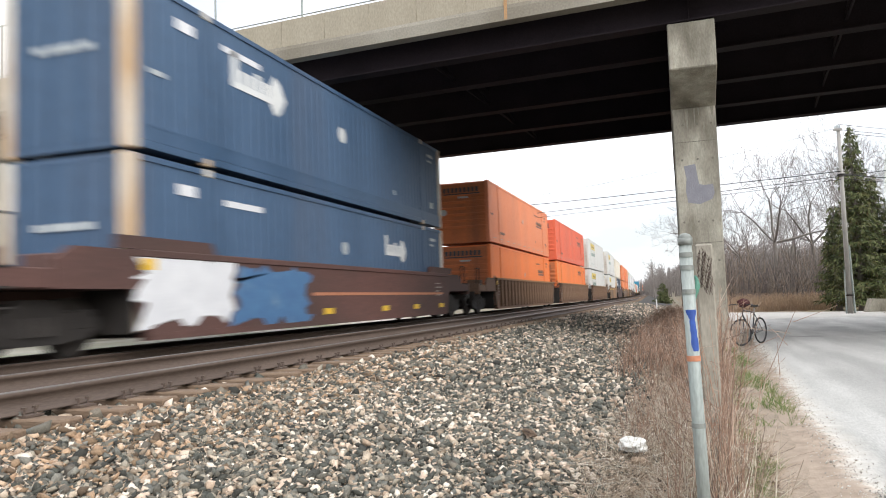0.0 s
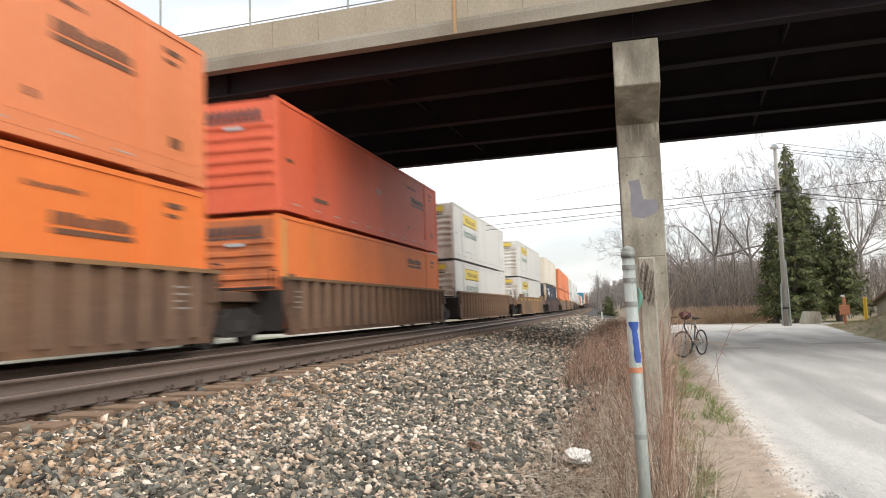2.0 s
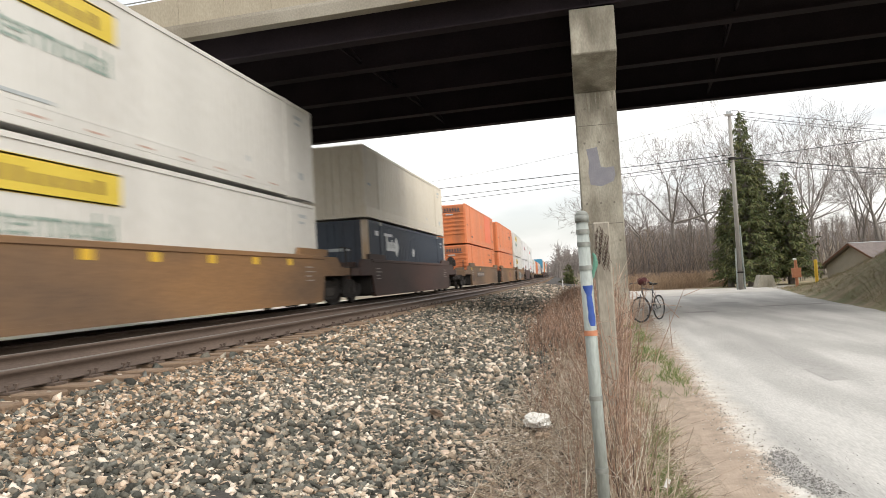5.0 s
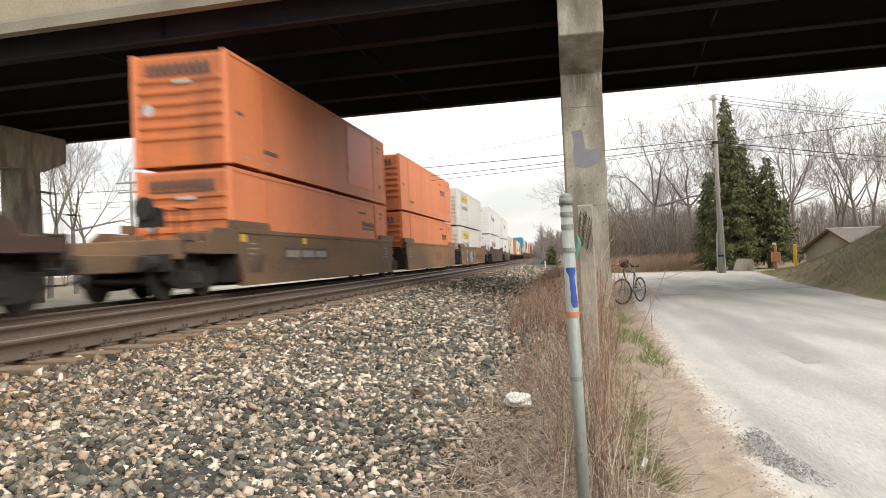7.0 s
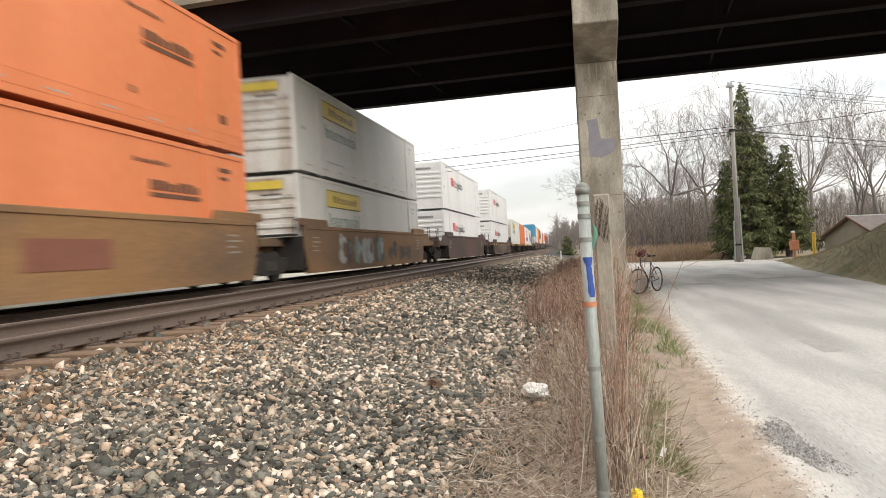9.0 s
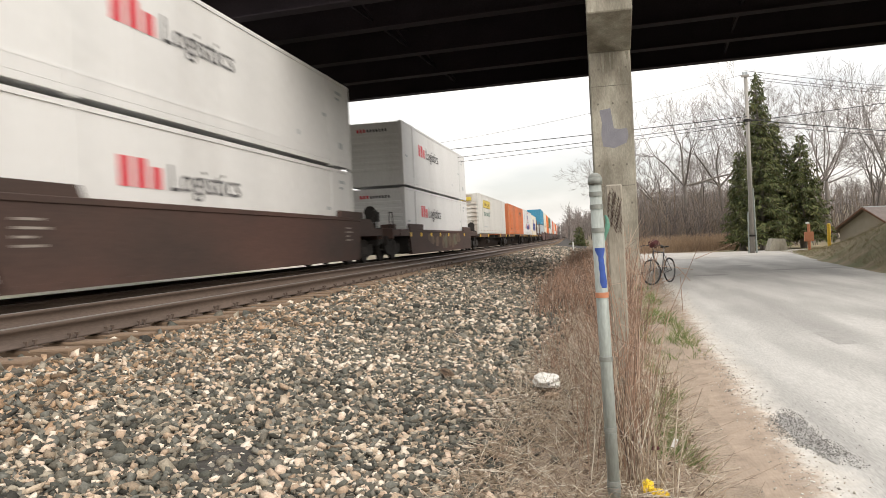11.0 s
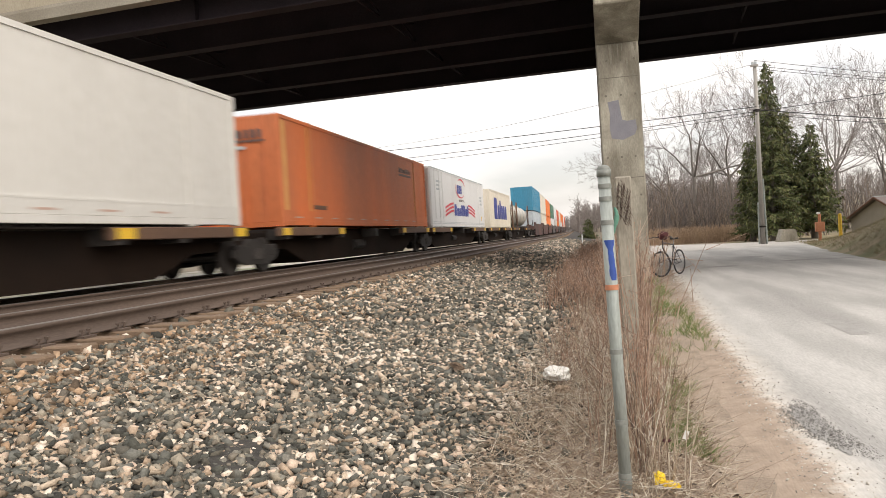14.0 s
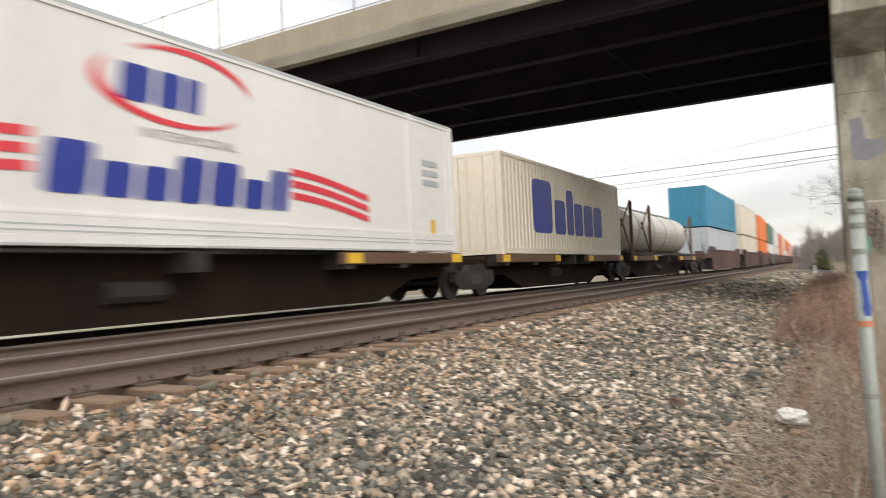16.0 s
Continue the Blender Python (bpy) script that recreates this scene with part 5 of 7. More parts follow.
def trailer_load():
    c = container(M["c_xwhite"], 16.15, "white refrigerated highway trailer body with red and blue stripes", nose="flat", ridge=0.003, height=2.98)
    def swoosh(y0, d, k):
        def fn(bm):
            pts = [(y0 + 2.3 * i / 8, 0.66 + 0.20 * k + 0.22 * math.cos(i / 8 * math.pi / 2) - 0.08 * i / 8) if d > 0 else (y0 - 2.3 * i / 8, 0.66 + 0.20 * k + 0.22 * math.cos(i / 8 * math.pi / 2) - 0.08 * i / 8) for i in range(9)]
            for (ya, za), (yb, zb) in zip(pts, pts[1:]):
                bm.faces.new([bm.verts.new((SX + 0.006, *p)) for p in ((ya, za), (yb, zb), (yb, zb + 0.12), (ya, za + 0.12))])
            bmesh.ops.recalc_face_normals(bm, faces=bm.faces[:])
            for f in bm.faces:
                if f.normal.x < 0:
                    f.normal_flip()
        return fn
    for k in range(3):
        mark(c, "stripe", swoosh(2.1, 1, k), M["sign_red"], "red curved stripe")
        mark(c, "stripe", swoosh(-2.5, -1, k), M["sign_red"], "red curved stripe")
    plain_shapes(c, ((1.15, 1), (1, 0.7), (0.95, 0.7), (1, 1), (1.1, 1), (0.95, 0.7), (0.4, 1), (0.4, 1)), -2.38, 0.66, 0.66, 0.63, M["sign_blue"], "leaning blue block", 0.16)
    plain_shapes(c, ((1.1, 1), (0.9, 1), (0.55, 1)), -1.30, 1.95, 0.50, 0.56, M["sign_blue"], "leaning blue block", 0.12)
    def arc(a0, a1):
        def fn(bm):
            k = 22
            for i in range(k):
                r = []
                for j in (i, i + 1):
                    a = a0 + (a1 - a0) * j / k
                    w = 0.18 * math.sin(math.pi * j / k) + 0.01
                    for s in (1.0, 1.0 + w):
                        r.append((SX + 0.006, -0.2 + 1.36 * s * math.cos(a), 2.27 + 0.49 * s * math.sin(a)))
                bm.faces.new([bm.verts.new(p) for p in (r[0], r[2], r[3], r[1])])
        return fn
    mark(c, "arc", arc(0.25, 2.3), M["sign_red"], "red arc")
    mark(c, "arc", arc(2.7, 5.6), M["sign_red"], "red arc")
    on_side(c, SMALL_WORD, -0.95, 1.50, "small grey lettering")
    decal(c, 6.9, 7.1, 0.35, 0.75, M["yellow"])
    mark(c, "lettering", lambda bm: [box(bm, SX, SX + 0.006, 6.6, 7.3, z, z + 0.13) for z in (1.5, 1.72, 1.94)], M["sign_grey"])
    # the cooling unit set in the front wall
    unit = quick("cooling_unit", lambda bm: box(bm, -1.05, 1.05, -8.32, -8.02, 0.25, 2.75, bevel=0.05), M["white"], c, "white cooling unit housing")
    quick("grille", lambda bm: box(bm, -0.95, 0.95, -8.36, -8.30, 1.40, 2.62, bevel=0.03), M["sign_black"], unit, "dark grille")
    quick("control_box", lambda bm: box(bm, 0.45, 0.80, -8.38, -8.30, 0.62, 0.82, bevel=0.01), M["sign_black"], unit)
    quick("lower_panel", lambda bm: box(bm, -0.95, 0.95, -8.35, -8.31, 0.30, 0.52, bevel=0.01), M["sign_grey"], unit)
    for x in (-1.17, 1.17):
        boxes("front_post", [(x - 0.10, x + 0.10, -8.20, -8.04, 0.05, 2.95)], M["white"], c, bevel=0.05)
    for y in (-7.1, -5.3, 6.2, 7.75):
        boxes("side_post", [(SX - 0.01, SX + 0.014, y - 0.05, y + 0.05, 0.1, 2.9)], M["white"], c)
    boxes("skirt", [(SX - 0.02, SX + 0.012, -8.0, 8.0, 0.05, 0.24)], M["white"], c, "white metal skirt")
    for z in (0.045, 0.20, 0.27):
        boxes("skirt_lip", [(SX - 0.02, SX + 0.018, -8.0, 8.0, z, z + 0.022)], M["sign_grey"], c)
    boxes("roof_cap", [(SX - 0.05, SX + 0.018, -8.0, 8.0, 2.93, 2.99)], M["sign_grey"], c)
    for k in range(3):
        decal(c, -6.75, -5.75 - 0.2 * k, 2.30 - 0.2 * k, 2.40 - 0.2 * k, M["sign_grey"], name="lettering")
    return c


def tank_load():
    c = thing("tank_container", None, "cream tank container in a dark steel frame", "tank container", "containers on the train")
    quick("tank", lambda bm: (rod(bm, (0, -6.6, 1.25), (0, 6.6, 1.25), 1.08, n=32), rod(bm, (0, -6.9, 1.25), (0, -6.6, 1.25), 0.7, 1.08, n=32), rod(bm, (0, 6.6, 1.25), (0, 6.9, 1.25), 1.08, 0.7, n=32)), M["tank"], c)
    for y in (-5.4, -2.2, 0.6, 3.6):
        quick("band", lambda bm: rod(bm, (0, y - 0.05, 1.25), (0, y + 0.05, 1.25), 1.095, n=32), M["galv"], c)
    for sy in (-7.3, -3.6, 7.6):
        for sx in (-1.15, 1.15):
            boxes("corner_post", [(sx - 0.06, sx + 0.06, sy - 0.06, sy + 0.06, 0, 2.45)], M["w_rust"], c)
        boxes("cross_bar", [(-1.15, 1.15, sy - 0.05, sy + 0.05, 0.04, 0.16)], M["dark"], c)
        for s in (-1, 1):
            quick("brace", lambda bm: rod(bm, (s * 1.13, sy, 0.12), (s * 1.13, sy - 1.6, 1.6), 0.035, n=6), M["w_rust"], c)
            quick("brace", lambda bm: rod(bm, (s * 1.13, sy, 2.5), (s * 1.13, sy - 1.6, 1.3), 0.035, n=6), M["w_rust"], c)
    for sx in (-1.15, 1.15):
        boxes("side_rail", [(sx - 0.05, sx + 0.05, -7.3, 7.6, 0.05, 0.17)], M["dark"], c)
    boxes("walkway", [(-0.25, 0.25, -6.2, 6.2, 2.33, 2.40)], M["galv"], c)
    return c


def iso_load(key):
    c = container(M[key], 12.19, "cream corrugated shipping container with big blue painted blocks", nose="doors", ridge=0.03, pitch=0.28, style="iso")
    plain_shapes(c, ((1.55, 1), (0.95, 0.68), (0.65, 0.92), (0.85, 0.68), (0.95, 0.68), (0.95, 0.68)), -3.75, 0.67, 1.65, 1.26, M["sign_blue"], "tall blue block")
    return c


def build_train():
    for i, (s, kind, low, high, f1, f2, wm, kw) in enumerate(LOADS):
        rail = TRAIN_RAIL
        if kind == "stack":
            riding(well_car(M[wm], label=f"{WORDS[wm]} steel well car carrying two stacked containers", **kw), s, rail)
            lower = box_load(low, f1, False, i, low_label=high == "c_red")
            if high == "c_red" and low == "c_orange" and f1:
                for y in (-7.85, -6.05, 6.05):
                    decal(lower, y - 0.14, y + 0.14, 0.05, 2.78, M["c_patch"], "tan repainted post", "patched_panel")
            riding(lower, s, rail + 0.31)
            upper = box_load(high, f2, True, i + 50)
            if wm == "w_olive":
                mark(upper, "repainted_panel", lambda bm: box(bm, SX, SX + 0.010, 2.2, 5.93, 0.46, 2.74), M["c_fresh"], "freshly painted bright orange panel")
            riding(upper, s, rail + 0.31 + 2.93)
        elif kind == "single":
            riding(spine_car(M["w_rust"], 16.15, label="dark steel spine car carrying one container", **kw), s, rail)
            paint_key = "c_dull" if low == "c_orange" else low
            c = container(M[paint_key], 16.15, f"{WORDS[paint_key]} freight container riding on a spine car", ridge=0.008, height=2.95, nose="ribs" if low == "c_white" else "doors")
            f1(c, -0.35, 0.45) if low == "c_orange" else f1(c)
            if low == "c_orange":
                for y in (-6.05, 6.05, -7.85):
                    decal(c, y - 0.16, y + 0.16, 0.05, 2.8, M["c_patch"], name="patched_panel")
            riding(c, s, rail + 1.13)
        elif kind == "trailer":
            riding(spine_car(M["w_rust"], 16.15, label="dark steel spine car carrying a white trailer", **kw), s, rail)
            riding(trailer_load(), s, rail + 1.11)
        elif kind == "iso":
            riding(spine_car(M["w_rust"], 12.19, label="dark steel spine car carrying a cream container", **kw), s, rail)
            riding(iso_load(low), s, rail + 1.10)
        else:
            riding(spine_car(M["w_rust"], 15.2, label="dark steel spine car carrying a tank container", **kw), s, rail)
            riding(tank_load(), s, rail + 1.10)


build_train()


def graffiti(car):
    rng = random.Random(4)
    def blob(bm, y0, y1, z0, z1, x):
        ring = []
        k = 40
        for i in range(k):
            t = i / k
            per = t * 4
            side, f = int(per), per - int(per)
            y, z = [(y0 + (y1 - y0) * f, z0), (y1, z0 + (z1 - z0) * f), (y1 - (y1 - y0) * f, z1), (y0, z1 - (z1 - z0) * f)][side]
            ring.append(bm.verts.new((x, y + rng.uniform(-0.2, 0.2), z + rng.uniform(-0.13, 0.10))))
        bm.faces.new(ring)
    quick("graffiti", lambda bm: blob(bm, -8.1, -5.65, 0.45, 1.56, 1.482), M["graffiti_white"], car, "white spray-painted letters")
    quick("graffiti", lambda bm: blob(bm, -5.5, -2.6, 0.36, 1.42, 1.482), M["graffiti_blue"], car, "blue spray-painted letters")


graffiti(MOVING[0][0])
boxes("stripe", [(1.478, 1.484, -2.4, 7.4, 0.86, 0.93)], M["orange_band"], MOVING[0][0], "faded orange stripe")
for y in (-1.6, 2.0, 4.6, 7.2):
    boxes("reflector", [(1.478, 1.485, y - 0.25, y + 0.25, 0.42, 0.56)], M["yellow"], MOVING[0][0], "yellow reflector")


def more_paint():
    cars = [ob for ob, _, _ in MOVING if ob.name.startswith("well_car")]
    rng = random.Random(9)
    def blot(bm, y, z, ry, rz, x, seed):
        ring = []
        for i in range(36):
            a = i / 36 * math.tau
            r = 1 + 0.45 * noise.noise((1.7 * math.cos(a), 1.7 * math.sin(a), seed)) + 0.3 * noise.noise((4 * math.cos(a), 4 * math.sin(a), seed))
            ring.append(bm.verts.new((x, y + ry * r * math.cos(a), min(1.44, max(0.32, z + rz * r * math.sin(a))))))
        bm.faces.new(ring)
    def swirl(car, y0, y1, n, z, rz, keys, label):
        for k in range(n):
            y = y0 + (y1 - y0) * (k + 0.5) / n + rng.uniform(-0.2, 0.2)
            quick("graffiti", lambda bm: blot(bm, y, z + rng.uniform(-0.1, 0.1), (y1 - y0) / n * rng.uniform(0.45, 0.7), rz * rng.uniform(0.8, 1.1), 1.481 + 0.0012 * k, k * 3.7 + y0), M[keys[k % len(keys)]], car, label)
            quick("graffiti", lambda bm: blot(bm, y + 0.1, z + 0.05, (y1 - y0) / n * 0.22, rz * 0.45, 1.482 + 0.0012 * k + 0.02, k * 5.1), M[keys[(k + 1) % len(keys)]], car, label)
    swirl(cars[8], -5.2, 0.6, 7, 0.85, 0.50, ("graffiti_grey", "graffiti_tan", "graffiti_teal", "graffiti_grey"), "grey and teal graffiti swirls")
    swirl(cars[8], 1.2, 5.2, 5, 0.75, 0.32, ("graffiti_tan", "graffiti_dark"), "dark graffiti swirls")
    swirl(cars[10], -1.2, 4.0, 6, 0.78, 0.36, ("graffiti_tan", "graffiti_green", "graffiti_tan"), "faded tan and green graffiti swirls")
    swirl(cars[10], -4.6, -2.2, 3, 0.80, 0.22, ("graffiti_tan",), "faded tan graffiti swirls")
    boxes("emblem", [(1.478, 1.486, 0.2, 2.3, 0.62, 1.12)], M["graffiti_red"], cars[7], "faded red emblem bar")
    boxes("panel_patch", [(1.478, 1.486, -7.6, -6.5, 0.5, 0.95)], M["graffiti_tan"], cars[6])
    plate = boxes("sign_plate", [(1.478, 1.486, -5.2, -1.3, 0.80, 1.16)], M["graffiti_dark"], cars[6], "dark plate with pale bars")
    for y0, y1 in ((-5.05, -3.9), (-3.75, -2.7), (-2.55, -1.45)):
        boxes("bar", [(1.486, 1.490, y0, y1, 0.88, 1.08)], M["stencil"], plate)


M["graffiti_grey"] = mat("grey_graffiti", (0.30, 0.31, 0.31), (0.45, 0.46, 0.45), 3.0, 0.7, 0.02, c3=(0.12, 0.12, 0.12), amount=0.4)
M["graffiti_green"] = mat("green_graffiti", (0.12, 0.13, 0.08), (0.19, 0.19, 0.12), 3.0, 0.7, 0.02, c3=(0.09, 0.06, 0.045), amount=0.45)
M["graffiti_tan"] = mat("tan_graffiti", (0.13, 0.082, 0.052), (0.21, 0.145, 0.092), 3.0, 0.7, 0.02, c3=(0.08, 0.05, 0.038), amount=0.5)
M["graffiti_teal"] = mat("teal_graffiti", (0.14, 0.20, 0.19), (0.24, 0.31, 0.29), 3.0, 0.7, 0.02, c3=(0.10, 0.09, 0.08), amount=0.45)
M["graffiti_dark"] = mat("dark_graffiti", (0.05, 0.04, 0.035), (0.09, 0.07, 0.06), 3.0, 0.7, 0.02, c3=(0.16, 0.11, 0.08), amount=0.4)
M["graffiti_red"] = mat("faded_red_emblem", (0.19, 0.075, 0.048), (0.24, 0.10, 0.065), 3.0, 0.7, 0.02)
more_paint()


# ---- poles, wires ----
def utility_pole(x, y, top, label, arms=()):
    g = float(ground_z(x, y))
    p = thing("utility_pole", pose(x, y, g), label, "utility pole", "utility poles")
    quick("pole", lambda bm: rod(bm, (0, 0, -0.4), (0.05, 0, top - g), 0.135, 0.085, 14), M["wood_grey"], p, smooth=True)
    for z, w in arms:
        quick("crossarm", lambda bm: box(bm, -w, w, -0.15, -0.04, z - g - 0.06, z - g + 0.06, bevel=0.01), M["wood_grey"], p)
        for i in range(4):
            xx = -w + 0.1 + (2 * w - 0.2) * i / 3
            quick("insulator", lambda bm: rod(bm, (xx, -0.095, z - g + 0.06), (xx, -0.095, z - g + 0.22), 0.04, 0.025, 8), M["sign_grey"], p)
    return p


pole = utility_pole(7.95, 41.4, 9.5, "grey wooden utility pole with a cable conduit", ((9.35, 0.2),))
quick("conduit", lambda bm: (rod(bm, (0.2, -0.05, -0.1), (0.14, -0.05, 3.4), 0.05, n=8)), M["galv"], pole)
quick("conduit", lambda bm: (rod(bm, (-0.19, -0.05, -0.1), (-0.14, -0.05, 2.2), 0.04, n=8)), M["galv"], pole)
for z in (0.9, 6.9):
    quick("band", lambda bm: rod(bm, (0.02, 0, z), (0.02, 0, z + 0.08), 0.185, n=14), M["dark"], pole)
utility_pole(-31.6, 51.0, 9.0, "distant wooden utility pole beyond the tracks", ((8.2, 1.1), (7.5, 0.9)))
utility_pole(-58, 76.0, 9.5, "distant wooden utility pole beyond the tracks", ((8.6, 1.1),))


def wire(a, b, sag, r=0.016):
    k, n = 18, 5
    ang = np.arange(n) / n * math.tau
    along = (Vector(b) - Vector(a)).normalized()
    side = along.cross(Vector((0, 0, 1))).normalized()
    v = []
    for i in range(k):
        t = i / (k - 1)
        p = Vector(a).lerp(Vector(b), t) - Vector((0, 0, sag * 4 * t * (1 - t)))
        v += [p + side * (r * math.cos(g)) + Vector((0, 0, r * math.sin(g))) for g in ang]
    f = [(i * n + j, i * n + (j + 1) % n, (i + 1) * n + (j + 1) % n, (i + 1) * n + j) for i in range(k - 1) for j in range(n)]
    ob = new("overhead_wire", array_mesh("overhead_wire", v, f, M["cable"]))
    tagged(ob, "thin black overhead cable strung between poles", "cable", "overhead cables")


wire((7.95, 41.3, 7.25), (-58, 60, 9.2), 0.6, 0.020)
wire((7.95, 41.3, 7.0), (-58, 60, 8.2), 0.75, 0.016)
wire((7.95, 41.3, 6.85), (-58, 60, 7.8), 0.85, 0.013)
for dx, z in ((-0.25, 9.40), (0.0, 9.62), (0.25, 9.15)):
    wire((7.95 + dx, 41.3, z), (46 + dx, 69, z + 0.1), 0.5, 0.013)
wire((7.70, 41.3, 9.40), (-31.85, 51, 8.3), 1.3, 0.008)
wire((7.95, 41.3, 7.1), (46, 69, 6.9), 0.5, 0.026)
wire((7.95, 41.3, 6.9), (46, 69, 6.6), 0.6, 0.018)
wire((7.95, 41.3, 7.0), (46, 29, 9.5), 0.5, 0.016)


# ---- trees ----
def tubes(segs, sides=5):
    """Tapered tubes for a list of (start, end, radius at start, radius at end)."""
    a = np.array([s[0] for s in segs], dtype=float)
    b = np.array([s[1] for s in segs], dtype=float)
    r0 = np.array([s[2] for s in segs])
    r1 = np.array([s[3] for s in segs])
    d = b - a
    d /= np.linalg.norm(d, axis=1, keepdims=True) + 1e-9
    ref = np.where(np.abs(d[:, 2:3]) > 0.9, np.array([[1.0, 0, 0]]), np.array([[0, 0, 1.0]]))
    u = np.cross(d, ref)
    u /= np.linalg.norm(u, axis=1, keepdims=True) + 1e-9
    w = np.cross(d, u)
    ang = np.arange(sides) / sides * math.tau
    ring = u[:, None] * np.cos(ang)[None, :, None] + w[:, None] * np.sin(ang)[None, :, None]
    lo = a[:, None] + ring * r0[:, None, None]
    hi = b[:, None] + ring * r1[:, None, None]
    v = np.concatenate([lo, hi], 1).reshape(-1, 3)
    j = np.arange(sides)
    quad = np.stack([j, (j + 1) % sides, (j + 1) % sides + sides, j + sides], -1)
    f = (quad[None] + (np.arange(len(segs)) * 2 * sides)[:, None, None]).reshape(-1, 4)
    return v, f


def bare_branches(seed, height, fork=4, levels=6, spread=0.55, trunk_r=0.2, lean=0.0):
    rng = np.random.default_rng(seed)
    thick, thin = [], []

    def grow(p, d, length, r, level):
        steps = 3
        for k in range(steps):
            d = d + rng.normal(0, 0.10 + 0.02 * level, 3)
            d[2] += 0.05
            d /= np.linalg.norm(d)
            q = p + d * length / steps
            r2 = r * 0.88
            (thick if level < 2 else thin).append((p, q, r, r2))
            if level > 0 and k and level < levels - 1 and rng.random() < 0.75:
                side = d + rng.normal(0, spread * 1.2, 3)
                side /= np.linalg.norm(side)
                grow(q, side, length * 0.55, r2 * 0.5, level + 1)
            p, r = q, r2
        if level < levels:
            n = fork if level == 0 else 2 + (rng.random() < 0.5)
            for _ in range(n):
                e = d + rng.normal(0, spread, 3)
                e[2] += 0.15
                e /= np.linalg.norm(e)
                grow(p, e, length * rng.uniform(0.55, 0.8), r * rng.uniform(0.5, 0.72), level + 1)

    grow(np.array([0, 0, -0.2]), np.array([lean, 0, 1.0]), height * 0.34, trunk_r, 0)
    return thick, thin


def bare_tree(m, seed, height, label, group="bare trees", levels=5, **kw):
    t = thing("bare_tree", m, label, "tree", group)
    thick, thin = bare_branches(seed, height, levels=levels, **kw)
    thin = [(a, b, max(r, 0.009), max(q, 0.006)) for a, b, r, q in thin]
    ob = new("trunk", array_mesh("trunk", *tubes(thick, 7), M["bark"], True))
    ob.parent = t
    ob = new("crown", array_mesh("crown", *tubes(thin, 4), M["twig"]))
    ob.parent = t
    return t


def on_ground(x, y, turn=0.0):
    return pose(x, y, float(ground_z(x, y)), 0, 0, turn)


protos = [bare_tree(on_ground(7.1, 61), 11, 15.0, "tall bare grey deciduous tree with spreading limbs", spread=0.5),
          bare_tree(on_ground(17.5, 62), 12, 14.5, "tall bare deciduous tree with fine upright twigs", spread=0.38),
          bare_tree(on_ground(23.5, 69), 13, 11.5, "leaning bare deciduous tree", spread=0.42, lean=-0.35),
          bare_tree(on_ground(3.8, 66), 14, 9.5, "slender bare tree in the thicket", spread=0.35)]
for k, x, y, turn in ((0, 10.8, 66, 80), (1, 13.8, 64, 140), (2, 27.5, 68, 200), (3, 5.6, 63, 30), (3, 9.0, 70, 110), (0, 20, 72, 20), (2, 28, 70, 90), (3, 12.2, 58, 300), (1, 24, 66, 60), (3, 14.6, 58, 210), (0, -37, 52, 40), (1, -41, 60, 100), (0, 33, 60, 150)):
    copy_thing(protos[k], on_ground(x, y, turn))
copy_thing(protos[1], on_ground(-33.2, 44, 10))
for i in range(10):
    copy_thing(protos[(i * 7) % 4], on_ground(3.5 + 3.6 * i + 0.9 * math.sin(i * 2.3), 82 + 9 * math.sin(i * 1.7), 47 * i))


def far_woods():
    rng = np.random.default_rng(5)
    segs = []
    spots = []
    for _ in range(1000):
        y = rng.uniform(85, 345)
        u = (rng.uniform(5 - 9 * (y > 190), 22) if rng.random() < 0.5 else rng.uniform(10, 75)) if rng.random() < 0.86 else rng.uniform(-95, -45)
        spots.append((u + float(bend(y)), y))
    for x, y in spots:
        g = float(ground_z(x, y))
        h = rng.uniform(5, 9.5) * (0.55 + 0.45 * min(1.0, (y - 60) / 120))
        p = np.array([x, y, g])
        top = p + np.array([rng.normal(0, 0.5), rng.normal(0, 0.5), h])
        segs.append((p, top, 0.16, 0.03))
        for _ in range(20):
            t = rng.uniform(0.25, 0.95)
            q = p + (top - p) * t
            e = q + np.array([rng.normal(0, 1), rng.normal(0, 1), rng.uniform(0.4, 2.0)]) * (1.35 - t) * 1.5
            segs.append((q, e, 0.05, 0.015))
            for _ in range(2):
                e2 = q + (e - q) * rng.uniform(0.4, 1) 
                segs.append((e2, e2 + rng.normal(0, 0.6, 3) + np.array([0, 0, 0.4]), 0.03, 0.012))
    ob = new("far_woods", array_mesh("far_woods", *tubes(segs, 3), M["twig"]))
    tagged(ob, "far leafless woods on the rising ground", "trees", kind="stuff")


far_woods()


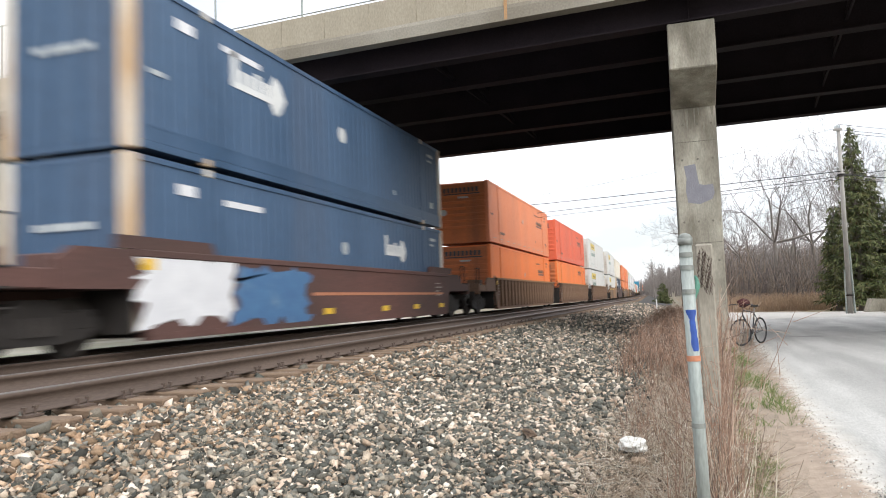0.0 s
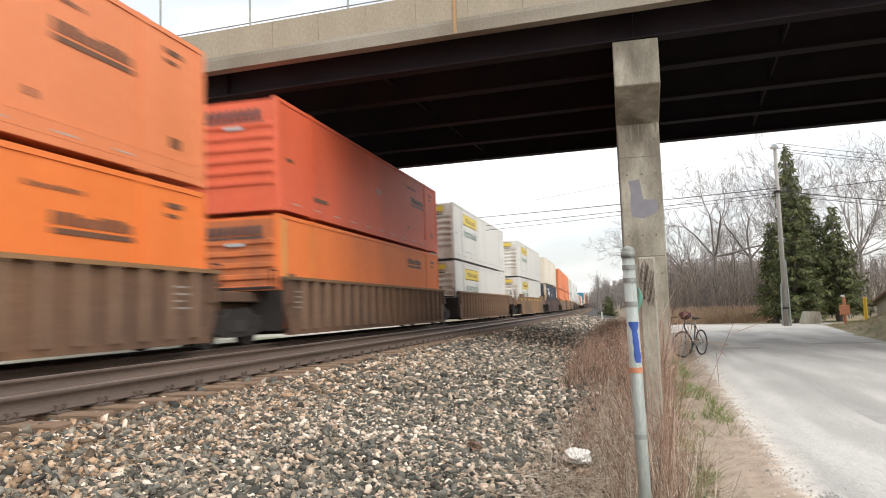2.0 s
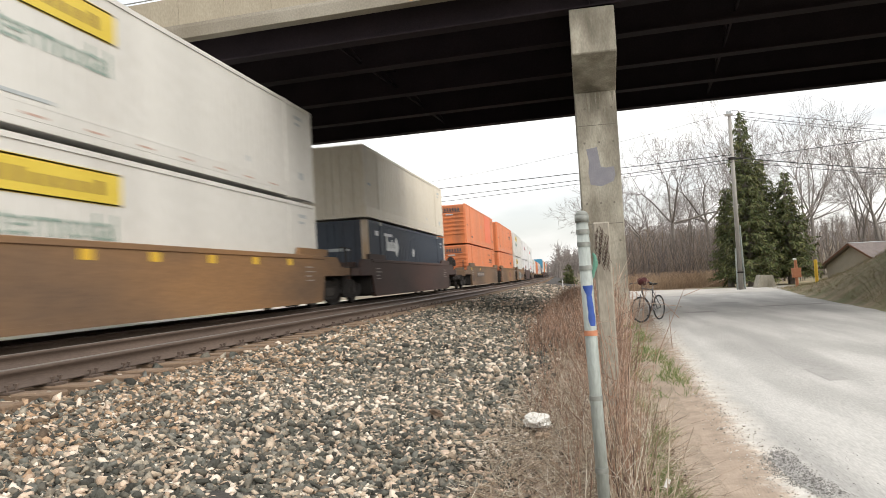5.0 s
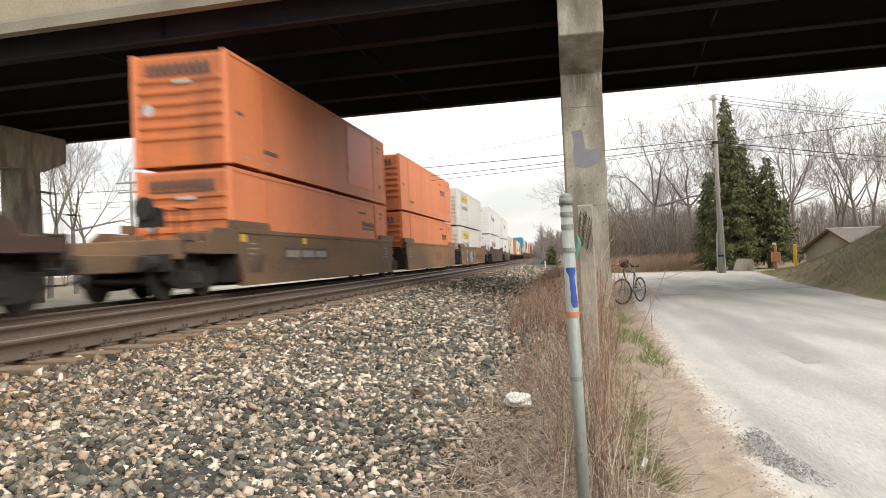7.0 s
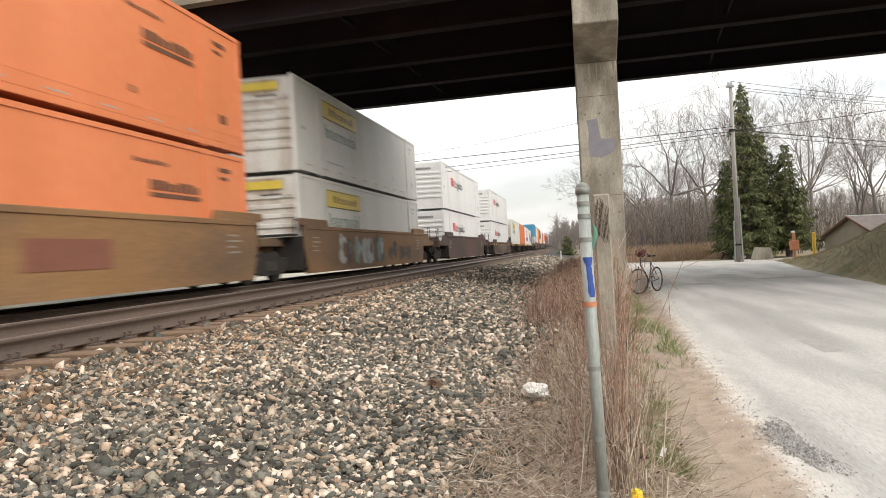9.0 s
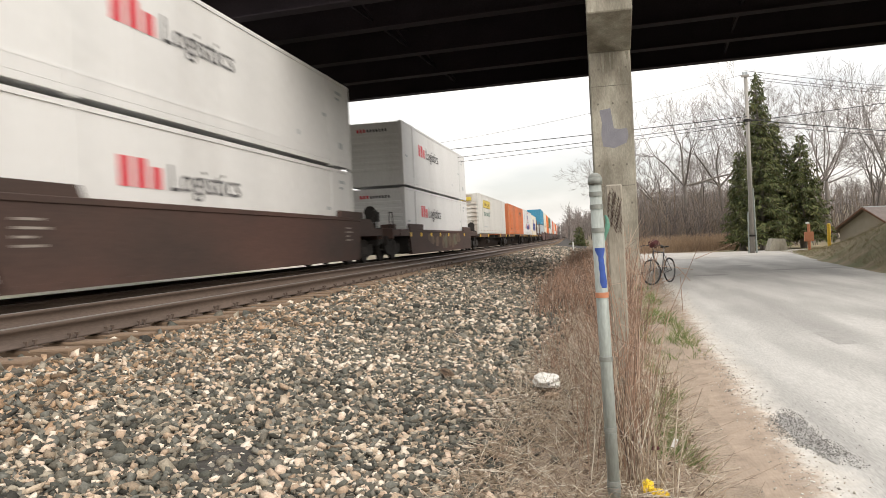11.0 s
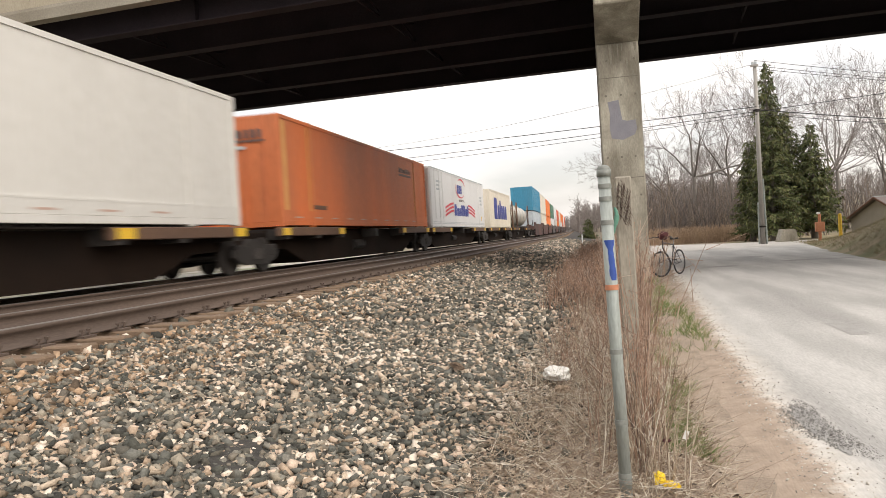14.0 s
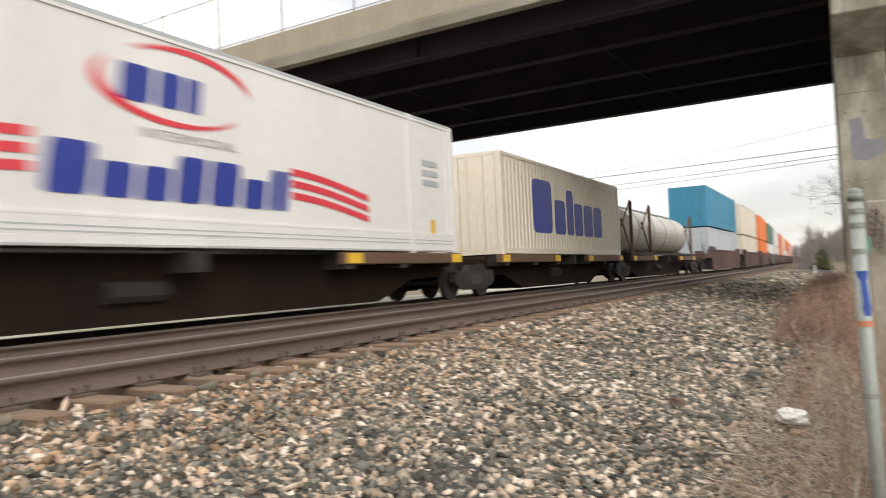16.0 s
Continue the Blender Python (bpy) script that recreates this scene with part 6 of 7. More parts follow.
def thicket():
    rng = np.random.default_rng(8)
    segs = []
    for _ in range(2700):
        y = rng.uniform(53, 74)
        x = rng.uniform(2.6, 32)
        if 14.5 < x < 25 and y < 67:
            continue
        g = float(ground_z(x, y))
        h = rng.uniform(1.6, 5.6) * (0.6 + 0.6 * (0.5 + 0.5 * noise.noise((x * 0.3, y * 0.3, 2))))
        p = np.array([x, y, g - 0.05])
        m = p + np.array([rng.normal(0, 0.25), rng.normal(0, 0.25), h * 0.5])
        t = m + np.array([rng.normal(0, 0.45), rng.normal(0, 0.45), h * 0.5])
        segs += [(p, m, 0.035, 0.025), (m, t, 0.025, 0.010)]
        for _ in range(4):
            q = m + (t - m) * rng.uniform(-0.6, 0.9)
            segs.append((q, q + np.array([rng.normal(0, 0.4), rng.normal(0, 0.4), rng.uniform(0.2, 0.9)]), 0.016, 0.008))
    ob = new("thicket", array_mesh("thicket", *tubes(segs, 3), M["brush"]))
    tagged(ob, "dense brown leafless thicket behind the lane", "shrubs", kind="stuff")


thicket()


def spruce(m, seed, height, width, label, bare=0.9):
    t = thing("spruce", m, label, "tree", "spruces")
    rng = np.random.default_rng(seed)
    quick("trunk", lambda bm: rod(bm, (0, 0, -0.2), (0, 0, height * 0.98), 0.20, 0.02, 10), M["bark"], t)
    limbs, roots, tips, halves = [], [], [], []
    z = bare
    while z < height - 0.08:
        f = 1 - z / height
        reach = width * (f ** 0.8) * rng.uniform(0.72, 1.08) + 0.10
        for i in range(int(5 + 7 * f)):
            a = rng.uniform(0, math.tau)
            r = reach * rng.uniform(0.45, 1.15)
            out = np.array([math.cos(a), math.sin(a), 0])
            root = np.array([0, 0, z + rng.uniform(-0.1, 0.1)])
            drop = -0.34 * r + rng.normal(0, 0.1)
            tip = root + out * r + np.array([0, 0, drop])
            limbs.append((root, tip, 0.022, 0.006))
            k = max(5, int(r * 26))
            u = rng.uniform(0.08, 1.0, k)[:, None] ** 0.75
            q = root + (tip - root) * u + np.array([0, 0, 0.16 * r]) * u * u
            side = np.array([-out[1], out[0], 0])
            fan = rng.normal(0, 0.17, (k, 1)) * (0.5 + 0.5 * min(1, r))
            e = q + side * fan + out * rng.uniform(0.02, 0.22, (k, 1)) + np.array([0, 0, 1.0]) * rng.uniform(-0.34, 0.02, (k, 1))
            roots.append(q)
            tips.append(e)
        z += rng.uniform(0.09, 0.15)
    q, e = np.concatenate(roots), np.concatenate(tips)
    mid = q * 0.45 + e * 0.55
    w = np.cross(e - q, rng.normal(0, 1, q.shape))
    w *= rng.uniform(0.022, 0.048, (len(q), 1)) / (np.linalg.norm(w, axis=1, keepdims=True) + 1e-9)
    v = np.stack([q, mid + w, e, mid - w], 1).reshape(-1, 3)
    ob = new("crown", array_mesh("crown", v, np.arange(len(v)).reshape(-1, 4), M["needle"]))
    ob.parent = t
    ob = new("branch", array_mesh("branch", *tubes(limbs, 3), M["bark"]))
    ob.parent = t
    tagged(ob, kind="stuff")
    return t


spruce(on_ground(9.55, 46.6), 1, 10.4, 1.95, "tall green spruce standing behind the utility pole")
spruce(on_ground(12.1, 48.0), 2, 6.8, 2.2, "shorter green spruce beside a taller one")
spruce(on_ground(10.9, 48.8), 4, 7.8, 2.2, "green spruce in a clump")
spruce(on_ground(8.75, 48.4), 6, 6.2, 1.5, "low green spruce in a clump")
spruce(on_ground(-2.0, 96), 3, 2.6, 1.3, "small dark pine beside the far track", 0.1)


def hill_top(x):
    return 4 + 13 * float(smooth_step(-22, 14, x)) - 5 * float(smooth_step(20, 120, x)) + 3 * float(smooth_step(-70, -200, x))


def hill():
    """The wooded ridge far behind."""
    xs = np.linspace(-260, 420, 240)
    v, f = [], []
    rows = 9
    for i, x in enumerate(xs):
        h = hill_top(x) * 0.72
        for j in range(rows):
            t = j / (rows - 1)
            top = h * math.sin(t * math.pi / 2)
            bump = 0.8 * noise.noise((x * 0.11, j * 1.7, 0)) + 0.6 * noise.noise((x * 0.45, j * 3.1, 5))
            v.append((x + 2 * noise.noise((x, j, 1)), 350 + 60 * t, top + bump * t))
    for i in range(len(xs) - 1):
        for j in range(rows - 1):
            a = i * rows + j
            f.append((a, a + rows, a + rows + 1, a + 1))
    tagged(new("backdrop", array_mesh("backdrop", v, f, M["hill"])), "far hazy ridge of leafless woods", "hill", kind="structure")
    rng = np.random.default_rng(15)
    segs = []
    for _ in range(1500):
        x = rng.uniform(-34, 60) if rng.random() < 0.8 else rng.uniform(-160, 200)
        t = rng.uniform(0.0, 1.0)
        p = np.array([x, 350 + 60 * t, hill_top(x) * 0.72 * math.sin(t * math.pi / 2) - 0.4])
        h = rng.uniform(3.0, 6.5)
        top = p + np.array([rng.normal(0, 0.4), 0, h])
        segs.append((p, top, 0.20, 0.06))
        for _ in range(12):
            q = p + (top - p) * rng.uniform(0.2, 1)
            segs.append((q, q + np.array([rng.normal(0, 0.9), rng.normal(0, 0.9), rng.uniform(0.2, 1.4)]), 0.09, 0.04))
    ob = new("ridge_woods", array_mesh("ridge_woods", *tubes(segs, 3), M["twig"]))
    tagged(ob, "leafless trees covering the far ridge", "trees", kind="stuff")


hill()


# ---- stems and grass ----
def stems(name, label, spots, heights, material, lean=0.12, r=0.004, seed=1, side=0, curve=0.25, cat="weeds"):
    rng = np.random.default_rng(seed)
    segs = []
    for x, y in spots:
        g = float(ground_z(x, y))
        h = rng.uniform(*heights)
        d = rng.normal(0, lean, 2)
        c = rng.normal(0, curve, 2) * h
        pts = [np.array([x + d[0] * h * t + c[0] * t * t * 0.6, y + d[1] * h * t + c[1] * t * t * 0.6, g - 0.02 + h * t * (1 - 0.12 * t * np.hypot(*c))]) for t in (0, 0.35, 0.7, 1.0)]
        rr = r * rng.uniform(0.7, 1.4)
        for k in range(3):
            segs.append((pts[k], pts[k + 1], rr * (1 - 0.25 * k), rr * (0.75 - 0.25 * k) + 0.0006))
        for _ in range(side):
            t = rng.uniform(0.35, 0.95)
            q = pts[0] + (pts[3] - pts[0]) * t
            e = q + np.array([rng.normal(0, 0.10), rng.normal(0, 0.10), rng.uniform(0.02, 0.16)]) * h
            segs.append((q, e, rr * 0.5, rr * 0.3))
    ob = new(name, array_mesh(name, *tubes(segs, 3), material))
    return tagged(ob, label, cat, kind="stuff")


def scatter(n, x0, x1, y0, y1, seed, power=1.0):
    rng = np.random.default_rng(seed)
    return [(x0 + (x1 - x0) * rng.random(), y0 + (y1 - y0) * rng.random() ** power) for _ in range(n)]


stems("dead_weeds", "tall reddish dead weed stems beside the fence post", scatter(150, 0.09, 0.22, 4.1, 8.5, 1, 1.0), (0.6, 1.5), M["redstem"], 0.085, 0.0034, 2, 5, 0.14)
stems("dead_weeds", "pale dead weed stems beside the fence post", scatter(120, 0.06, 0.30, 4.0, 7.0, 51, 1.2), (0.25, 0.8), M["straw"], 0.12, 0.0028, 52, 2, 0.2)
stems("dead_weeds", "bleached leaning stalks beside the fence post", scatter(170, -0.10, 0.36, 3.9, 7.6, 91, 1.1), (0.15, 0.75), M["stalk"], 0.22, 0.0026, 92, 2, 0.25)
stems("dead_weeds", "bleached bent stalks at the foot of the ballast", scatter(150, -0.75, -0.05, 4.4, 9.0, 93), (0.10, 0.42), M["stalk"], 0.45, 0.0024, 94, 2, 0.4)
stems("dead_weeds", "fine tangled reddish twigs beside the fence post", scatter(210, 0.07, 0.24, 4.2, 9.0, 61, 1.0), (0.3, 1.1), M["redstem"], 0.12, 0.0022, 62, 6, 0.15)
stems("dead_weeds", "thin dead weed stems in front of the pier", scatter(420, 0.10, 0.42, 8.0, 17.5, 21, 1.0), (0.4, 1.3), M["redstem"], 0.11, 0.0050, 22, 4, 0.14)
stems("dead_weeds", "brown dead weeds at the foot of the ballast", [(x, y) for x, y in scatter(360, -0.66, -0.02, 6.4, 12.0, 3) if noise.noise((x * 5, y * 1.4, 2)) > -0.05], (0.10, 0.38), M["redstem"], 0.25, 0.0032, 4, 5, 0.3)
stems("dead_weeds", "sparse dead stems left of the post", scatter(20, -0.22, -0.04, 4.2, 6.5, 31), (0.25, 0.75), M["redstem"], 0.1, 0.0030, 32, 3, 0.12)
stems("dead_weeds", "brown dead brush along the track", scatter(1800, -1.05, 0.15, 12, 40, 5), (0.2, 0.8), M["redstem"], 0.2, 0.008, 6, 4, 0.25)
stems("dry_straw", "flattened pale straw on the verge", scatter(5200, -0.78, 0.60, 2.9, 7.2, 7, 1.1), (0.03, 0.17), M["straw"], 1.3, 0.0017, 8, 0, 0.7, "straw")
stems("dry_straw", "short dry grass on the verge", scatter(3600, -0.60, 0.70, 7.0, 19, 9), (0.05, 0.2), M["straw"], 0.6, 0.0032, 10, 0, 0.5, "straw")
stems("grass", "patchy green grass along the sandy shoulder", [(x, y) for x, y in scatter(6800, 0.24, 0.66, 4.7, 9.0, 11) if noise.noise((x * 4, y * 1.3, 7)) > -0.04], (0.03, 0.115), M["grass"], 0.6, 0.0017, 12, 0, 0.6, "grass")
stems("grass", "patchy green grass along the lane", [(x, y) for x, y in scatter(4200, 0.35, 1.2, 9.0, 19.0, 13) if noise.noise((x * 3, y * 1.0, 7)) > -0.05], (0.05, 0.18), M["grass"], 0.5, 0.0035, 14, 0, 0.5, "grass")
stems("tawny_grass", "tawny dead grass beyond the lane", scatter(3400, 0.5, 9.2, 50.2, 54.5, 15), (0.4, 1.25), M["orange_grass"], 0.2, 0.016, 16, 1, 0.25, "grass")
stems("bank_grass", "short yellow-green grass on the bank", [(x, y) for x, y in scatter(13000, 7.2, 13.0, 16, 42, 17) if x > 7.4 + 0.09 * max(0, y - 19)], (0.04, 0.14), M["bank_grass"], 0.7, 0.006, 18, 0, 0.5, "grass")


# ---- the fence post and what hangs beside it ----
def fence_post():
    x, y = 0.012, 3.9
    g = float(ground_z(x, y))
    p = thing("fence_post", pose(x, y, 0), "galvanised steel fence post with a blue spray-painted streak", "fence post")
    quick("post", lambda bm: rod(bm, (0.022, -0.02, g - 0.1), (-0.004, 0, 1.765), 0.031, n=28), M["galv"], p, smooth=True)
    def cap(bm):
        rod(bm, (-0.004, 0, 1.765), (-0.004, 0, 1.80), 0.037, 0.036, 28)
        bmesh.ops.create_uvsphere(bm, u_segments=24, v_segments=8, radius=0.034, matrix=Matrix.Translation((-0.004, 0, 1.80)) @ Matrix.Diagonal((1, 1, 0.75, 1)))
    quick("cap", cap, M["galv_dark"], p, "domed cap", smooth=True)
    for z in (1.715, 1.65, 1.53, 0.87, 0.51, 0.235, 0.205):
        f = (1.765 - z) / 1.765
        quick("band", lambda bm: rod(bm, (-0.004 + 0.026 * f, -0.02 * f, z - 0.012), (-0.004 + 0.026 * f, -0.02 * f, z + 0.012), 0.034, n=28), M["galv_dark"], p)
    f = (1.765 - 1.20) / 1.765
    quick("band", lambda bm: rod(bm, (-0.004 + 0.026 * f, -0.02 * f, 1.185), (-0.004 + 0.026 * f, -0.02 * f, 1.212), 0.0338, n=28), M["orange_band"], p, "faded orange band")
    # the streak follows the round of the post
    def streak(bm):
        k = 22
        rows = []
        for i in range(k):
            t = i / (k - 1)
            z = 1.44 - 0.205 * t
            mid = -1.45 + 0.38 * t
            half = 0.42 - 0.14 * math.sin(t * 3.0) + 0.20 * t + 0.10 * noise.noise((t * 7, 0, 0)) + (0.30 - 1.2 * t if t < 0.2 else 0) - (0.25 * (t - 0.86) / 0.14 if t > 0.86 else 0)
            f = (1.765 - z) / 1.765
            row = []
            for j in range(7):
                a = mid + half * (j / 3 - 1) * 1.25
                row.append(bm.verts.new((-0.004 + 0.026 * f + 0.0322 * math.cos(a), -0.02 * f + 0.0322 * math.sin(a), z)))
            rows.append(row)
        for r0, r1 in zip(rows, rows[1:]):
            for j in range(6):
                bm.faces.new((r0[j], r1[j], r1[j + 1], r0[j + 1]))
    quick("paint_streak", streak, M["blue_paint"], p, "blue spray paint")


fence_post()


def fence_remnant():
    p = thing("fence_remnant", pose(0.11, 5.0, 0), "grey stub post with a rag of chain-link mesh", "fence")
    g = float(ground_z(0.11, 5.0))
    quick("stub", lambda bm: box(bm, -0.035, 0.072, -0.03, 0.05, g - 0.1, 1.83, bevel=0.01), M["stub"], p)
    rng = random.Random(3)
    def mesh(bm):
        for i in range(15):
            x0 = -0.028 + 0.0056 * i
            n = 22 - abs(i - 8) + rng.randint(-2, 2)
            pts = [Vector((x0 + 0.0052 * math.sin(k * 1.57 + i * math.pi) + 0.012 * (k / 20) + 0.006 * math.sin(k * 0.5 + i), -0.10 + rng.uniform(-0.025, 0.025), 1.80 - 0.008 * abs(i - 6) - 0.0135 * k)) for k in range(n)]
            for a, b in zip(pts, pts[1:]):
                rod(bm, a, b, 0.0024, n=4, caps=False)
    quick("chain_link", mesh, M["rail"], p, "bunched rusty chain-link mesh")
    def rag(bm):
        k = 12
        rows = []
        for i in range(k):
            t = i / (k - 1)
            w = 0.006 + 0.010 * math.sin(t * math.pi) + 0.004 * noise.noise((t * 6, 1, 0))
            c = 0.012 * math.sin(t * 5)
            rows.append([bm.verts.new((-0.045 + c + w * math.cos(a), -0.14 + w * math.sin(a), 1.63 - 0.17 * t)) for a in [j / 8 * math.tau for j in range(8)]])
        for r0, r1 in zip(rows, rows[1:]):
            for j in range(8):
                bm.faces.new((r0[j], r0[(j + 1) % 8], r1[(j + 1) % 8], r1[j]))
    quick("rag", rag, M["green_rag"], p, "green plastic rag", smooth=True)


fence_remnant()


# ---- bicycle ----
def bicycle():
    b = thing("bicycle", None, "dark bicycle with a bag on its handlebar leaning at the pier", "bicycle")
    R = 0.335
    def ring(bm, c, r, thick, turn=0.0, n=32):
        loops = []
        for i in range(n):
            a = i / n * math.tau
            loop = []
            for j in range(6):
                g = j / 6 * math.tau
                q = r + thick * math.cos(g)
                side = thick * math.sin(g)
                loop.append(bm.verts.new((c[0] + q * math.cos(a) * math.cos(turn) - side * math.sin(turn), c[1] + q * math.cos(a) * math.sin(turn) + side * math.cos(turn), c[2] + q * math.sin(a))))
            loops.append(loop)
        for i in range(n):
            for j in range(6):
                bm.faces.new((loops[i][j], loops[(i + 1) % n][j], loops[(i + 1) % n][(j + 1) % 6], loops[i][(j + 1) % 6]))
        bmesh.ops.recalc_face_normals(bm, faces=bm.faces[:])
    def wheel(c, turn):
        t = quick("wheel", lambda bm: rod(bm, (c[0] + 0.04 * math.sin(turn), c[1] - 0.04 * math.cos(turn), c[2]), (c[0] - 0.04 * math.sin(turn), c[1] + 0.04 * math.cos(turn), c[2]), 0.022, n=10), M["chrome"], b)
        quick("tyre", lambda bm: ring(bm, c, R - 0.016, 0.016, turn), M["rubber"], t)
        quick("rim", lambda bm: ring(bm, c, R - 0.040, 0.010, turn), M["bike_frame"], t)
        def spokes(bm):
            for i in range(16):
                a = i / 16 * math.tau
                rod(bm, c, (c[0] + 0.29 * math.cos(a) * math.cos(turn), c[1] + 0.29 * math.cos(a) * math.sin(turn), c[2] + 0.29 * math.sin(a)), 0.002, n=4, caps=False)
        quick("spokes", spokes, M["chrome"], t)
    front, rear = (0, 0, R), (1.03, 0, R)
    wheel(front, -0.36)
    wheel(rear, 0.0)
    bb, seat, head, low = (0.60, 0, 0.28), (0.74, 0, 0.80), (0.16, 0, 0.88), (0.13, 0, 0.76)
    for a, c, r in ((low, bb, 0.020), (head, seat, 0.017), (bb, seat, 0.017), (low, head, 0.021), ((1.03, 0.06, R), (bb[0], 0.04, bb[2]), 0.010), ((1.03, -0.06, R), (bb[0], -0.04, bb[2]), 0.010), ((1.03, 0.06, R), (0.72, 0.02, 0.76), 0.009), ((1.03, -0.06, R), (0.72, -0.02, 0.76), 0.009)):
        quick("frame_tube", lambda bm: rod(bm, a, c, r, n=8), M["bike_frame"], b)
    for s in (-0.055, 0.055):
        quick("fork_blade", lambda bm: rod(bm, (0.12, s * 0.8, 0.72), (0.0, s, R), 0.012, 0.009, n=8), M["bike_frame"], b)
    quick("seat_post", lambda bm: rod(bm, seat, (0.77, 0, 0.95), 0.013, n=8), M["chrome"], b)
    quick("saddle", lambda bm: (box(bm, 0.62, 0.90, -0.045, 0.045, 0.94, 0.985, bevel=0.018), box(bm, 0.80, 0.92, -0.075, 0.075, 0.945, 0.985, bevel=0.016)), M["rubber"], b)
    quick("handlebar", lambda bm: (rod(bm, (0.12, -0.28, 1.02), (0.12, 0.28, 1.02), 0.012, n=8), rod(bm, (0.16, 0, 0.88), (0.12, 0, 1.02), 0.013, n=8), rod(bm, (0.12, -0.28, 1.02), (0.02, -0.29, 1.0), 0.014, n=8), rod(bm, (0.12, 0.28, 1.02), (0.02, 0.29, 1.0), 0.014, n=8)), M["bike_frame"], b)
    def bag(bm):
        bmesh.ops.create_icosphere(bm, subdivisions=3, radius=0.13, matrix=Matrix.Translation((0.22, 0.0, 1.06)) @ Matrix.Diagonal((1.25, 1.1, 0.85, 1)))
        for v in bm.verts:
            v.co += v.normal * 0.03 * noise.noise(v.co * 11)
    quick("bag", bag, M["bag_red"], b, "dark red strapped bag", smooth=True)
    quick("crank", lambda bm: (rod(bm, (0.60, 0.04, 0.28), (0.60, 0.055, 0.28), 0.095, n=20), rod(bm, (0.60, 0.07, 0.28), (0.70, 0.08, 0.14), 0.012, n=6), rod(bm, (0.60, -0.07, 0.28), (0.50, -0.08, 0.42), 0.012, n=6)), M["chrome"], b)
    for s in (-1, 1):
        quick("pedal", lambda bm: box(bm, 0.60 + s * 0.10 - 0.05, 0.60 + s * 0.10 + 0.05, s * 0.09, s * 0.17, 0.28 - s * 0.14 - 0.012, 0.28 - s * 0.14 + 0.012), M["rubber"], b)
    quick("bottle", lambda bm: rod(bm, (0.40, 0, 0.52), (0.50, 0, 0.40), 0.035, n=10), M["white"], b)
    quick("kickstand", lambda bm: rod(bm, (0.66, 0.05, 0.27), (0.74, 0.2, 0.0), 0.009, n=6), M["chrome"], b)
    x, y = 1.36, 19.9
    b.matrix_basis = pose(x, y, float(ground_z(x, y)) + 0.012, 0, 0, 59)


bicycle()


def leaf_litter():
    """Curled dead leaves and broken bits strewn over the verge."""
    rng = np.random.default_rng(77)
    k = 2600
    x, y = rng.uniform(-0.8, 0.62, k), rng.uniform(2.9, 8.5, k)
    z = ground_z(x, y) + rng.uniform(0.005, 0.045, k)
    a = rng.uniform(0, math.tau, k)
    ln, wd = rng.uniform(0.008, 0.030, k), rng.uniform(0.004, 0.014, k)
    up = rng.normal(0, 0.008, (k, 4))
    dx, dy = np.cos(a), np.sin(a)
    c = [(ln, 0 * ln), (0 * ln, wd), (-ln, 0 * ln), (0 * ln, -wd)]
    v = np.stack([np.stack([x + p * dx - q * dy, y + p * dy + q * dx, z + up[:, i]], -1) for i, (p, q) in enumerate(c)], 1).reshape(-1, 3)
    ob = new("leaf_litter", array_mesh("leaf_litter", v, np.arange(4 * k).reshape(-1, 4), M["leaf"]))
    tagged(ob, "dark curled dead leaves strewn over the verge", "leaves", kind="stuff")


leaf_litter()


def fallen_stalks():
    """Long pale stalks lying criss-cross on the verge."""
    rng = np.random.default_rng(78)
    segs = []
    for _ in range(620):
        x, y = rng.uniform(-0.85, 0.55), 2.9 + 5.6 * rng.random() ** 1.2
        a, ln = rng.uniform(0, math.tau), rng.uniform(0.10, 0.46)
        r = rng.uniform(0.0014, 0.0030)
        pts = []
        for k in range(4):
            px, py = x + ln * (k / 3 - 0.5) * math.cos(a), y + ln * (k / 3 - 0.5) * math.sin(a)
            pts.append(np.array([px, py, float(ground_z(px, py)) + 0.03 + rng.uniform(0, 0.045)]))
        segs += [(p, q, r, r * 0.85) for p, q in zip(pts, pts[1:])]
    ob = new("fallen_stalks", array_mesh("fallen_stalks", *tubes(segs, 4), M["stalk"]))
    tagged(ob, "pale fallen weed stalks lying over the verge", "weeds", kind="stuff")


fallen_stalks()


# ---- litter and small things ----
def crumple(name, label, x, y, z, size, material, seed, cat, squash=(1, 1, 1)):
    bm = bmesh.new()
    bmesh.ops.create_icosphere(bm, subdivisions=4, radius=1.0)
    for v in bm.verts:
        n1 = noise.noise(v.co * 1.6 + Vector((seed, 0, 0)))
        n2 = abs(noise.noise(v.co * 4.5 + Vector((0, seed, 0))))
        v.co *= 1 + 0.35 * n1 - 0.35 * n2
        if v.co.z < -0.35:
            v.co.z = -0.35 + 0.1 * (v.co.z + 0.35)
    ob = part(name, bm, material)
    ob.matrix_basis = pose(x, y, z, 0, 0, seed * 37) @ Matrix.Diagonal((size * squash[0], size * squash[1], size * squash[2], 1))
    return tagged(ob, label, cat, "litter")


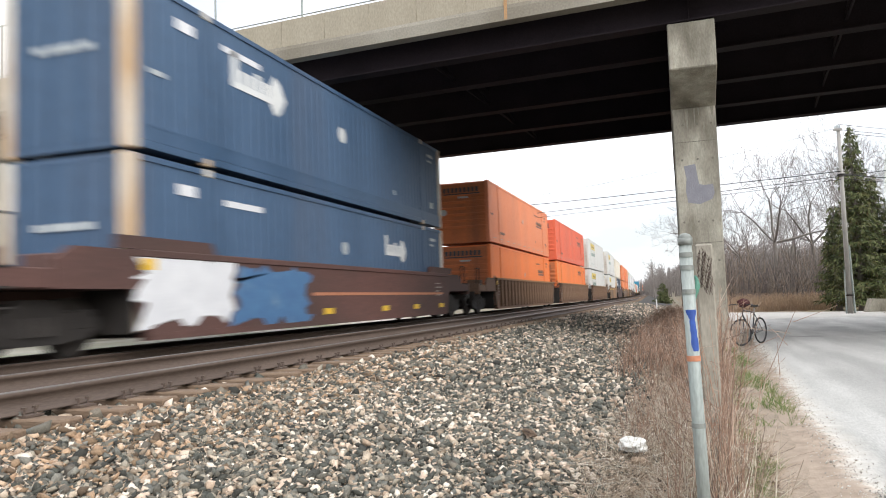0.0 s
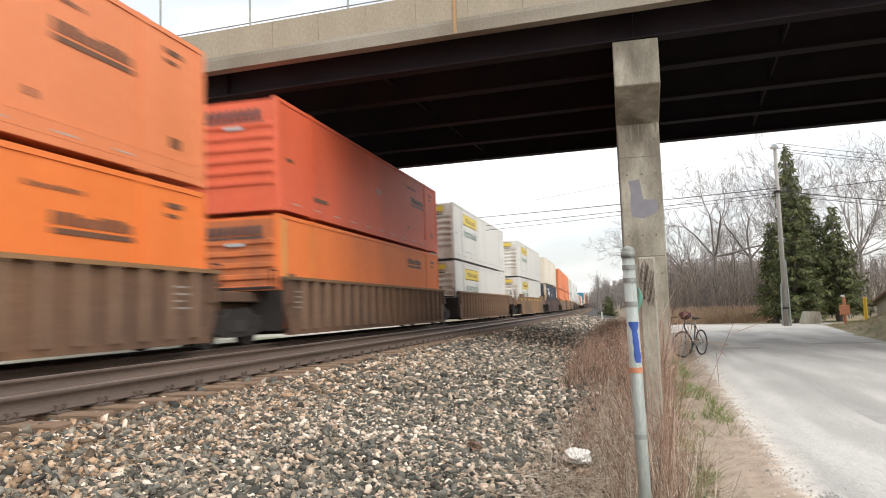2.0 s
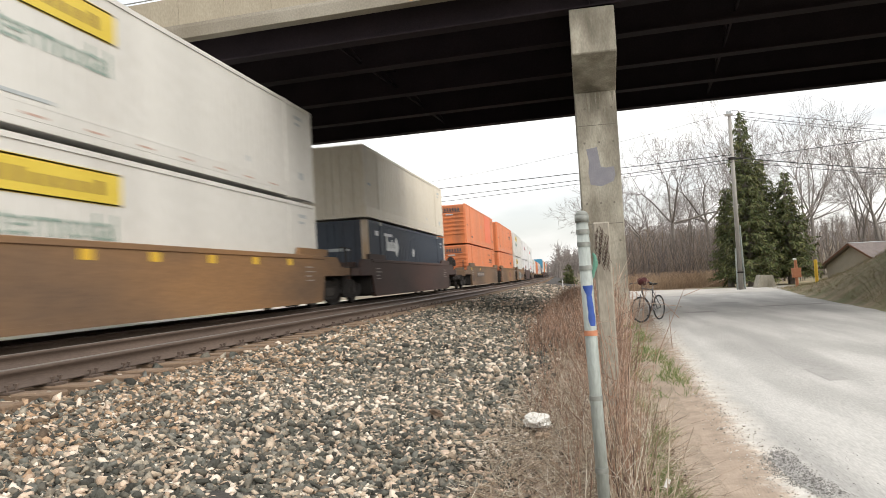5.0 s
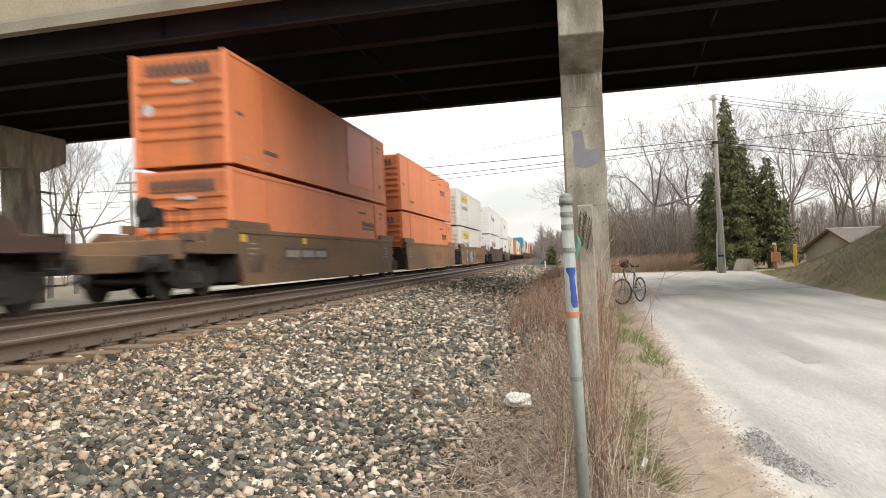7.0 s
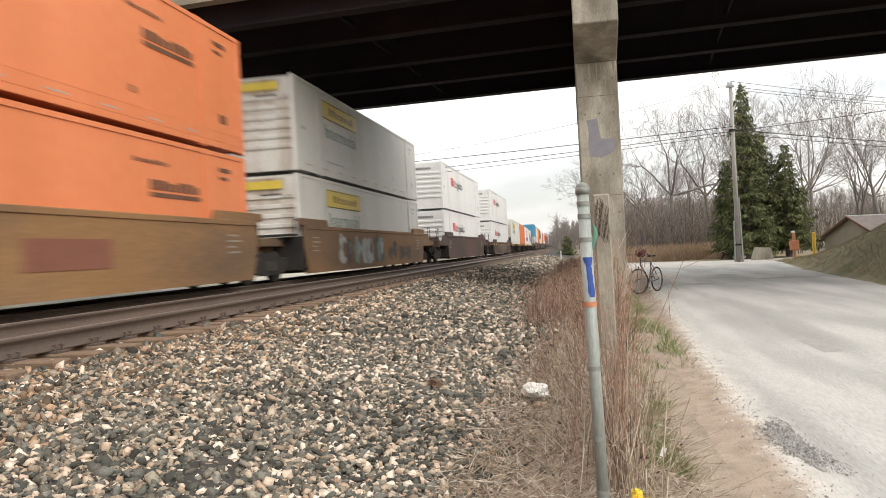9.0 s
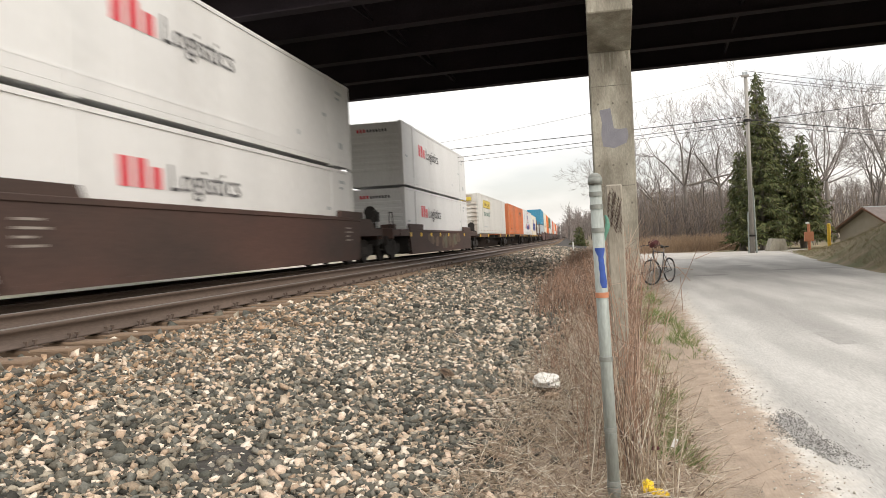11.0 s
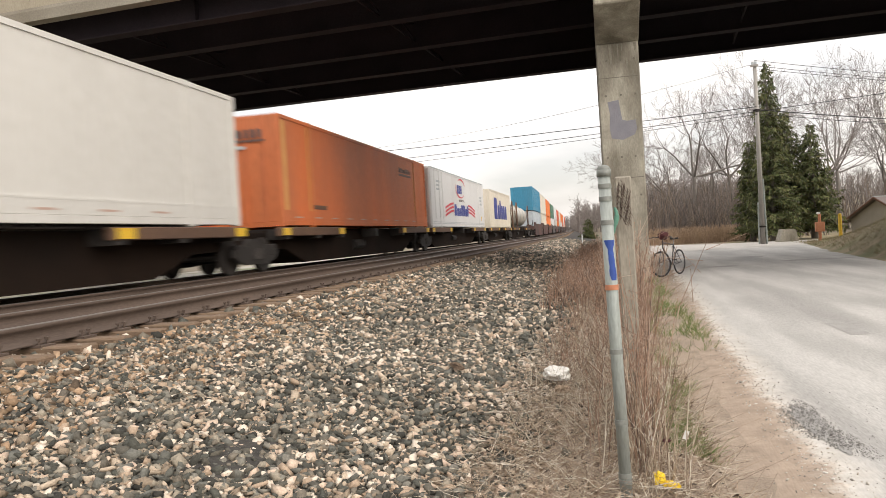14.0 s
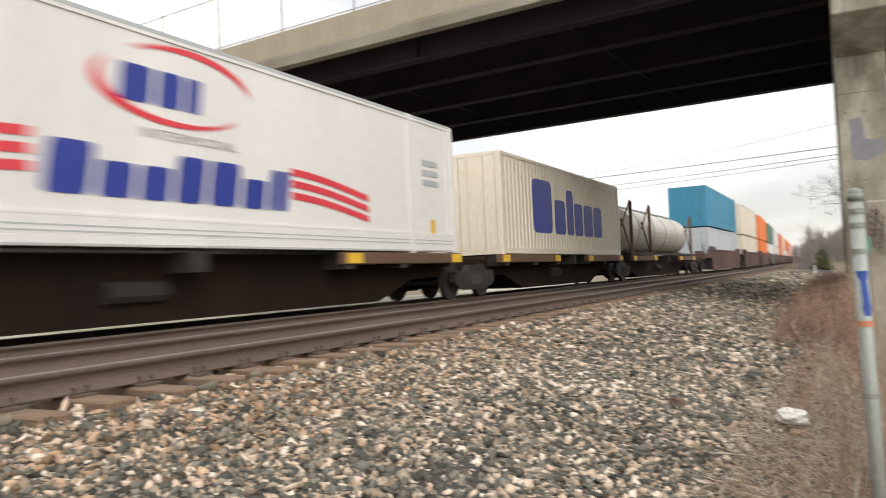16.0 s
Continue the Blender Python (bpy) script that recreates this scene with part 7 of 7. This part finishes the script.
gz = lambda x, y: float(ground_z(x, y))
crumple("plastic_bag", "crumpled white plastic bag lying on dry weeds", -0.48, 6.6, gz(-0.48, 6.6) + 0.09, 0.145, M["plastic"], 3, "bag", (1.2, 0.8, 0.52))
crumple("litter", "weathered pale paper scrap below a bag", -0.42, 6.25, gz(-0.4, 6.2) + 0.03, 0.08, M["straw"], 5, "litter", (1, 0.7, 0.6))
crumple("wrapper", "bright yellow crumpled wrapper", 0.205, 4.02, gz(0.2, 4.0) + 0.05, 0.045, M["litter_yellow"], 7, "litter", (0.8, 0.8, 1.0))
crumple("wrapper", "bright yellow crumpled wrapper", 0.265, 4.0, gz(0.2, 4.0) + 0.03, 0.042, M["litter_yellow"], 9, "litter", (1.2, 0.8, 0.5))
crumple("wrapper", "small faded red scrap in the weeds", 0.29, 4.6, gz(0.3, 4.6) + 0.10, 0.026, M["bag_red"], 11, "litter", (1.2, 0.8, 0.6))
crumple("driftwood", "dark broken piece of wood on the ballast", -1.40, 6.75, gz(-1.4, 6.75) + 0.07, 0.10, M["tie"], 13, "wood", (1.7, 0.35, 0.35))
for i, (x, y, tilt) in enumerate(((0.40, 4.7, 20), (0.20, 4.4, -12), (0.18, 4.95, 8))):
    ob = quick("paper_scrap", lambda bm: (box(bm, -0.014, 0.014, -0.002, 0.002, 0, 0.055)), M["white"])
    ob.matrix_basis = pose(x, y, gz(x, y) + 0.10 + 0.06 * i, 10, tilt, 20)
    tagged(ob, "white scrap of paper caught in the weeds", "litter", "litter")


def marker(x, y, h, r, material, name, label, capped=False):
    g = gz(x, y)
    m = thing(name, pose(x, y, g), label, "post")
    quick("post", lambda bm: (rod(bm, (0, 0, -0.1), (0, 0, h), r, n=14), rod(bm, (0, 0, h), (0, 0, h + 0.03), r, r * 0.5, n=14)), material, m)
    if capped:
        quick("box", lambda bm: box(bm, -0.2, 0.2, -0.1, 0.1, h * 0.35, h * 0.72, bevel=0.02), material, m)
        quick("cap", lambda bm: box(bm, -0.12, 0.04, -0.05, 0.05, h + 0.02, h + 0.12, bevel=0.02), M["white"], m, "white cap")


marker(10.3, 36.6, 1.0, 0.075, M["yellow"], "bollard", "yellow steel bollard on the bank")
marker(10.05, 38.9, 1.25, 0.07, M["orange_band"], "utility_marker", "orange utility box on a post", True)
marker(-1.75, 60.0, 0.75, 0.05, M["white"], "marker_stake", "white stake beside the track")


def concrete_block():
    g = gz(9.7, 43)
    b = thing("concrete_block", pose(9.6, 43.6, g - 0.12, 0, 0, 10), "grey concrete block beside the lane", "block")
    quick("block", lambda bm: prism(bm, [(-0.6, -0.05), (0.55, -0.05), (0.36, 0.80), (-0.30, 0.84)], -0.3, 0.3), M["concrete"], b)


concrete_block()


def house():
    """The gable end stands towards the lane, the ridge runs away behind the bank."""
    h = thing("house", pose(18.4, 54.7, 0.0, 0, 0, 28), "small beige house with a grey-brown roof behind the bank", "house")
    quick("wall", lambda bm: side_prism(bm, [(-1.5, -0.5), (3.2, -0.5), (3.2, 1.05), (0.85, 2.35), (-1.5, 1.05)], 0, 9), M["house"], h)
    for s in (-1, 1):
        quick("roof", lambda bm: side_prism(bm, [(0.85, 2.52), (0.85 + s * 2.75, 0.95), (0.85 + s * 2.75, 0.84), (0.85, 2.40)], -0.35, 9.3), M["roof"], h, "shingled slope")
        quick("fascia_board", lambda bm: side_prism(bm, [(0.85, 2.50), (0.85 + s * 2.76, 0.93), (0.85 + s * 2.76, 0.82), (0.85, 2.38)], -0.40, -0.36), M["sign_brown"], h)
    quick("ridge_cap", lambda bm: box(bm, -0.36, 9.3, 0.78, 0.92, 2.50, 2.55), M["sign_grey"], h)


house()


# ---- what moves ----
def on_line(s):
    """A pose on the train's line: straight to the bend, then turning left."""
    turn = -math.degrees(math.atan2(float(bend(s + 0.5) - bend(s - 0.5)), 1.0))
    return float(bend(s)), turn


def motions():
    for ob, s, z in MOVING:
        rows = []
        for t in range(0, 17):
            y = s - SPEED * t
            dx, turn = on_line(y)
            rows.append((float(t), pose(TRAIN_X + dx, y, z, 0, 0, turn)))
        walk(ob, rows)


motions()
